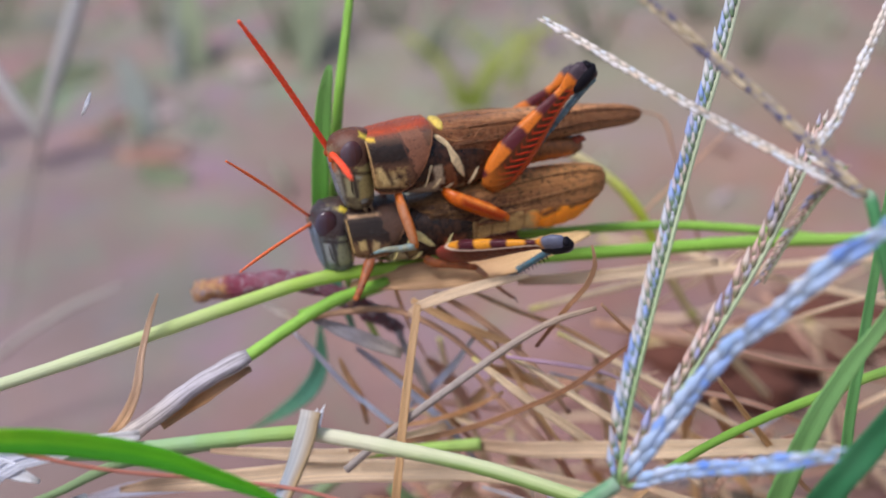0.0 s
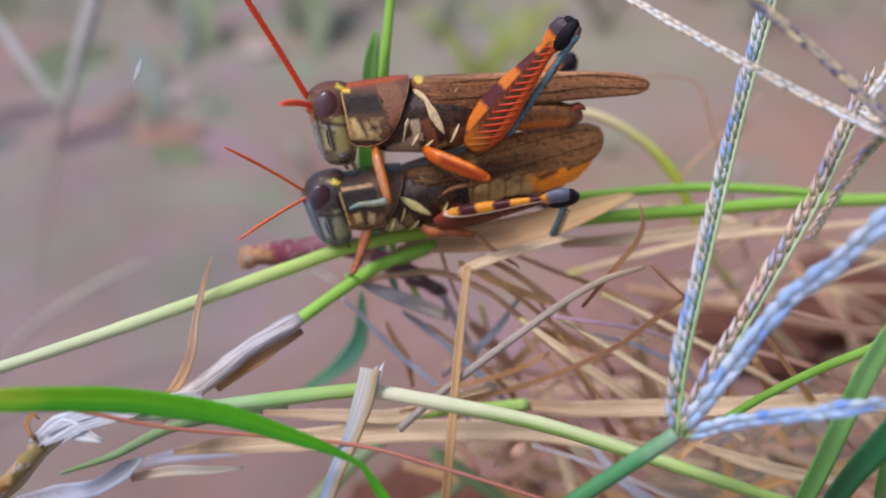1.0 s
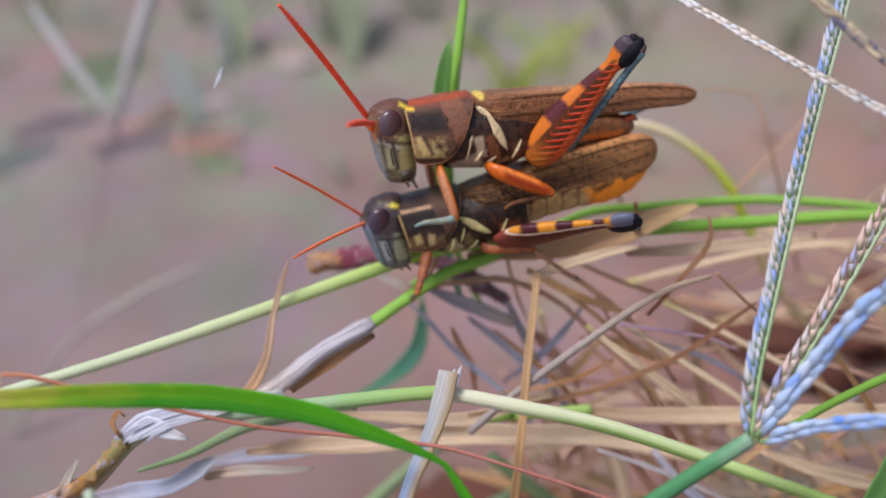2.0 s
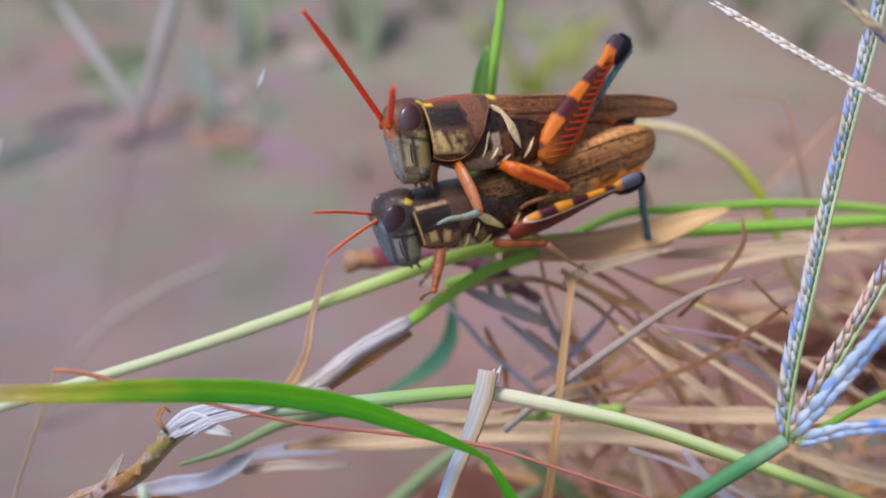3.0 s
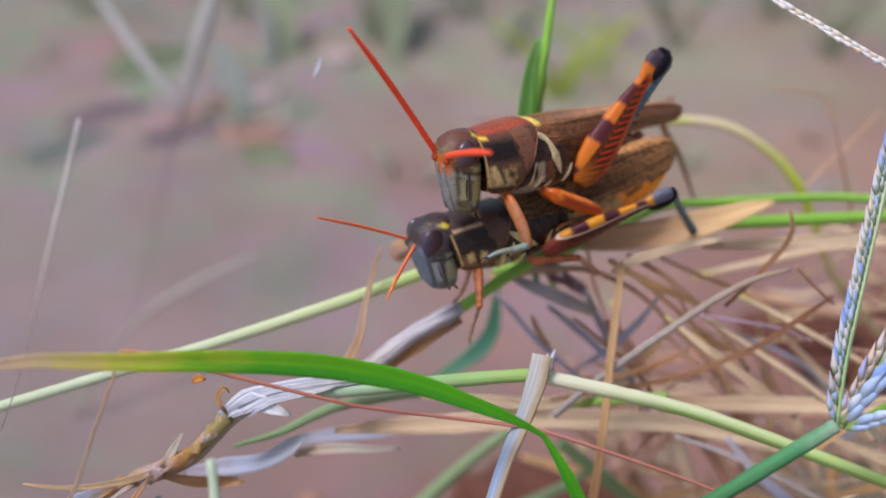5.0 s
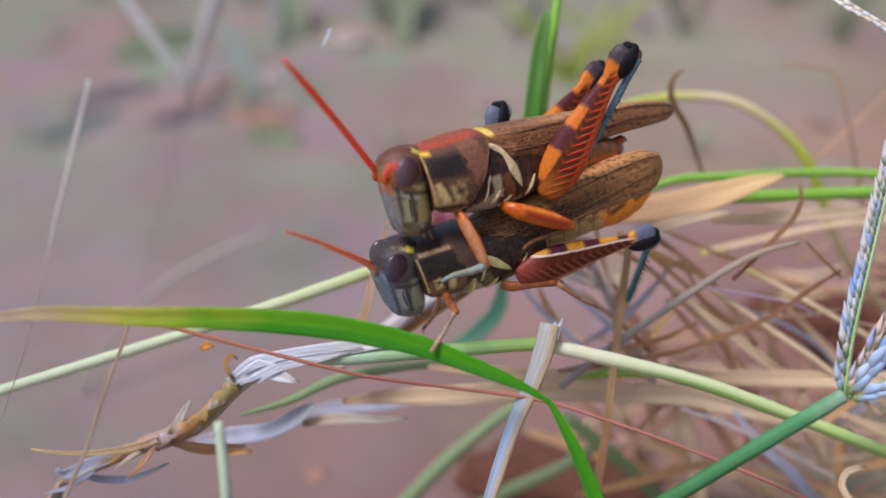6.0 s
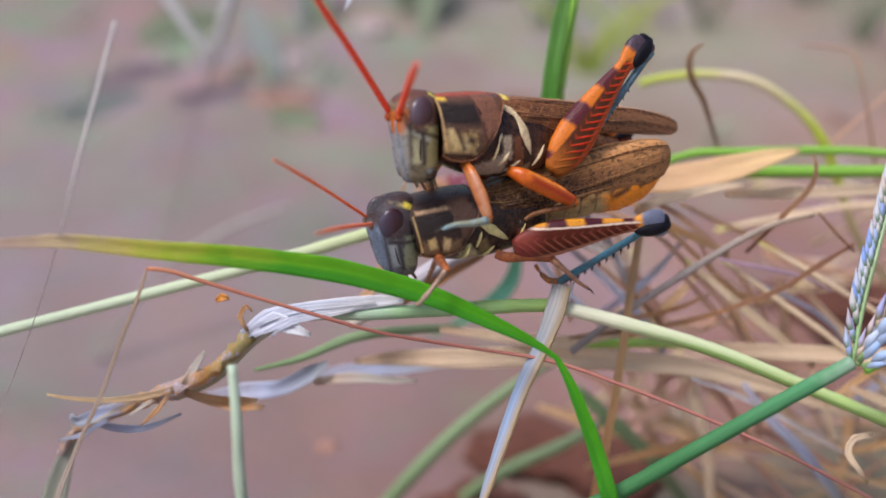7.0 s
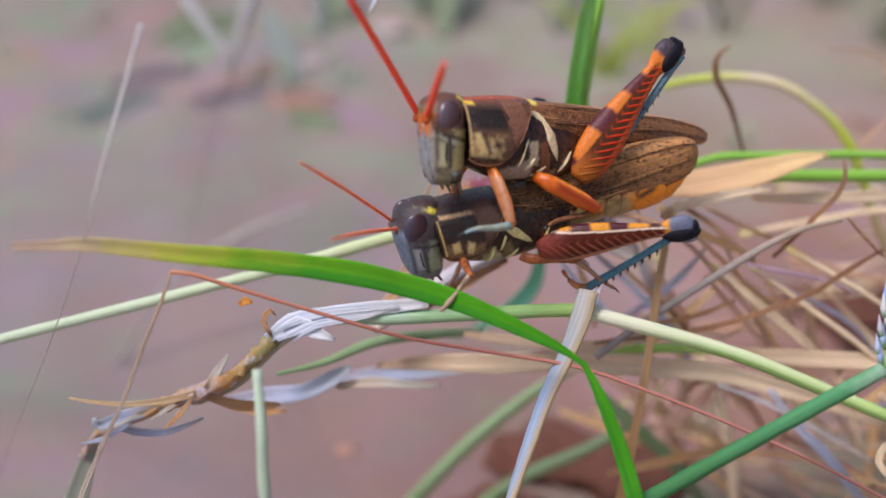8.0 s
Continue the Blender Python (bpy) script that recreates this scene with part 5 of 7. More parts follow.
weed([(-90.2, 162.3, 0.0), (-94.4, 167.0, 8.1), (-98.6, 174.4, 16.9)], [4.1, 7.1, 3.5], W_GREEN, "green weed leaf out of focus")
weed([(-92.3, 155.7, 0.0), (-96.3, 163.1, 7.1), (-102.0, 174.4, 14.6)], [2.0, 3.5, 2.0], W_TEAL, "blue green weed leaf out of focus")
weed([(-88.3, 125.2, 0.7), (-83.2, 126.9, 1.4), (-76.4, 128.3, 0.7)], [3.1, 5.0, 2.5], W_SALMON, "salmon coloured dead leaf on the soil")
weed([(-92.6, 138.5, 0.7), (-97.3, 135.9, 2.0), (-101.5, 131.8, 0.7)], [1.8, 3.7, 1.8], W_SALMON, "salmon coloured dead leaf on the soil")
weed([(-82.4, 117.8, 0.7), (-77.7, 118.6, 1.4), (-72.2, 119.7, 0.7)], [2.6, 5.2, 2.6], W_GREEN, "green leaf scrap on the soil")
weed([(-126.9, 110.5, 0.7), (-121.0, 116.3, 2.2), (-115.0, 122.6, 0.7)], [3.2, 5.1, 2.6], W_TEAL, "blue green leaf on the soil")
weed([(-66.5, 166.7, 0.0), (-69.4, 176.9, 8.9), (-73.3, 193.8, 18.6)], [3.7, 7.4, 3.7], W_GREEN, "green weed leaf out of focus")
weed([(-22.4, 189.6, 0.5), (-18.2, 189.6, 1.6), (-13.0, 189.1, 0.5)], [4.7, 8.5, 3.8], W_PURPLE, "purplish dead leaf on the soil")
weed([(-103.6, 117.4, 0.7), (-98.4, 121.9, 1.4), (-91.6, 126.9, 0.7)], [3.8, 6.3, 3.1], W_PURPLE, "purplish dead leaf on the soil")
weed([(-129.6, 128.3, 0.7), (-122.4, 133.2, 2.0), (-115.1, 138.5, 0.7)], [4.8, 7.1, 3.6], W_PURPLE, "purplish dead leaf on the soil")
weed([(-132.6, 152.2, 0.6), (-126.9, 158.1, 3.6), (-117.4, 166.4, 1.2)], [4.2, 6.3, 3.2], W_GREEN, "green weed leaf out of focus")
stem('far_spike', [(-80.0, 67.0, -38.0), (-74.5, 66.0, -22.0), (-69.5, 65.0, -5.0), (-67.0, 64.5, 2.6), (-67.2, 68.0, 8.0), (-66.6, 72.0, 14.5), (-65.8, 76.0, 22.0), (-65.2, 80.0, 30.0)],
     [0.05, 0.05, 0.06, 0.5, 1.0, 1.15, 1.1, 0.5], FAR_SPIKE, 'pale seed head of another grass, out of focus', 'grass', 'far stalks')
stem('far_spike', [(-80.5, 67.2, -38.0), (-75.5, 66.4, -22.0), (-70.0, 65.2, -5.0), (-68.0, 65.0, 1.6), (-72.5, 67.5, 5.6), (-77.5, 70.0, 9.5), (-86.0, 74.0, 17.0)],
     [0.05, 0.05, 0.06, 0.4, 0.85, 0.9, 0.5], FAR_SPIKE, 'pale seed head of another grass, out of focus', 'grass', 'far stalks')
stem('far_stalk', [(-79.0, 47.0, -44.0), (-70.0, 50.0, -28.5), (-60.0, 53.0, -20.5), (-51.0, 56.0, -16.0)],
     [0.3, 0.4, 0.5, 0.25], FAR_PALE, 'pale grass stalk out of focus', 'grass stem', 'far stalks')
tuft(-26.9, 158.1, 18.2, 8, FAR_LIME, 'yellow green grass tuft out of focus', 11, width=1.1)
tuft(-21.3, 174.9, 14.6, 6, FAR_LIME, 'yellow green grass tuft out of focus', 12, width=0.8)
tuft(-41.7, 178.4, 22.1, 7, FAR_GREEN, 'dull green grass tuft out of focus', 13, width=1.0)
tuft(-5.3, 191.9, 26.0, 8, FAR_GREEN, 'dull green grass tuft out of focus', 14, width=0.9)
tuft(29.1, 190.1, 23.1, 8, FAR_GREEN, 'dull green grass tuft out of focus', 15, width=0.9)
tuft(-74.4, 176.9, 27.8, 8, FAR_GREEN, 'dull green grass tuft out of focus', 16, width=1.0)
tuft(-58.4, 199.6, 30.2, 9, FAR_GREEN, 'dull green grass tuft out of focus', 17, width=0.9)
tuft(-117.7, 194.7, 30.9, 9, FAR_GREEN, 'dull green grass tuft out of focus', 18, width=0.9)
tuft(15.9, 216.5, 28.0, 9, FAR_GREEN, 'dull green grass tuft out of focus', 19, width=0.8)
tuft(-160.0, 188.0, 31.8, 9, FAR_GREEN, 'dull green grass tuft out of focus', 20, width=1.0)
lump('pale_stone', -88.0, 141.0, 3.0, 3.0, 2.4, SOIL_PINK, 'pale pink stone on the soil', 'stone', 'stones', 25)
lump('leaf_bit', -35.7, 36.2, 1.5, 1.5, 1.2, LEAF_ORANGE, 'small orange leaf scrap on the soil', 'dead leaf', '', 26)
lump('dead_leaf', -85.2, 127.3, 8.3, 3.5, 1.0, LEAF_ORANGE, 'reddish brown dead leaf on the soil', 'dead leaf', '', 27)
lump('pale_stone', -79.3, 165.6, 4.1, 2.9, 2.3, SOIL_PINK, 'pale pink stone on the soil', 'stone', 'stones', 28)
lump('soil_clod', 25.8, 82.4, 9.3, 6.8, 3.4, SOIL_SHADED, 'dark red soil clod, shade put into its colour', 'soil clod', 'soil clods', 29)
lump('soil_clod', 38.1, 87.2, 10.8, 7.5, 3.3, SOIL_SHADED, 'dark red soil clod, shade put into its colour', 'soil clod', 'soil clods', 30)
lump('soil_clod', 32.9, 76.9, 7.8, 6.9, 2.6, SOIL_SHADED, 'dark red soil clod, shade put into its colour', 'soil clod', 'soil clods', 31)
lump('soil_clod', 46.1, 96.3, 11.2, 7.2, 4.0, SOIL_SHADED, 'dark red soil clod, shade put into its colour', 'soil clod', 'soil clods', 32)
lump('soil_clod', -9.2, 45.2, 9.7, 7.8, 2.9, SOIL_SHADED, 'dark red soil clod, shade put into its colour', 'soil clod', 'soil clods', 34)
lump('soil_clod', 1.4, 43.8, 8.8, 7.8, 2.9, SOIL_SHADED, 'dark red soil clod, shade put into its colour', 'soil clod', 'soil clods', 35)
lump('soil_clod', -13.0, 31.0, 6.5, 6.0, 2.2, SOIL_SHADED, 'dark red soil clod, shade put into its colour', 'soil clod', 'soil clods', 36)


# ---- grasshoppers ----
RED_HORN = marked("red_antenna", (0.84, 0.11, 0.045), [], 0.5, second=(0.78, 0.075, 0.03), speck=(0.5, 0.03, 0.01), grain=3, bump=0.00003, glow=0.3, even=True)
ORANGE_HORN = marked("orange_antenna", (0.74, 0.22, 0.10), [], 0.5, second=(0.66, 0.17, 0.07), speck=(0.45, 0.08, 0.02), grain=3, bump=0.00003, glow=0.3, even=True)
DARK, YELLOW = (0.035, 0.018, 0.014), (0.72, 0.62, 0.08)


def eye_mat(name, front, back, x0, x1):
    """A compound eye: greyish blue sky reflection painted in front, dark behind, with fine upright streaks."""
    m = Nodes(name, 0.24, 0.55)
    obj = m.coords("Object", (1000, 1000, 1000))
    sep = m.tree.nodes.new("ShaderNodeSeparateXYZ")
    m.tree.links.new(obj, sep.inputs[0])
    n = m.noise(m.coords("Object", (2200, 2200, 500)), 1.0, 4, 0.7)
    run = m.math('DIVIDE', m.math('SUBTRACT', m.math('ADD', sep.outputs[0], m.math('MULTIPLY', m.math('SUBTRACT', n, 0.5), 1.0)), x0), x1 - x0)
    c = m.ramp(run, [(0.0, front), (0.35, m_mean(front, back)), (0.62, back), (1.0, tuple(q * 0.6 for q in back))])
    m.colour(m.mix(m.math('MULTIPLY', m.math('SUBTRACT', n, 0.55, True), 3.0, True), c, tuple(q * 1.6 for q in back)))
    m.bump(m.noise(obj, 11, 1), 0.4, 0.00002)
    return m.mat


def m_mean(a, b):
    return tuple((p + q) / 2 for p, q in zip(a, b))


def femur_mat(name, base, top, top2, face, rib, low, bands, knee, length, edge, slope, line, knee_skin, low_edge=1.1):
    """Hind thigh: banded upper side, ribbed outer face, dark knee. edge: the height at which the bands end."""
    m = Nodes(name, 0.34, 0.26)
    obj = m.coords("Object", (1000, 1000, 1000))
    sep = m.tree.nodes.new("ShaderNodeSeparateXYZ")
    m.tree.links.new(obj, sep.inputs[0])
    x, z = sep.outputs[0], sep.outputs[2]
    n1, n2 = m.noise(obj, 1.6, 5, 0.7), m.noise(obj, 5.0, 3, 0.6)
    w = m.math('MULTIPLY', m.math('SUBTRACT', n1, 0.5), 0.8)
    zz = m.math('SUBTRACT', z, 0.35)
    chev = m.math('SINE', m.math('MULTIPLY', m.math('SUBTRACT', m.math('ADD', x, m.math('MULTIPLY', w, 0.3)), m.math('MULTIPLY', m.math('ABSOLUTE', zz), 1.0)), 8.5))
    ribs = m.math('MULTIPLY', m.math('SUBTRACT', chev, 0.15, True), m.math('ADD', 0.35, m.math('MULTIPLY', zz, -1.0), True), True)
    face_c = m.mix(m.math('MULTIPLY', ribs, 1.5, True), m.mix(n1, face, tuple(q * 0.5 for q in face)), rib)
    face_c = m.mix(m.math('MULTIPLY', m.math('SUBTRACT', 2.6, x), 0.6, True), face_c, base)
    band_c = m.mix(m.math('MULTIPLY', n1, 0.5), top, tuple(q * 0.6 for q in top))
    for cx, h in bands:
        f = m.math('MULTIPLY', m.math('SUBTRACT', h + 0.15, m.math('ABSOLUTE', m.math('SUBTRACT', m.math('ADD', x, w), cx))), 3.0, True)
        band_c = m.mix(f, band_c, top2)
    taper = m.math('SUBTRACT', edge, m.math('MULTIPLY', x, slope))
    rel = m.math('SUBTRACT', m.math('ADD', z, m.math('MULTIPLY', w, 0.22)), taper)
    c = m.mix(m.math('MULTIPLY', rel, 6.0, True), face_c, band_c)
    if line:
        c = m.mix(m.math('MULTIPLY', m.math('SUBTRACT', 0.12, m.math('ABSOLUTE', rel)), 12.0, True), c, line)
    dn = m.math('MULTIPLY', m.math('SUBTRACT', m.math('MULTIPLY', z, -1.0), m.math('SUBTRACT', low_edge, m.math('MULTIPLY', x, 0.11))), 6.0, True)
    c = m.mix(dn, c, low)
    end = m.math('MULTIPLY', m.math('SUBTRACT', m.math('ADD', x, w), length * 0.80), 1.6, True)
    c = m.mix(end, c, band_c)
    c = m.mix(m.math('MULTIPLY', m.math('SUBTRACT', n2, 0.56, True), 3.0, True), c, (0.05, 0.015, 0.01))
    knee_c = m.mix(n1, knee_skin, tuple(q * 0.55 for q in knee_skin))
    kn = m.math('MULTIPLY', m.math('SUBTRACT', m.math('ADD', x, m.math('MULTIPLY', w, 0.5)), length - knee), 3.0, True)
    c = m.mix(kn, c, knee_c)
    m.colour(c)
    m.bump(m.math('ADD', m.math('MULTIPLY', ribs, 0.8), m.math('MULTIPLY', n2, 0.6)), 0.9, 0.00012)
    return m.mat


def wing_mat(name, upper, middle, lower, dark, pale, root, tail):
    """Forewing: colour bands run along it, with veins, cross-veins and dark specks."""
    m = Nodes(name, 0.36, 0.25)
    sep = m.tree.nodes.new("ShaderNodeSeparateXYZ")
    m.tree.links.new(m.tree.nodes.new("ShaderNodeTexCoord").outputs["UV"], sep.inputs[0])
    fibre = m.noise(m.coords("UV", (34, 3, 1)), 1.0, 2)
    net = m.tree.nodes.new("ShaderNodeTexVoronoi")
    net.feature = 'DISTANCE_TO_EDGE'
    net.inputs["Scale"].default_value = 1.0
    m.put(net.inputs["Vector"], m.coords("UV", (16, 44, 1)))
    spots, large = m.noise(m.coords("UV", (12, 34, 1)), 1.0, 3, 0.6), m.noise(m.coords("UV", (5, 14, 1)), 1.0, 4, 0.7)
    u = m.math('ADD', sep.outputs[0], m.math('MULTIPLY', m.math('SUBTRACT', large, 0.5), 0.12))
    c = m.ramp(u, [(0.0, upper), (0.14, upper), (0.30, middle), (0.50, tuple(q * 0.7 for q in lower)), (0.66, dark), (0.80, lower), (0.95, tuple(q * 0.8 + 0.02 for q in dark))])
    c = m.mix(m.math('MULTIPLY', m.math('SUBTRACT', large, 0.46, True), 5.0, True), c, m.mix(1.0, c, (0.50, 0.44, 0.40), 'MULTIPLY'))
    run = m.math('ADD', sep.outputs[1], m.math('MULTIPLY', m.math('SUBTRACT', large, 0.5), 0.25))
    c = m.mix(m.math('MULTIPLY', m.math('MULTIPLY', m.math('SUBTRACT', 0.50, run), 3.4, True), 0.82), c, root)
    c = m.mix(m.math('MULTIPLY', m.math('MULTIPLY', m.math('SUBTRACT', run, 0.48), 2.6, True), 0.72), c, tail)
    edge = m.math('SUBTRACT', 1.0, m.math('MULTIPLY', net.outputs[0], 12.0), True)
    lines = m.math('MULTIPLY', m.math('SUBTRACT', fibre, 0.56, True), 5.0, True)
    c = m.mix(m.math('MULTIPLY', m.math('SUBTRACT', spots, 0.52, True), 9, True), c, m.mix(0.8, c, (0.012, 0.008, 0.006)))
    seams = m.math('MULTIPLY', m.math('SUBTRACT', 0.46, fibre, True), 7.0, True)
    c = m.mix(m.math('MULTIPLY', seams, 0.3), c, m.mix(1.0, c, (0.3, 0.26, 0.24), 'MULTIPLY'))
    c = m.mix(m.math('MULTIPLY', edge, 0.25), c, pale)
    c = m.mix(m.math('MULTIPLY', lines, 0.95), c, pale)
    c = m.mix(1.0, c, (1.85, 1.45, 1.10), 'MULTIPLY')
    m.colour(c)
    m.bump(m.math('ADD', m.math('MULTIPLY', edge, 0.6), lines), 0.9, 0.00009)
    return m.mat


def skin(name, colour, second, **kw):
    return marked(name, colour, kw.pop("layers", []), kw.pop("rough", 0.38), second=second, **kw)


def ball(c, r, seg=18):
    bm = bmesh.new()
    bmesh.ops.create_uvsphere(bm, u_segments=seg, v_segments=seg // 2 + 2, radius=1)
    for v in bm.verts:
        v.co = Vector((c[0] + v.co.x * r[0], c[1] + v.co.y * r[1], c[2] + v.co.z * r[2]))
    for f in bm.faces:
        f.smooth = True
    return bm


def ovals(rows, seg=28, power=2.3):
    """A body skin through rounded upright sections: x, middle z, half width, height up, height down."""
    rings = []
    fine = []
    for k in range(len(rows) - 1):
        for i in range(4):
            t = i / 4
            fine.append([a + (b - a) * t for a, b in zip(rows[k], rows[k + 1])])
    fine.append(rows[-1])
    for x, z, w, hu, hd in fine:
        ring = []
        for j in range(seg):
            q = 2 * math.pi * j / seg
            c, s = math.cos(q), math.sin(q)
            cy = math.copysign(abs(c) ** (2 / power), c)
            sz = math.copysign(abs(s) ** (2 / power), s)
            ring.append((x, w * cy, z + (hu if s > 0 else hd) * sz))
        rings.append(ring)
    bm = sheet(rings)
    bmesh.ops.smooth_vert(bm, verts=bm.verts[:], factor=0.4, use_axis_x=True, use_axis_y=True, use_axis_z=True)
    return bm


def saddle(rows, thick=0.14):
    """The shield over the thorax: x at the top, x at the low edge, half width, top z, low z. Gives the skin and its border."""
    rings, fine = [], []
    for k in range(len(rows) - 1):
        for i in range(5):
            fine.append([a + (b - a) * i / 5 for a, b in zip(rows[k], rows[k + 1])])
    fine.append(rows[-1])
    shape = [(0, 1.0), (0.25, 0.99), (0.5, 0.96), (0.70, 0.90), (0.80, 0.83), (0.86, 0.74), (0.93, 0.6), (0.98, 0.45), (1.0, 0.3), (0.99, 0.18), (0.96, 0.08), (0.9, 0.0)]
    prof = [(-y, z) for y, z in reversed(shape)] + shape[1:]
    for xt, xl, w, zt, zl in fine:
        rings.append([(xt + (xl - xt) * (1 - q) ** 1.3, w * y, zl + (zt - zl) * q) for y, q in prof])
    border = [r[0] for r in rings] + [p for p in rings[-1][1:len(shape)]]
    other = [r[-1] for r in rings] + [p for p in rings[-1][-2:-len(shape) - 1:-1]]
    return sheet(rings, closed=False, thick=thick), (border, other)


def stack(rows, seg=28, power=2.2):
    """A head skin through level sections: z, middle x, half length forward, half length back, half width."""
    rings = []
    for k in range(len(rows) - 1):
        for i in range(4):
            z, x, f, b, w = [a + (c - a) * i / 4 for a, c in zip(rows[k], rows[k + 1])]
            rings.append([(x + (f if math.cos(q) < 0 else b) * math.copysign(abs(math.cos(q)) ** (2 / power), math.cos(q)),
                           w * math.copysign(abs(math.sin(q)) ** (2 / power), math.sin(q)), z) for q in (2 * math.pi * j / seg for j in range(seg))])
    z, x, f, b, w = rows[-1]
    rings.append([(x + (f if math.cos(q) < 0 else b) * math.cos(q), w * math.sin(q), z) for q in (2 * math.pi * j / seg for j in range(seg))])
    bm = sheet(rings)
    for _ in range(2):
        bmesh.ops.smooth_vert(bm, verts=bm.verts[:], factor=0.5, use_axis_x=True, use_axis_y=True, use_axis_z=True)
    return bm


def tegmen(side, rows):
    """One folded forewing: x, top z, low z, how far it stands out."""
    rings = []
    for k in range(len(rows) - 1):
        for i in range(5):
            x, zt, zl, w = [a + (b - a) * i / 5 for a, b in zip(rows[k], rows[k + 1])]
            rings.append([(x, side * y, z) for y, z in wing_profile(zt, zl, w)])
    x, zt, zl, w = rows[-1]
    rings.append([(x, side * y, z) for y, z in wing_profile(zt, zl, w)])
    return sheet(rings, closed=False, thick=0.10)


def wing_profile(zt, zl, w):
    h = zt - zl
    return [(0.02, zt), (w * 0.30, zt - 0.015 * h), (w * 0.62, zt - 0.06 * h), (w * 0.80, zt - 0.14 * h), (w * 0.89, zt - 0.26 * h), (w * 0.95, zt - 0.42 * h),
            (w * 1.0, zt - 0.58 * h), (w * 1.0, zt - 0.74 * h), (w * 0.97, zt - 0.88 * h), (w * 0.92, zl)]


def beads(length, r, count):
    """An antenna along x: a chain of short segments."""
    pts, rad = [], []
    for k in range(count):
        for f, g in ((0.0, 0.72), (0.25, 1.0), (0.8, 1.0), (0.97, 0.75)):
            pts.append((length * (k + f) / count, 0, 0.02 * length * math.sin(2.2 * (k + f) / count)))
            rad.append(r * g * (1.0 if k < count * 0.75 else 1.0 - 0.5 * (k / count - 0.75) / 0.25))
    return sweep(pts, rad, seg=8, sharp=True)


def aim(base, way, up=(0, 0, 1)):
    """A pose at base, in millimetres, with x along way."""
    x = Vector(way).normalized()
    y = Vector(up).cross(x).normalized()
    z = x.cross(y)
    return Matrix.Translation(Vector(base) * MM) @ Matrix((x, y, z)).transposed().to_4x4()


KNEE = marked("knee_black", (0.008, 0.008, 0.013), [], 0.62, second=(0.014, 0.013, 0.02), even=True, tint=(1, 1, 1), gloss=0.14)


def hind_leg(thing, length, thick, mats, tibia_len, bristle=-1, knob=0.62):
    femur_m, tibia_m, tarsus_m, spine_m, lobe_m = mats
    L = length
    k = [0, 0.06, 0.16, 0.28, 0.42, 0.58, 0.72, 0.79, 0.84, 0.91, 0.97, 1.0]
    h = [0.42, 0.70, 0.94, 1.0, 0.86, 0.62, 0.43, 0.38, knob * 0.78, knob, knob * 0.88, knob * 0.4]
    bm = sweep([(L * q, 0, 0.25 * math.sin(math.pi * q)) for q in k], [thick * 0.46 * q + 0.05 for q in h], [thick * q for q in h], seg=20, step=0.5)
    leg = part("hind_leg", bm, femur_m, thing, "banded hind thigh with a dark knee")
    wide = thick * 0.46 * knob + 0.05
    part("knee_patch", ball((L - 1.1, 0, -0.26 * thick * knob), (1.55, wide + 0.17, thick * knob * 0.66), 20), KNEE, leg, "glossy black crescent on the knee")
    part("knee_lobe", ball((L - 0.55, 0, -0.72 * thick * knob), (0.72, wide * 0.8, thick * knob * 0.34), 16), lobe_m, leg, "pale grey lobe under the knee")
    part("knee_hook", ball((L - 0.02, 0, 0.12), (0.36, wide * 0.8, 0.52), 14), KNEE, leg)
    tib = part("tibia", sweep([(0, 0, 0), (0.5, 0, 0.12), (2, 0, 0.05), (tibia_len * 0.6, 0, 0), (tibia_len - 0.3, 0, 0), (tibia_len, 0, 0)], [0.34, 0.42, 0.30, 0.30, 0.36, 0.30], seg=12, step=0.6), tibia_m, leg)
    for i in range(9):
        x = tibia_len * (0.34 + 0.07 * i)
        for s in (-1, 1):
            part("spine", sweep([(x, 0.12 * s, 0.2 * bristle), (x + 0.15, 0.22 * s, 0.46 * bristle), (x + 0.26, 0.25 * s, 0.62 * bristle)], [0.08, 0.05, 0.01], seg=5, step=0.4), spine_m, tib)
    part("tarsus", sweep([(tibia_len - 0.1, 0, 0), (tibia_len + 0.7, 0, 0.5), (tibia_len + 1.0, 0, 1.3), (tibia_len + 1.0, 0, 2.3)], [0.28, 0.3, 0.22, 0.16], seg=8, step=0.4), tarsus_m, tib)
    return leg, tib


def small_leg(thing, name, pts, r, mats, split):
    """A walking leg: thigh, shin and foot."""
    th = part(name, sweep(pts[:split + 1], [q * 0.72 for q in r[:split + 1]], [q * 1.05 for q in r[:split + 1]], seg=12, step=0.4, lumpy=0.05), mats[0], thing)
    part("knee", ball(pts[split], (r[split] * 0.85, r[split] * 0.75, r[split] * 0.9), 12), mats[0], th)
    part("shin", sweep(pts[split:], r[split:], seg=10, step=0.5), mats[1], th)
    e = Vector(pts[-1])
    d = (e - Vector(pts[-2])).normalized()
    for s in (-1, 1):
        part("claw", sweep([e, e + d * 0.35 + Vector((0, 0.18 * s, 0)), e + d * 0.55 + Vector((0, 0.22 * s, -0.2))], [0.09, 0.06, 0.02], seg=5, step=0.3), mats[2], th)
    return th


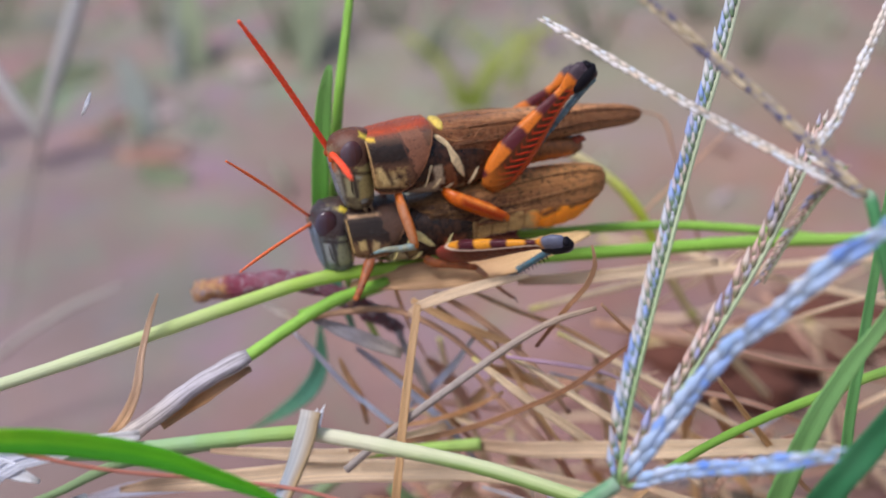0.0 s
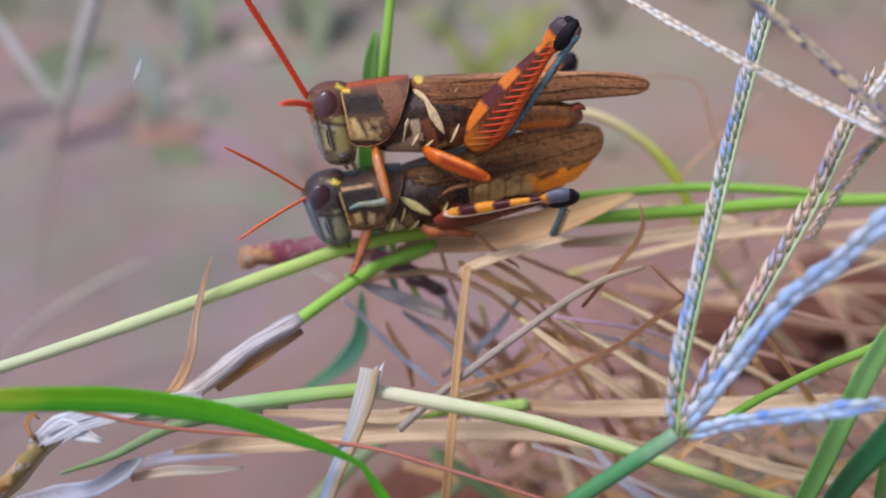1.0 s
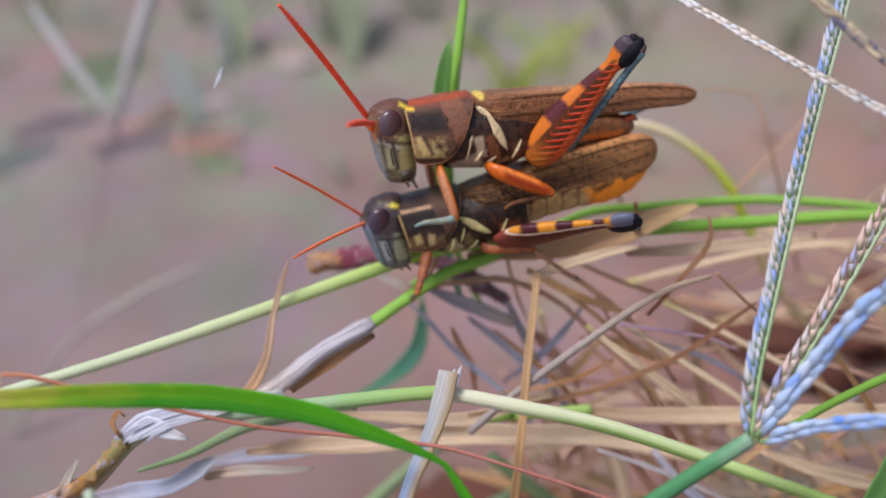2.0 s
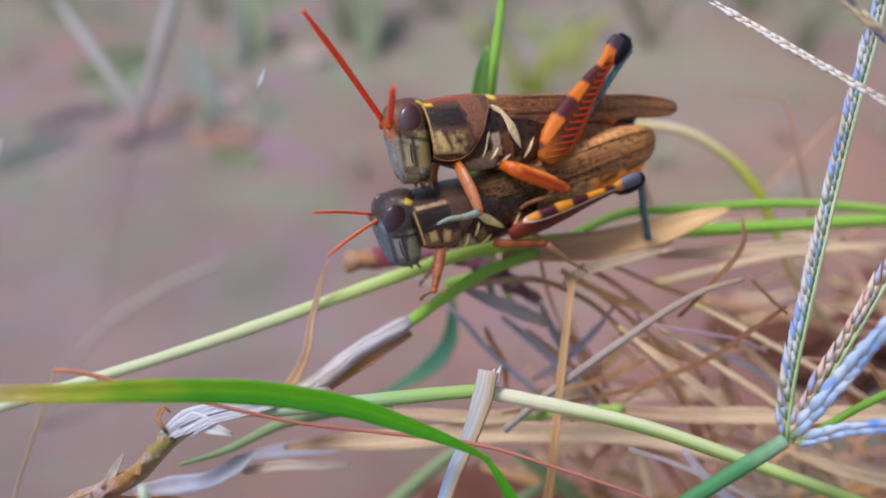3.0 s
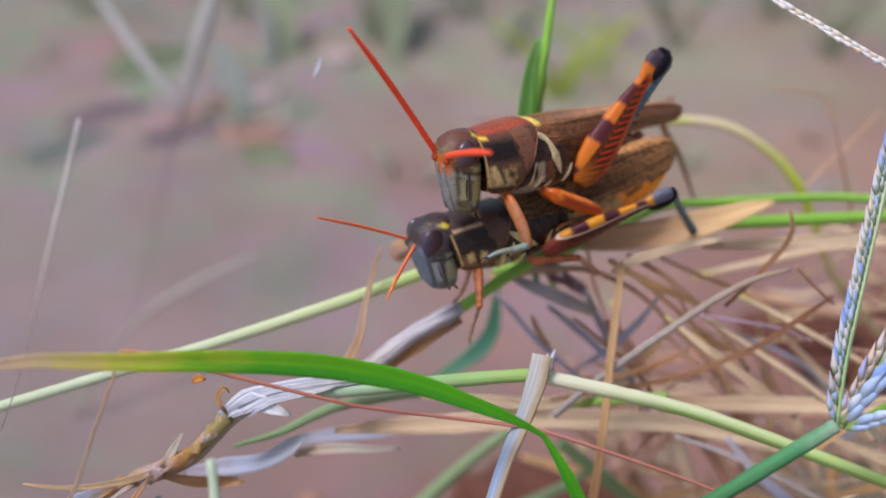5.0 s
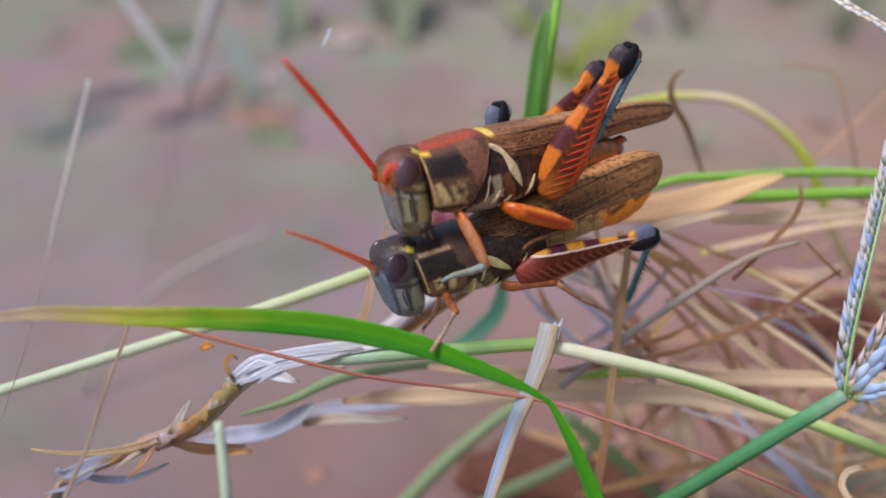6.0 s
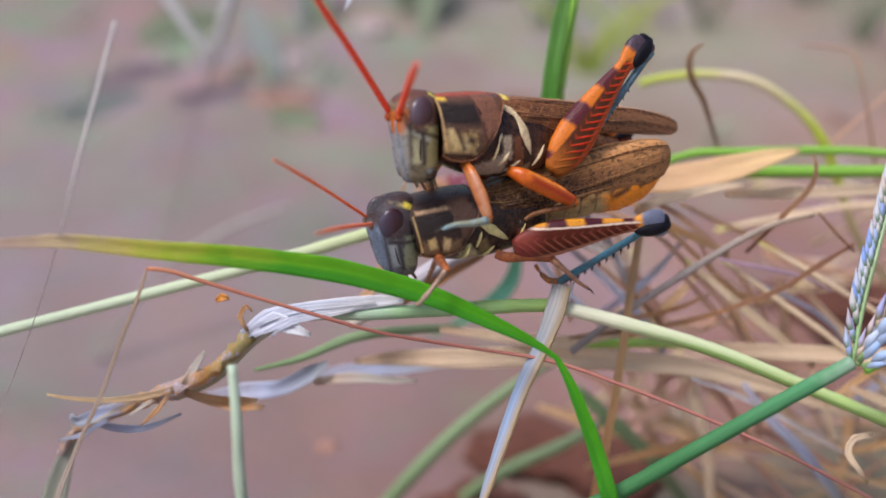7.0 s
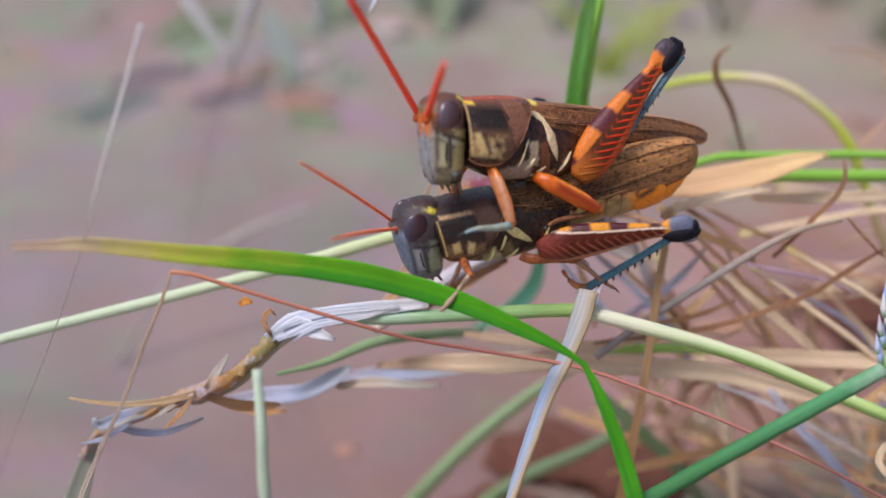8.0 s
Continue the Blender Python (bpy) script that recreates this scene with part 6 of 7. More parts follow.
def jointed_leg(thing, name, mats, thigh=3.5, shin=3.8):
    """A walking leg whose thigh and shin swing: thin thigh, knee, grey shin with a hooked foot."""
    th = part(name, sweep([(-0.4, 0, 0), (0.5, 0, 0.05), (1.7, 0, 0.08), (thigh, 0, 0)], [0.34, 0.40, 0.34, 0.25], [0.42, 0.50, 0.42, 0.28], seg=12, step=0.4, lumpy=0.06), mats[0], thing)
    part("knee", ball((thigh, 0, 0), (0.34, 0.28, 0.32), 12), mats[0], th)
    low = part("shin", sweep([(0, 0, 0), (0.9, 0, 0.03), (shin * 0.62, 0, 0), (shin * 0.70, 0, 0.03), (shin * 0.84, 0, 0.05), (shin * 0.95, 0.05, 0.18), (shin, 0.1, 0.42)], [0.22, 0.17, 0.19, 0.24, 0.16, 0.20, 0.07], seg=10, step=0.3, lumpy=0.08), mats[1], th)
    return th, low


def swing(base, d):
    """A limb that lies along +x, swung to point along d from its base."""
    return Matrix.Translation(Vector(base) * MM) @ Vector((1, 0, 0)).rotation_difference(Vector(d)).to_matrix().to_4x4()


def head_front(rows, z):
    """How far forward the head reaches at height z."""
    for (z0, x0, f0, *_), (z1, x1, f1, *_) in zip(rows, rows[1:]):
        if z0 <= z <= z1:
            t = (z - z0) / (z1 - z0)
            return (x0 - f0) * (1 - t) + (x1 - f1) * t
    return rows[0][1] - rows[0][2]


def body_side(rows, x, z, power=2.3):
    """How far the body's side stands out at x and z."""
    i = max([0] + [q for q in range(len(rows) - 1) if rows[q][0] <= x])
    t = (x - rows[i][0]) / (rows[i + 1][0] - rows[i][0])
    _, zc, w, hu, hd = (p + (q - p) * t for p, q in zip(rows[i], rows[i + 1]))
    rel = min(0.98, abs(z - zc) / (hu if z > zc else hd))
    return w * (1 - rel ** power) ** (1 / power)


def segmented(rows, count):
    """Body sections drawn in a little at each of the joints between the segments."""
    x0, x1, out = rows[0][0], rows[-1][0], []
    for k in range(count):
        for f, g in ((0.0, 0.96), (0.2, 0.99), (0.55, 1.01), (0.9, 1.0)):
            x = x0 + (x1 - x0) * (k + f) / count
            i = max(0, max(q for q in range(len(rows) - 1) if rows[q][0] <= x))
            t = (x - rows[i][0]) / (rows[i + 1][0] - rows[i][0])
            a = [p + (q - p) * t for p, q in zip(rows[i], rows[i + 1])]
            out.append((x, a[1], a[2] * g, a[3] * g, a[4] * g))
    return out + [rows[-1]]


def grasshopper(spec):
    thing = tagged(new("grasshopper"), spec["label"], "grasshopper", "mating pair")
    part("head", stack(spec["head"]), spec["head_mat"], thing, spec["head_label"])
    part("thorax", ovals(spec["thorax"]), spec["thorax_mat"], thing, "dark thorax with pale slanting marks")
    skin_bm, borders = saddle(spec["pronotum"])
    shield = part("pronotum", skin_bm, spec["pronotum_mat"], thing, spec["pronotum_label"])
    for line in borders:
        part("shield_rim", sweep(line[::2], [0.055] * len(line[::2]), seg=6, step=0.4), spec["rim_mat"], shield, "thin pale rim of the shield")
    abd = part("abdomen", ovals(segmented(spec["abdomen"], 9)), spec["abdomen_mat"], thing, spec["abdomen_label"])
    for s in (-1, 1):
        ex, ey, ez = spec["eye"]
        part("eye", ball((ex, s * (ey - 0.05), ez), spec["eye_r"], 28), spec["eye_mat"], thing, "glossy dark oval eye")
        wing = part("forewing", tegmen(s, spec["wing"]), spec["wing_mat"], thing, spec["wing_label"])
        for k in (3, 6):
            line = [(x, s * (wing_profile(zt, zl, w)[k][0] + 0.03), wing_profile(zt, zl, w)[k][1] + 0.03) for x, zt, zl, w in spec["wing"][1:-1]]
            line = [(x, y, z + 0.10 * math.sin(x * 0.7 + k * 2)) for x, y, z in line]
            part("vein", sweep(line, [0.05] * (len(line) - 1) + [0.02], seg=5, step=1.0), spec["vein_mat"], wing)
        for k, (x, z, r) in enumerate(spec["palps"]):
            part("palp", sweep([(x, s * 0.7, z), (x + 0.2, s * 0.95, z - 0.7), (x + 0.5, s * 0.8, z - 1.2)], [r * 0.8, r * 0.8, r * 0.6], seg=8, step=0.4), spec["palp_mat"], thing)
    fx, fz = spec["lip"]
    hx, hz = spec["brow"]
    front = lambda z: head_front(spec["head"], z)
    for s in (-1, 1):
        zs = [hz, hz - 1.0, hz - 2.2, hz - 3.3, hz - 4.1]
        part("face_ridge", sweep([(front(z) + 0.10, s * y, z) for z, y in zip(zs, (0.40, 0.36, 0.42, 0.5, 0.55))], [0.11, 0.16, 0.17, 0.15, 0.08], seg=10, step=0.4), spec["ridge_mat"], thing)
        cx, cz = spec["mouth"]
        part("cheek_seam", sweep([(hx + 1.45, s * (spec["cheek"] - 0.02), hz - 1.3), (hx + 1.5, s * (spec["cheek"] - 0.06), hz - 2.0), (hx + 1.75, s * (spec["cheek"] - 0.25), hz - 2.9), (cx - 0.2, s * (spec["cheek"] - 0.55), cz + 0.5)], [0.04, 0.06, 0.06, 0.04], seg=6, step=0.3), spec["seam_mat"], thing)
        part("jaw", ball((cx, s * 0.80, cz - 0.1), (0.82, 0.62, 0.72), 18), spec["jaw_mat"], thing, "dark glossy jaw")
        part("jaw_plate", ball((cx - 0.12, s * 0.98, cz + 0.18), (0.56, 0.56, 0.56), 18), spec["plate_mat"], thing, "pale grey plate over the jaw")
        part("antenna_socket", ball((front(hz + 0.3) + 0.22, s * 0.7, hz + 0.3), (0.36, 0.38, 0.40), 14), spec["socket_mat"], thing)
    part("upper_lip", ball((fx, 0, fz), (0.55, 0.85, 0.75), 20), spec["lip_mat"], thing)
    for bx, bz, ln, tilt, wide in spec["marks"]:
        for s in (-1, 1):
            d = Vector((math.cos(radians(tilt)), 0, math.sin(radians(tilt)))) * ln / 2
            line = [Vector((bx, 0, bz)) + d * q for q in (-1, -0.65, -0.1, 0.55, 1)]
            for p in line:
                p.y = s * (body_side(spec["thorax"], p.x, p.z) + spec["mark_out"])
            part("pale_plate", sweep(line, [0.03, 0.07, 0.09, 0.07, 0.02], [wide * q for q in (0.15, 0.75, 1.0, 0.7, 0.1)], up=(0.3, 0, 1), seg=14, step=0.2, lumpy=0.3), spec["mark_mat"], thing)
    return thing, abd


def male():
    face = skin("male_face", (0.24, 0.215, 0.13), (0.14, 0.12, 0.08), layers=[((0.15, 0.06, 0.04), -9.6, 3.5, 2.4, 0.95, 6, 0.4), ((0.13, 0.065, 0.045), -9.7, 1.7, 1.5, 1.35, 0, 0.6), ((0.06, 0.03, 0.025), -7.95, 1.9, 0.6, 1.3, 4, 0.4), ((0.28, 0.30, 0.31), -11.2, -1.3, 0.6, 2.3, 14, 0.5), ((0.62, 0.17, 0.025), -11.5, 0.9, 0.4, 0.8, 0, 0.5),
               (YELLOW, -8.6, 2.95, 0.5, 0.13, -30, 0.25), ((0.40, 0.35, 0.15), -8.6, -0.7, 0.8, 1.5, 8, 0.3), ((0.40, 0.41, 0.34), -10.05, -0.05, 0.95, 0.16, -18, 0.3), ((0.07, 0.06, 0.05), -9.65, -1.0, 0.14, 1.2, 10, 0.2), ((0.06, 0.05, 0.045), -10.5, -0.9, 0.09, 1.7, 12, 0.25), ((0.42, 0.42, 0.26), -10.1, -1.2, 0.25, 0.9, 10, 0.3), ((0.05, 0.03, 0.025), -9.3, 0.1, 1.1, 0.12, -10, 0.3), ((0.60, 0.54, 0.28), -7.85, 0.2, 0.1, 2.6, 3, 0.15)], grain=1.4, even=True, tint=(1.12, 1.05, 0.98))
    shield = skin("male_pronotum", (0.125, 0.078, 0.05), (0.07, 0.042, 0.03), layers=[((0.17, 0.07, 0.05), -5.5, 3.6, 3.4, 0.5, 6, 0.3), ((0.014, 0.009, 0.008), -6.4, 1.8, 2.5, 0.85, 4, 0.6),
                 ((0.27, 0.23, 0.12), -6.9, -0.5, 1.35, 0.85, 4, 0.4), ((0.50, 0.48, 0.26), -7.5, -0.15, 0.26, 0.8, 24, 0.3), ((0.44, 0.42, 0.25), -6.5, -0.5, 0.34, 0.4, -30, 0.4), (DARK, -6.95, -0.2, 0.12, 0.8, 24, 0.3), (DARK, -6.1, -0.2, 0.3, 0.25, -20, 0.4), (DARK, -7.0, -1.35, 1.1, 0.14, 0, 0.25), ((0.185, 0.098, 0.068), -4.2, 1.2, 0.85, 3.4, 18, 0.16), ((0.09, 0.045, 0.032), -5.25, 1.2, 0.06, 2.4, 18, 0.12), (YELLOW, -8.3, 2.8, 0.35, 0.12, 0, 0.2), ((0.46, 0.38, 0.20), -8.35, 0.9, 0.06, 1.9, 10, 0.12), ((0.44, 0.08, 0.025), -5.8, 3.42, 2.9, 0.09, 7, 0.25)], grain=2.2, bump=0.0002)
    thorax = skin("male_thorax", (0.014, 0.008, 0.007), (0.06, 0.03, 0.02), layers=[((0.36, 0.36, 0.34), -3.6, -2.2, 1.2, 0.7, 25, 0.4), ((0.40, 0.40, 0.34), -2.6, -0.6, 0.4, 0.9, 10, 0.25), ((0.26, 0.12, 0.06), -1.2, -1.3, 0.3, 0.8, 15, 0.2), ((0.16, 0.07, 0.035), -1.6, -0.6, 0.35, 1.0, 15, 0.3), ((0.34, 0.28, 0.18), -0.9, -2.3, 1.0, 0.25, 30, 0.25), ((0.18, 0.09, 0.05), 1.2, -1.4, 0.9, 0.9, 0, 0.5)], grain=1.5)
    belly = skin("male_abdomen", (0.24, 0.12, 0.05), (0.13, 0.07, 0.04), layers=[((0.52, 0.20, 0.05), 6.5, -0.8, 4.0, 0.5, 0, 0.4)], grain=1.6)
    spec = dict(label="smaller brown grasshopper with red antennae riding on another", head_label="grey green head with an orange brow",
                head=[(-3.6, -8.8, 0.95, 0.95, 0.85), (-3.15, -8.95, 1.35, 1.3, 1.3), (-2.2, -9.1, 1.6, 1.55, 1.6), (-0.9, -9.3, 1.75, 1.65, 1.75), (0.6, -9.55, 1.9, 1.85, 1.9), (1.9, -9.7, 1.95, 2.0, 1.85), (2.75, -9.6, 1.75, 1.8, 1.55), (3.25, -9.4, 1.2, 1.3, 0.95), (3.45, -9.3, 0.5, 0.6, 0.4)],
                brow=(-11.45, 1.0), cheek=1.72, socket_mat=skin("male_socket", (0.50, 0.10, 0.02), (0.32, 0.08, 0.02)), ridge_mat=skin("male_ridge", (0.32, 0.35, 0.40), (0.19, 0.20, 0.22), even=True, tint=(1, 1, 1)), seam_mat=skin("male_seam", (0.03, 0.03, 0.028), (0.02, 0.02, 0.02)), jaw_mat=skin("male_jaw", (0.03, 0.026, 0.022), (0.10, 0.09, 0.07)), head_mat=face, thorax=[(-7.6, 0.4, 2.0, 2.2, 2.3), (-5, 0.2, 2.5, 2.6, 2.9), (-2, 0.2, 2.7, 2.8, 3.1), (0.5, 0.2, 2.6, 2.6, 2.9), (2.6, 0.3, 2.2, 2.2, 2.2)],
                thorax_mat=thorax, pronotum=[(-8.75, -8.1, 2.2, 3.0, -1.4), (-8.0, -7.7, 2.45, 3.25, -1.7), (-6.6, -6.7, 2.7, 3.45, -1.8), (-5.0, -5.7, 2.88, 3.65, -1.6), (-3.9, -5.0, 2.95, 3.72, -1.1), (-3.0, -4.4, 2.92, 3.68, -0.4)],
                pronotum_mat=shield, rim_mat=skin("male_rim", (0.28, 0.15, 0.09), (0.18, 0.09, 0.055)), pronotum_label="brown saddle shield with a red back and dark side band",
                abdomen=[(1.5, 0.2, 2.1, 2.0, 2.2), (4, 0.4, 2.0, 1.6, 1.9), (7, 0.3, 1.7, 1.2, 1.6), (9.5, 0.1, 1.35, 1.0, 1.3), (11.0, -0.2, 0.9, 0.9, 0.9), (11.8, -0.3, 0.3, 0.4, 0.4)],
                abdomen_mat=belly, abdomen_label="orange brown ringed abdomen under the wings", eye=(-9.85, 1.5, 1.6), eye_mat=eye_mat("male_eye", (0.11, 0.09, 0.12), (0.085, 0.028, 0.026), -10.9, -8.9), eye_r=(1.02, 0.52, 1.27),
                wing=[(-2.9, 3.4, 1.5, 1.5), (-1.0, 3.6, 0.9, 2.45), (3, 3.65, 0.65, 2.2), (8, 3.6, 1.1, 1.5), (12, 3.5, 1.25, 0.95), (15, 3.3, 1.3, 0.6), (16.6, 3.0, 1.4, 0.4), (17.4, 2.6, 1.75, 0.25), (17.6, 2.35, 2.05, 0.1)],
                wing_mat=wing_mat("male_wing", (0.50, 0.33, 0.20), (0.20, 0.105, 0.06), (0.22, 0.12, 0.065), (0.05, 0.025, 0.018), (0.50, 0.33, 0.19), (0.10, 0.045, 0.025), (0.26, 0.15, 0.095)), vein_mat=skin("male_vein", (0.24, 0.145, 0.085), (0.13, 0.075, 0.045)), wing_label="long brown veined folded forewing",
                palps=[(-8.9, -2.7, 0.2), (-8.2, -2.9, 0.18)], palp_mat=skin("male_palp", (0.22, 0.20, 0.15), (0.12, 0.11, 0.09)), mouth=(-8.75, -2.65), plate_mat=skin("male_jaw_plate", (0.30, 0.31, 0.29), (0.19, 0.19, 0.17), even=True, tint=(1, 1, 1)), lip=(-9.75, -2.85), lip_mat=skin("male_lip", (0.22, 0.24, 0.27), (0.14, 0.15, 0.16), even=True, tint=(1, 1, 1)),
                marks=[(-3.5, -0.6, 2.2, 78, 0.34), (-2.7, -1.4, 1.3, 60, 0.18), (-1.1, 0.6, 3.6, -62, 0.36), (-2.1, 2.2, 1.7, -35, 0.28), (0.6, -1.0, 1.9, 66, 0.18), (-1.7, -1.9, 1.4, 40, 0.16)], mark_out=0.02, mark_mat=skin("pale_plate_skin", (0.66, 0.68, 0.50), (0.46, 0.46, 0.36), speck=(0.2, 0.18, 0.12)))
    thing, abd = grasshopper(spec)
    part("neck_spot", ball((-2.1, 0, 3.15), (0.6, 1.6, 0.5)), skin("yellow_spot", (0.64, 0.62, 0.15), (0.5, 0.5, 0.12), speck=(0.4, 0.4, 0.1)), thing, "bright yellow spot behind the shield")
    part("tail_claspers", sweep([(10.6, -0.3, 0.2), (11.4, -0.5, 0.6), (12.0, -0.4, 0.3)], [0.5, 0.4, 0.1], seg=8), skin("clasper", (0.32, 0.07, 0.03), (0.1, 0.03, 0.03)), abd)
    thigh = femur_mat("male_thigh", (0.42, 0.12, 0.015), (0.74, 0.20, 0.022), (0.10, 0.018, 0.024), (0.13, 0.038, 0.012), (0.80, 0.045, 0.010), (0.62, 0.09, 0.02), [(0.8, 0.4), (4.9, 1.05), (8.8, 1.0)], 1.75, 13.4, 1.0, 0.06, None, (0.085, 0.06, 0.08))
    tib = skin("male_shin", (0.15, 0.28, 0.35), (0.09, 0.16, 0.20), tint=(1, 1, 1))
    spine = skin("male_spine", (0.04, 0.03, 0.03), (0.02, 0.02, 0.02))
    legs = [hind_leg(thing, 13.4, 1.75, (thigh, tib, skin("male_foot", (0.4, 0.12, 0.05), (0.2, 0.06, 0.04)), spine, skin("male_knee_lobe", (0.10, 0.08, 0.09), (0.05, 0.04, 0.05))), 10.5, -0.6, 0.66) for s in (-1, 1)]
    orange = skin("male_orange_leg", (0.52, 0.155, 0.014), (0.38, 0.085, 0.008), layers=[((0.24, 0.035, 0.006), 1.0, -3.65, 1.9, 0.30, -23, 0.5), ((0.62, 0.28, 0.06), 0.6, -2.95, 1.6, 0.10, -23, 0.3)], speck=(0.32, 0.07, 0.01), grain=0.7, bump=0.00006, glow=0.3)
    # The pinkish grey stripe is the thigh's glossy highlight, painted on.
    tan = skin("male_tan_leg", (0.48, 0.19, 0.03), (0.36, 0.12, 0.018), layers=[((0.40, 0.25, 0.18), -5.8, -4.1, 0.24, 1.6, 12, 0.35)], speck=(0.34, 0.13, 0.03), grain=0.6, bump=0.00006, glow=0.3)
    dusk = skin("male_brown_shin", (0.20, 0.11, 0.05), (0.10, 0.05, 0.025))
    shin = skin("male_blue_shin", (0.24, 0.38, 0.42), (0.30, 0.32, 0.22), grain=0.9, tint=(1, 1, 1))
    for s in (-1, 1):
        small_leg(thing, "middle_leg", [(-1.9, s * 1.9, -2.3), (-1.2, s * 2.9, -2.7), (1.2, s * 3.7, -3.7), (3.0, s * 4.2, -4.5), (2.2, s * 3.5, -5.0), (0.3, s * 2.6, -5.6), (-0.6, s * 2.6, -6.1)], [0.40, 0.62, 0.66, 0.42, 0.24, 0.2, 0.13], (orange, dusk, spine), 3)
        small_leg(thing, "front_leg", [(-6.0, s * 1.7, -1.9), (-6.0, s * 2.6, -2.6), (-5.6, s * 3.6, -4.3), (-5.2, s * 4.2, -6.0), (-6.2, s * 3.8, -6.3), (-7.6, s * 3.2, -6.5), (-8.4, s * 2.8, -6.9)], [0.38, 0.52, 0.54, 0.36, 0.30, 0.22, 0.12], (tan, shin, spine), 3)
    horns = [part("antenna", beads(14.5, 0.27, 22), RED_HORN, thing, "straight beaded bright red antenna") for s in (1, -1)]
    return thing, legs, horns


def female():
    face = skin("female_face", (0.16, 0.185, 0.195), (0.085, 0.10, 0.115), layers=[((0.06, 0.036, 0.034), -9.2, 3.7, 2.8, 0.85, 4, 0.5), ((0.07, 0.055, 0.06), -9.8, 2.1, 1.5, 1.3, 0, 0.6), ((0.018, 0.010, 0.009), -7.85, 1.9, 0.7, 1.5, 0, 0.3), ((0.17, 0.24, 0.36), -11.1, -0.3, 0.75, 2.3, 8, 0.6), ((0.42, 0.38, 0.16), -9.2, 3.4, 0.6, 0.10, -14, 0.2), (YELLOW, -8.3, 3.05, 0.55, 0.18, -32, 0.2), ((0.33, 0.37, 0.25), -8.7, -0.4, 0.6, 1.4, -6, 0.3),
               ((0.33, 0.38, 0.43), -10.0, -0.5, 0.30, 1.0, 8, 0.3), ((0.05, 0.05, 0.055), -9.5, -0.7, 0.12, 1.2, 8, 0.25), ((0.06, 0.06, 0.07), -10.5, -0.3, 0.10, 1.8, 8, 0.25), ((0.05, 0.04, 0.05), -9.2, 0.5, 1.2, 0.14, -10, 0.3), ((0.045, 0.038, 0.045), -10.4, 3.0, 1.2, 0.7, 0, 0.6), ((0.62, 0.54, 0.26), -7.95, 0.3, 0.1, 2.2, 0, 0.15)], grain=1.4, even=True, tint=(1.12, 1.05, 0.98))
    shield = skin("female_pronotum", (0.032, 0.021, 0.018), (0.018, 0.012, 0.011), layers=[((0.045, 0.03, 0.028), -5.2, 3.45, 3.4, 0.5, 0, 0.3), ((0.012, 0.008, 0.008), -6.4, 1.6, 2.5, 0.75, 3, 0.6), ((0.46, 0.38, 0.27), -6.4, 2.66, 1.7, 0.13, 2, 0.2), ((0.15, 0.11, 0.07), -6.4, -0.4, 1.5, 0.7, -4, 0.4), ((0.40, 0.38, 0.20), -7.1, 0.1, 0.3, 0.45, 10, 0.25), ((0.42, 0.40, 0.24), -6.0, -0.1, 0.25, 0.5, -12, 0.25), (DARK, -6.55, 0.0, 0.14, 0.6, 8, 0.2),
                 ((0.075, 0.048, 0.038), -4.1, 1.3, 0.85, 2.4, 18, 0.2), ((0.46, 0.40, 0.20), -8.1, 0.9, 0.06, 1.5, 8, 0.12)], grain=2.2, bump=0.0002)
    thorax = skin("female_thorax", (0.010, 0.007, 0.006), (0.05, 0.03, 0.02), layers=[((0.34, 0.38, 0.28), -4.2, -1.5, 0.7, 0.7, 30, 0.25), ((0.16, 0.14, 0.07), -2.9, -0.9, 0.4, 0.6, 20, 0.3), ((0.22, 0.17, 0.11), -2.5, -2.3, 2.4, 0.4, 4, 0.4), ((0.22, 0.09, 0.06), 0.8, -1.0, 0.9, 0.9, 0, 0.5)], grain=1.5)
    step = 12.9 / 9
    rings = [((0.13, 0.085, 0.04), 1.5 + step * k, 0.8, 0.05, 3.0, -6, 0.25) for k in range(1, 8)]
    belly = skin("female_abdomen", (0.33, 0.27, 0.13), (0.21, 0.155, 0.075), layers=[((0.42, 0.38, 0.20), 5.0, -0.5, 3.5, 0.7, 8, 0.8)] + rings + [((0.82, 0.33, 0.02), 11.9, 0.0, 3.6, 1.7, 12, 0.9), ((0.10, 0.045, 0.02), 9.6, 0.9, 0.9, 0.25, 16, 0.4), ((0.09, 0.04, 0.02), 12.2, 1.5, 0.8, 0.35, 20, 0.4)], grain=1.6, even=True)
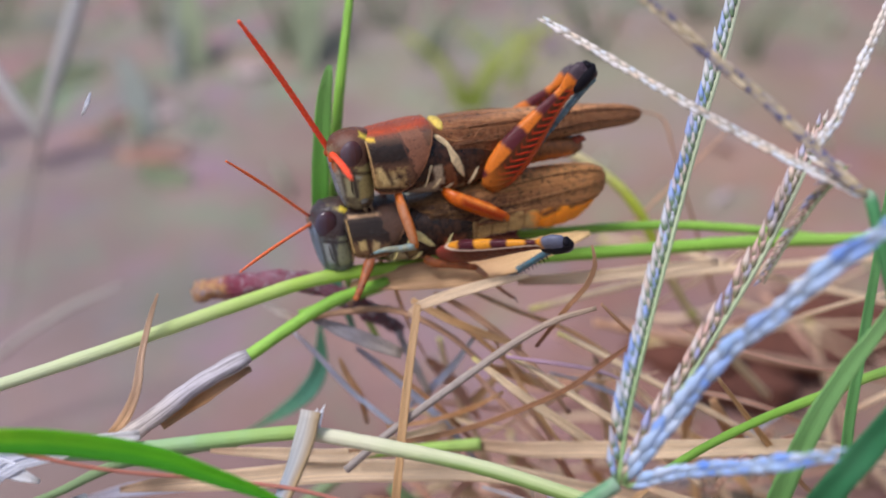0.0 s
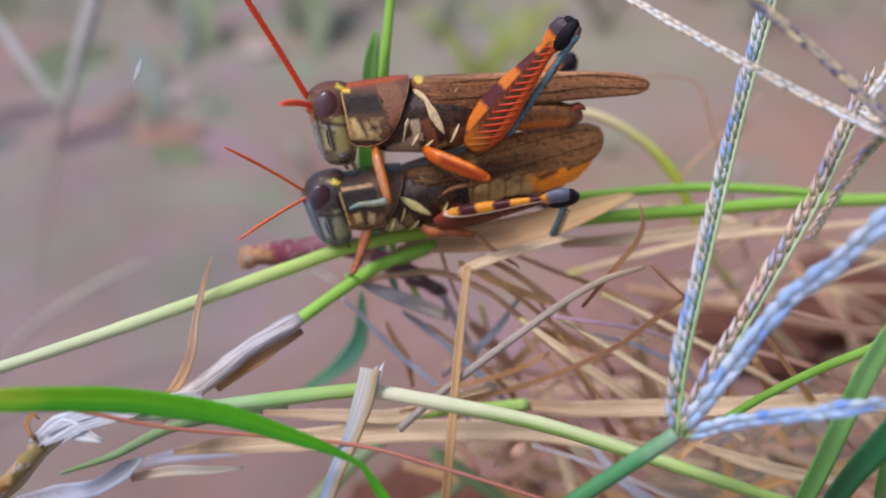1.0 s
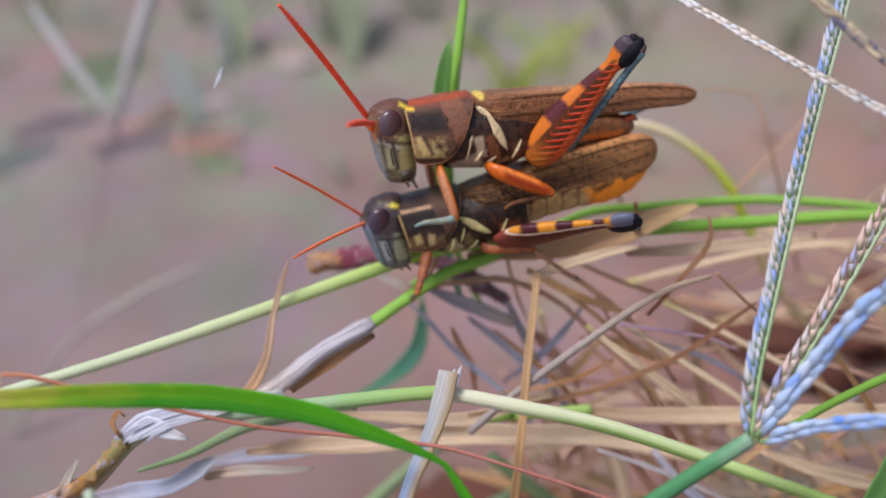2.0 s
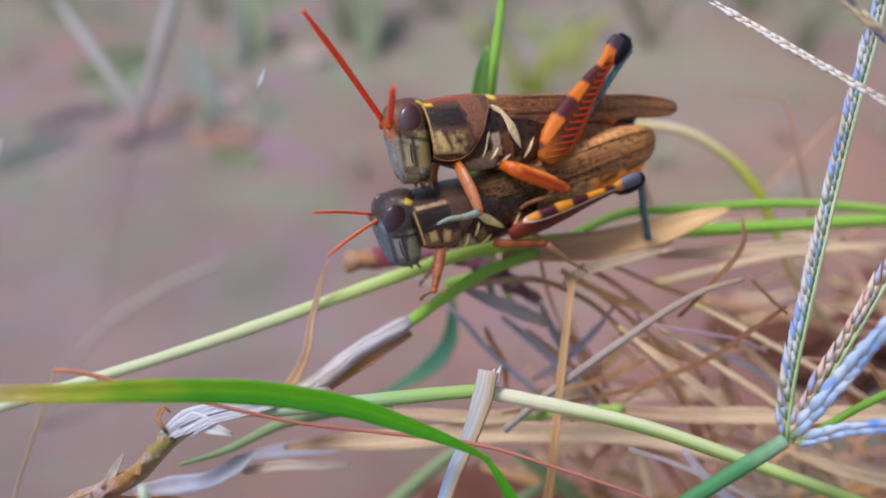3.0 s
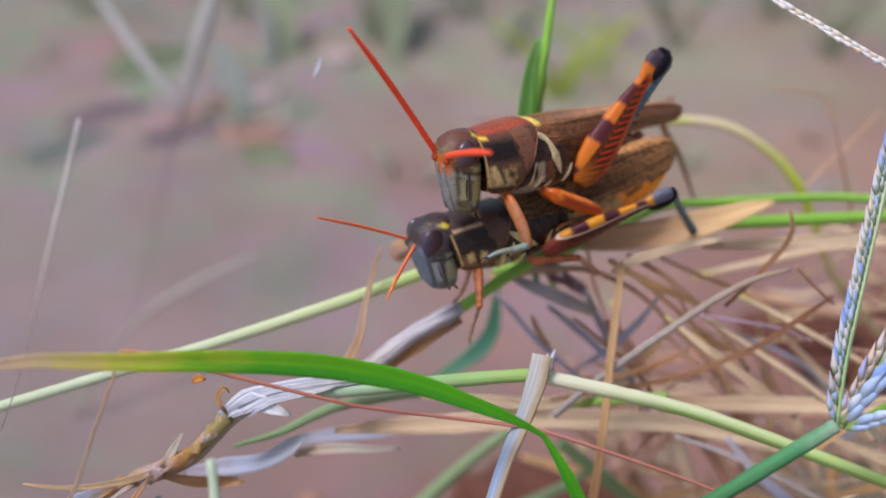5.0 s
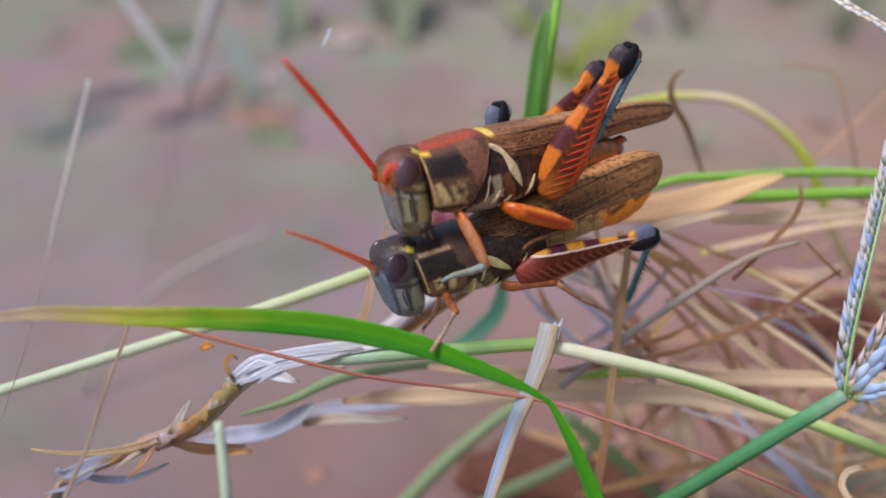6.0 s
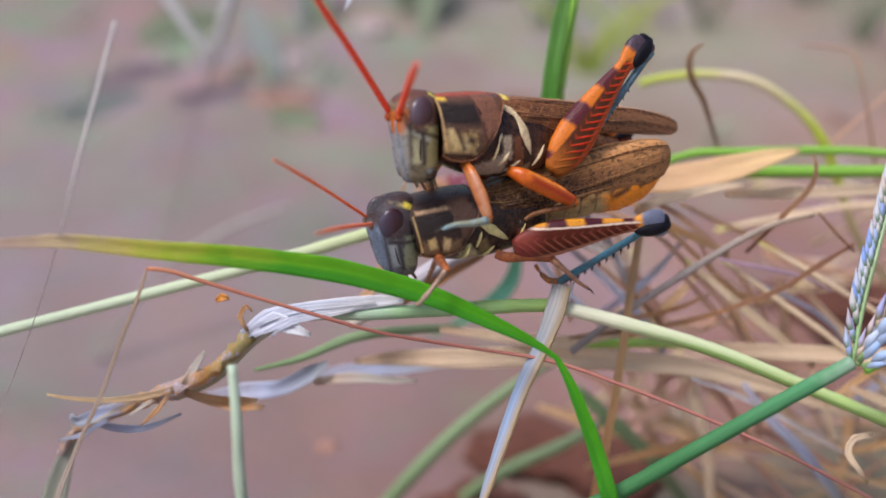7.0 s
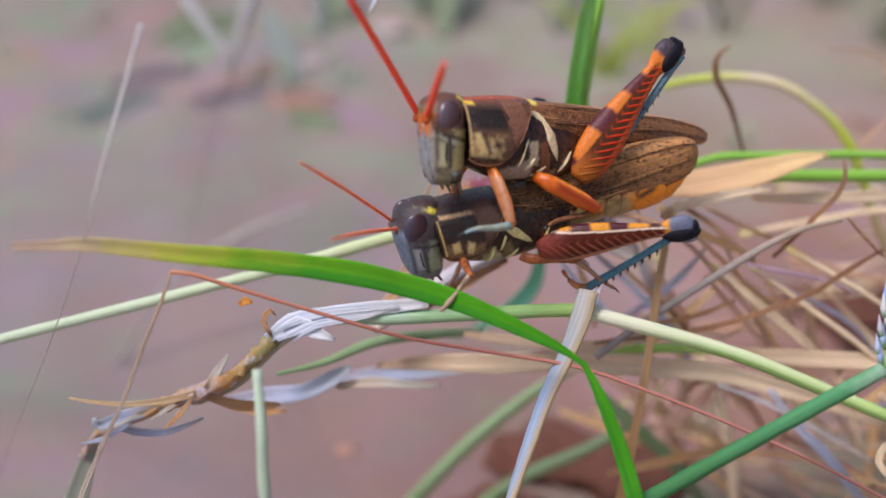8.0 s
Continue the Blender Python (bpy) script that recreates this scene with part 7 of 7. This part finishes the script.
    spec = dict(label="larger dark brown grasshopper carrying a mate, on grass stems", head_label="bluish grey head with a dark crown",
                head=[(-2.75, -9.0, 0.9, 0.95, 0.9), (-2.3, -9.15, 1.35, 1.3, 1.45), (-1.4, -9.3, 1.62, 1.6, 1.85), (0.1, -9.45, 1.75, 1.8, 2.1), (1.4, -9.6, 1.95, 2.05, 2.3), (2.4, -9.5, 1.9, 2.0, 2.15), (3.2, -9.3, 1.7, 1.8, 1.75), (3.7, -9.1, 1.1, 1.3, 1.05), (3.9, -9.0, 0.5, 0.6, 0.4)],
                brow=(-11.4, 1.6), cheek=2.02, socket_mat=skin("female_socket", (0.16, 0.13, 0.12), (0.2, 0.12, 0.08)), ridge_mat=skin("female_ridge", (0.24, 0.29, 0.36), (0.14, 0.17, 0.21), even=True, tint=(1, 1, 1)), seam_mat=skin("female_seam", (0.03, 0.03, 0.028), (0.02, 0.02, 0.02)), jaw_mat=skin("female_jaw", (0.03, 0.028, 0.026), (0.10, 0.10, 0.09)), head_mat=face, thorax=[(-7.8, 0.6, 2.1, 2.1, 2.1), (-5, 0.4, 2.6, 2.5, 2.7), (-2, 0.4, 2.8, 2.6, 2.9), (0.5, 0.4, 2.7, 2.5, 2.6), (2.6, 0.5, 2.4, 2.2, 2.0)],
                thorax_mat=thorax, pronotum=[(-8.75, -8.1, 2.25, 3.15, -0.7), (-8.0, -7.7, 2.5, 3.35, -1.0), (-6.5, -6.6, 2.75, 3.4, -1.15), (-4.9, -5.4, 2.98, 3.4, -1.0), (-3.7, -4.6, 3.05, 3.35, -0.5), (-2.8, -4.1, 3.0, 3.2, 0.2)],
                pronotum_mat=shield, rim_mat=skin("female_rim", (0.24, 0.16, 0.11), (0.14, 0.09, 0.06)), pronotum_label="dark brown saddle shield with a black side band",
                abdomen=[(1.5, 0.4, 2.4, 2.0, 2.0), (4, 0.9, 2.35, 1.8, 2.0), (7, 1.1, 2.1, 1.7, 2.0), (10, 1.2, 1.75, 1.4, 2.3), (12.0, 1.5, 1.4, 1.1, 2.2), (13.4, 1.9, 0.95, 0.8, 1.7), (14.4, 2.3, 0.35, 0.4, 0.8)],
                abdomen_mat=belly, abdomen_label="ringed olive abdomen with an orange black-spotted tip", eye=(-9.9, 1.82, 2.05), eye_mat=eye_mat("female_eye", (0.065, 0.06, 0.10), (0.05, 0.016, 0.02), -11.0, -9.1), eye_r=(1.08, 0.50, 1.28),
                wing=[(-2.9, 3.1, 1.8, 1.5), (-1.0, 3.35, 1.2, 2.5), (2.5, 3.85, 0.5, 2.4), (6.5, 4.35, 0.6, 2.15), (10, 4.55, 0.85, 1.8), (12.6, 4.5, 1.1, 1.4), (14.0, 4.3, 1.35, 0.95), (14.8, 3.9, 1.9, 0.45), (15.1, 3.3, 2.5, 0.2)],
                # First wing tone: tan, lightened to carry the light on the wing top.
                wing_mat=wing_mat("female_wing", (0.68, 0.45, 0.24), (0.36, 0.21, 0.10), (0.11, 0.05, 0.03), (0.035, 0.02, 0.02), (0.50, 0.34, 0.16), (0.014, 0.009, 0.008), (0.36, 0.21, 0.10)), vein_mat=skin("female_vein", (0.17, 0.105, 0.05), (0.08, 0.05, 0.026)), wing_label="brown speckled folded forewing",
                palps=[(-9.4, -1.7, 0.2), (-8.7, -1.9, 0.18)], palp_mat=skin("female_palp", (0.24, 0.23, 0.18), (0.14, 0.13, 0.11)), mouth=(-9.0, -1.85), plate_mat=skin("female_jaw_plate", (0.27, 0.29, 0.27), (0.16, 0.17, 0.16), even=True, tint=(1, 1, 1)), lip=(-9.85, -2.0), lip_mat=skin("female_lip", (0.19, 0.22, 0.25), (0.12, 0.13, 0.14), even=True, tint=(1, 1, 1)),
                marks=[(-4.4, -1.1, 1.5, 66, 0.4), (-3.3, -0.3, 1.4, 70, 0.2), (-2.1, 0.3, 3.2, -40, 0.38), (0.3, -0.4, 1.6, 62, 0.15), (-2.5, -1.6, 1.4, 48, 0.16)], mark_out=0.02, mark_mat=skin("pale_plate_skin_two", (0.60, 0.68, 0.36), (0.42, 0.50, 0.30), speck=(0.3, 0.3, 0.2)))
    thing, abd = grasshopper(spec)
    thigh = femur_mat("female_thigh", (0.26, 0.05, 0.035), (0.78, 0.32, 0.025), (0.07, 0.012, 0.02), (0.12, 0.020, 0.007), (0.30, 0.085, 0.045), (0.54, 0.21, 0.12), [(3.6, 0.8), (6.6, 0.75), (9.4, 0.5)], 2.1, 12.4, 1.55, 0.112, (0.72, 0.56, 0.44), (0.17, 0.19, 0.28))
    blue = skin("female_blue_shin", (0.07, 0.26, 0.38), (0.09, 0.19, 0.25), grain=1.2, tint=(1, 1, 1))
    spine = skin("female_spine", (0.03, 0.03, 0.03), (0.02, 0.02, 0.02))
    legs = [hind_leg(thing, 12.4, 1.5, (thigh, blue, skin("female_foot", (0.50, 0.24, 0.09), (0.3, 0.16, 0.08)), spine, skin("female_knee_lobe", (0.34, 0.36, 0.40), (0.2, 0.2, 0.24), even=True, tint=(1, 1, 1))), 10.3, -1, 0.76) for s in (-1, 1)]
    tan = skin("female_tan_leg", (0.34, 0.13, 0.05), (0.20, 0.08, 0.04), speck=(0.1, 0.05, 0.03), grain=1.3)
    grey = skin("female_grey_shin", (0.40, 0.27, 0.20), (0.26, 0.17, 0.14), speck=(0.05, 0.04, 0.04))
    pale_grey = skin("female_front_shin", (0.34, 0.31, 0.28), (0.20, 0.17, 0.15), speck=(0.05, 0.04, 0.04))
    small = []
    for s in (-1, 1):
        small.append(small_leg(thing, "middle_leg", [(0, 0, 0), (0.7, 0.5 * s, -0.3), (2.6, 1.0 * s, -0.5), (4.2, 1.3 * s, -0.9), (5.2, 1.2 * s, -2.0), (6.4, 1.0 * s, -3.4), (7.4, 0.9 * s, -4.3)], [0.4, 0.42, 0.36, 0.3, 0.22, 0.18, 0.14], (tan, grey, spine), 3))
        if s < 0:
            small.append(jointed_leg(thing, "front_leg", (tan, pale_grey)))
            continue
        small.append(small_leg(thing, "front_leg", [(0, 0, 0), (0.5, 0.5 * s, -0.6), (0.9, 1.0 * s, -1.3), (1.1, 1.3 * s, -1.8), (0.4, 1.3 * s, -3.0), (-0.4, 1.1 * s, -4.1), (-1.2, 1.0 * s, -4.7)], [0.4, 0.42, 0.38, 0.32, 0.22, 0.19, 0.14], (tan, grey, spine), 3))
    horns = [part("antenna", beads(13.0, 0.15, 24), ORANGE_HORN, thing, "slender orange red antenna") for s in (1, -1)]
    return thing, legs, horns, small


MALE, MALE_LEGS, MALE_HORNS = male()
FEMALE, FEMALE_LEGS, FEMALE_HORNS, FEMALE_SMALL = female()


def body_rows(rows):
    return [(t, pose(x * MM, y * MM, z * MM, rx, ry, rz)) for t, x, y, z, rx, ry, rz in rows]


def aim_rows(base, rows, roll=None):
    """Poses along the given ways; roll turns the upper side outwards by the time."""
    return [(t, aim(base, d, (0, -roll(t), 1) if roll else (0, 0, 1))) for t, *d in rows]


def shin_rows(thigh, shins, length, roll=None):
    """The shin's poses in its thigh's space: the knee sits at the thigh's end."""
    out = []
    for (t, *a), (_, *b) in zip(thigh, shins):
        m = aim((0, 0, 0), a, (0, -roll(t), 1) if roll else (0, 0, 1)).to_3x3().inverted()
        out.append((t, aim((length, 0, 0.1), m @ Vector(b), (0, 0.15, 1) if abs((m @ Vector(b)).normalized().z) < 0.9 else (1, 0, 0))))
    return out


def motions():
    male_rows = [
        (0.0, 7.10, 15.06, 16.51, 6.2, -1.8, 34.3),
        (0.5, 4.82, 14.49, 17.34, 8.1, -1.7, 21.9),
        (1.0, 2.91, 10.73, 17.36, -3.8, -1.2, 19.1),
        (1.5, 2.76, 10.31, 17.23, -0.0, -1.0, 22.3),
        (2.8, 0.02, 6.32, 17.64, -6.0, -2.2, 37.3),
        (3.0, -0.29, 6.55, 17.54, -13.8, 3.0, 40.2),
        (3.5, 0.08, 8.83, 17.14, -12.4, 5.6, 45.4),
        (4.0, -1.00, 8.50, 16.66, -7.2, 3.5, 46.4),
        (4.5, -1.22, 8.38, 16.17, -2.1, 1.4, 46.8),
        (4.7, -1.28, 7.04, 15.99, -1.3, 1.9, 49.0),
        (5.8, -2.63, -2.05, 13.24, 0.1, -7.2, 60.9),
        (6.0, -3.20, -4.63, 13.64, -4.8, -3.8, 47.6),
        (6.5, -3.20, -7.38, 13.70, -12.3, 6.9, 47.9),
        (7.0, -3.43, -6.37, 13.00, -12.1, 7.6, 49.1),
        (8.0, -3.60, -5.30, 12.59, -10.4, 8.6, 47.6),
    ]
    female_rows = [
        (0.0, 5.73, 14.56, 10.02, 1.7, -4.6, 24.2),
        (0.5, 3.82, 14.37, 9.95, 1.4, -7.7, 19.4),
        (1.0, 2.14, 11.04, 10.28, 1.6, -7.6, 21.6),
        (1.5, 1.99, 9.99, 9.96, 0.0, -9.0, 22.3),
        (2.8, -0.18, 5.96, 11.02, 3.8, -13.4, 29.6),
        (3.0, -0.52, 5.66, 11.41, 0.6, -10.0, 33.6),
        (3.5, 0.13, 6.93, 10.75, -11.2, -8.4, 36.4),
        (4.0, -0.98, 6.99, 10.00, -9.8, -10.6, 34.6),
        (4.5, -1.26, 7.26, 9.24, -8.5, -12.8, 32.4),
        (4.7, -1.63, 6.60, 9.26, 0.0, -10.9, 35.6),
        (5.8, -2.75, -2.30, 6.94, -1.0, -18.1, 40.1),
        (6.0, -2.90, -4.65, 7.05, 0.6, -13.0, 38.0),
        (6.5, -3.48, -7.89, 8.00, 1.7, -8.0, 38.0),
        (7.0, -3.60, -7.07, 6.70, -1.0, -8.2, 36.7),
        (8.0, -4.01, -5.61, 6.50, 1.8, -10.3, 34.5),
    ]
    male_antenna_far = [
        (0.0, -0.522, -0.212, 0.826), (0.5, -0.393, -0.373, 0.841), (1.0, -0.365, -0.557, 0.746), (1.5, -0.444, -0.518, 0.731), (2.8, -0.584, -0.415, 0.698), (3.0, -0.643, -0.548, 0.536), (3.5, -0.695, -0.239, 0.678), (4.0, -0.722, -0.180, 0.668), (4.5, -0.666, -0.115, 0.737), (4.7, -0.673, -0.129, 0.728), (5.8, -0.638, -0.012, 0.770), (6.0, -0.623, -0.373, 0.688), (6.5, -0.704, -0.546, 0.455), (7.0, -0.738, -0.416, 0.532), (8.0, -0.730, -0.354, 0.584)]
    male_antenna_near = [
        (0.0, -0.148, -0.965, 0.218), (0.5, -0.123, -0.939, 0.320), (1.0, -0.106, -0.985, 0.139), (1.5, -0.192, -0.964, 0.183), (2.8, -0.333, -0.922, 0.195), (3.0, -0.367, -0.922, 0.124), (3.5, -0.417, -0.899, 0.130), (4.5, -0.367, -0.906, 0.210), (4.7, -0.426, -0.879, 0.215), (5.8, -0.436, -0.854, 0.284), (6.0, -0.412, -0.877, 0.248), (6.5, -0.436, -0.883, 0.175), (7.0, -0.457, -0.875, 0.160), (8.0, -0.451, -0.871, 0.195)]
    female_antenna_far = [
        (0.0, -0.483, -0.627, 0.612), (0.5, -0.428, -0.663, 0.615), (1.0, -0.407, -0.716, 0.568), (1.5, -0.444, -0.664, 0.601), (2.8, -0.494, -0.605, 0.624), (3.0, -0.511, -0.774, 0.373), (3.5, -0.631, -0.775, -0.033), (4.0, -0.690, -0.665, 0.285), (4.5, -0.688, -0.636, 0.350), (4.7, -0.732, -0.529, 0.430), (5.8, -0.635, -0.474, 0.609), (6.0, -0.571, -0.577, 0.585), (6.5, -0.630, -0.513, 0.582), (7.0, -0.611, -0.526, 0.591), (8.0, -0.577, -0.505, 0.642)]
    female_antenna_near = [
        (0.0, -0.467, -0.883, 0.042), (0.5, -0.398, -0.903, 0.160), (1.0, -0.399, -0.912, 0.094), (1.5, -0.458, -0.884, 0.097), (2.8, -0.458, -0.840, 0.291), (3.0, -0.505, -0.846, 0.170), (3.5, -0.382, -0.881, -0.279), (4.0, -0.530, -0.836, -0.140), (4.5, -0.525, -0.848, -0.072), (4.7, -0.501, -0.864, 0.043), (5.8, -0.491, -0.853, 0.174), (6.0, -0.445, -0.706, 0.551), (6.5, -0.587, -0.760, 0.281), (7.0, -0.508, -0.815, 0.279), (8.0, -0.529, -0.784, 0.326)]
    female_hind = [
        (0.0, 0.755, -0.619, 0.216), (0.5, 0.824, -0.535, 0.186), (1.0, 0.876, -0.438, 0.200), (1.5, 0.831, -0.529, 0.171), (2.8, 0.989, -0.131, 0.069), (3.0, 0.977, -0.081, 0.196), (3.5, 0.961, -0.127, 0.246), (4.5, 0.959, -0.239, 0.151), (4.7, 0.959, -0.164, 0.229), (5.8, 0.892, -0.415, 0.178), (6.0, 0.998, -0.059, -0.011), (6.5, 0.983, -0.180, -0.025), (7.0, 0.976, -0.214, 0.049), (8.0, 0.930, -0.360, 0.079)]
    female_tibia = [
        (0.0, -0.281, 0.792, -0.542), (0.5, -0.251, 0.776, -0.579), (1.0, -0.054, 0.759, -0.649), (1.5, 0.066, 0.819, -0.570), (2.8, 0.227, 0.570, -0.789), (3.0, 0.278, 0.461, -0.843), (3.5, 0.237, 0.590, -0.772), (4.5, 0.307, 0.703, -0.642), (4.7, 0.369, 0.546, -0.752), (5.8, 0.413, 0.667, -0.620), (6.0, -0.001, 0.568, -0.823), (6.5, -0.648, 0.296, -0.702), (7.0, -0.680, 0.494, -0.542), (8.0, -0.690, 0.474, -0.548)]
    male_hind = [
        (0.0, 0.623, -0.066, 0.779), (0.5, 0.635, 0.078, 0.768), (1.0, 0.588, -0.218, 0.779), (1.5, 0.483, -0.378, 0.790), (2.8, 0.636, 0.024, 0.771), (3.0, 0.626, 0.010, 0.780), (3.5, 0.582, -0.100, 0.807), (4.0, 0.505, -0.158, 0.850), (4.5, 0.508, -0.188, 0.841), (4.7, 0.540, -0.151, 0.828), (5.8, 0.460, -0.219, 0.860), (6.0, 0.465, -0.241, 0.852), (6.5, 0.531, -0.131, 0.837), (7.0, 0.552, -0.121, 0.825), (8.0, 0.491, -0.165, 0.855)]
    walk(MALE, body_rows(male_rows))
    walk(FEMALE, body_rows(female_rows))
    walk(MALE_HORNS[0], aim_rows((-11.3, 0.7, 1.6), male_antenna_far))
    walk(MALE_HORNS[1], aim_rows((-11.3, -0.7, 1.6), male_antenna_near))
    walk(FEMALE_HORNS[0], aim_rows((-11.2, 0.7, 2.1), female_antenna_far))
    walk(FEMALE_HORNS[1], aim_rows((-11.2, -0.7, 2.0), female_antenna_near))
    rolling = lambda t: 1.0 - 0.10 * min(max(t - 1.0, 0), 2) - 0.65 * min(max(t - 4.8, 0), 1.2)
    walk(FEMALE_LEGS[0][0], aim_rows((-0.6, -2.9, -1.4), female_hind, rolling))
    walk(FEMALE_LEGS[0][1], shin_rows(female_hind, female_tibia, 12.2, rolling))
    walk(MALE_LEGS[0][0], aim_rows((1.9, -2.6, -2.3), male_hind))
    # limbs that keep their pose on the body
    MALE_LEGS[0][1].matrix_basis = aim((13.0, -0.1, -1.05), (-0.985, 0.15, -0.05))
    lowered = [(0.0, 0.79, 0.0, 0.61), (0.5, 0.82, 0.2, 0.53), (1.0, 0.79, 0.42, 0.447), (2.0, 0.95, 0.05, 0.30), (4.7, 0.95, 0.03, 0.30), (5.8, 0.77, 0.0, 0.64), (6.0, 0.76, 0.0, 0.65), (6.5, 0.92, 0.03, 0.36), (7.0, 0.95, 0.03, 0.30), (8.0, 0.95, 0.03, 0.30)]
    walk(MALE_LEGS[1][0], aim_rows((1.9, 2.6, -2.3), lowered))
    MALE_LEGS[1][1].matrix_basis = aim((13.0, -0.1, -0.85), (-0.985, -0.15, -0.02))
    kick = [(0.0, 0.975, 0.10, -0.19), (0.5, 0.96, 0.2, -0.21), (1.0, 0.99, 0.003, -0.14), (1.5, 0.98, 0.0, -0.06), (2.8, 0.96, 0.1, 0.17), (4.7, 0.96, 0.1, 0.18), (5.3, 0.72, 0.22, 0.64), (5.8, 0.36, 0.22, 0.90), (6.1, 0.34, 0.22, 0.91), (6.5, 0.48, 0.62, 0.62), (8.0, 0.48, 0.62, 0.62)]
    walk(FEMALE_LEGS[1][0], [(t, aim((-0.6, 2.9, -1.4), d, (-1, 0, 0.3))) for t, *d in kick])
    # the pale stem dips as the pair moves over
    end = PALE_STEM.location.copy()
    walk(PALE_STEM, [(t, pose(end.x, end.y, end.z, 0, a, 0)) for t, a in ((0.0, 0.45), (1.5, 0.3), (3.0, -0.5), (4.7, -0.5), (5.8, -2.0), (6.0, -2.1), (6.5, -1.4), (8.0, -1.1))])
    FEMALE_LEGS[1][1].matrix_basis = aim((12.2, 0, -0.5), (-0.99, 0.05, -0.06))
    # the front blade lifts a little as the pair shifts
    tip = FRONT_BLADE.location.copy()
    walk(FRONT_BLADE, [(t, pose(tip.x, tip.y, tip.z - drop * MM, 0, turn, 0)) for t, drop, turn in ((0.0, 2.5, -2.4), (1.5, 2.5, -2.4), (3.0, 2.45, -2.8), (4.0, 2.25, -3.0), (4.7, 1.9, -2.6), (6.0, 1.0, -1.4), (6.5, 0.0, 0.0), (8.0, 0.0, 0.0))])
    # the red stem and the leaf bent from its tip sink a little at the same time
    for ob, lean in ((RED_STEM, 0.75), (DRY_LEAF, 0.0)):
        p = ob.location.copy()
        walk(ob, [(t, pose(p.x, p.y, p.z + up * MM, 0, lean * up, 0)) for t, up in ((0.0, 1.0), (3.0, 1.0), (4.7, 0.8), (6.0, 0.4), (6.5, 0.2), (8.0, 0.2))])
    for k, base in ((0, (-1.8, -2.2, -1.9)), (2, (-1.8, 2.2, -1.9)), (3, (-6.0, 1.9, -1.3))):
        FEMALE_SMALL[k].location = Vector(base) * MM
    # the near front leg hangs to the stems first, then steps onto the blade
    thigh, shin = FEMALE_SMALL[1]
    steps = [(0.0, (-0.45, -0.50, -0.74), (-0.15, 0.86, -0.48)), (4.6, (-0.45, -0.50, -0.74), (-0.15, 0.86, -0.48)), (5.3, (-0.3, -0.85, -0.2), (-0.6, -0.2, -0.75)), (5.9, (-0.15, -0.98, 0.10), (-0.77, -0.34, -0.52)), (8.0, (-0.15, -0.98, 0.14), (-0.77, -0.34, -0.51))]
    walk(thigh, [(t, swing((-6.6, -2.2, -1.4), a)) for t, a, c in steps])
    walk(shin, [(t, swing((3.5, 0, 0), swing((0, 0, 0), a).to_3x3().inverted() @ Vector(c))) for t, a, c in steps])


motions()
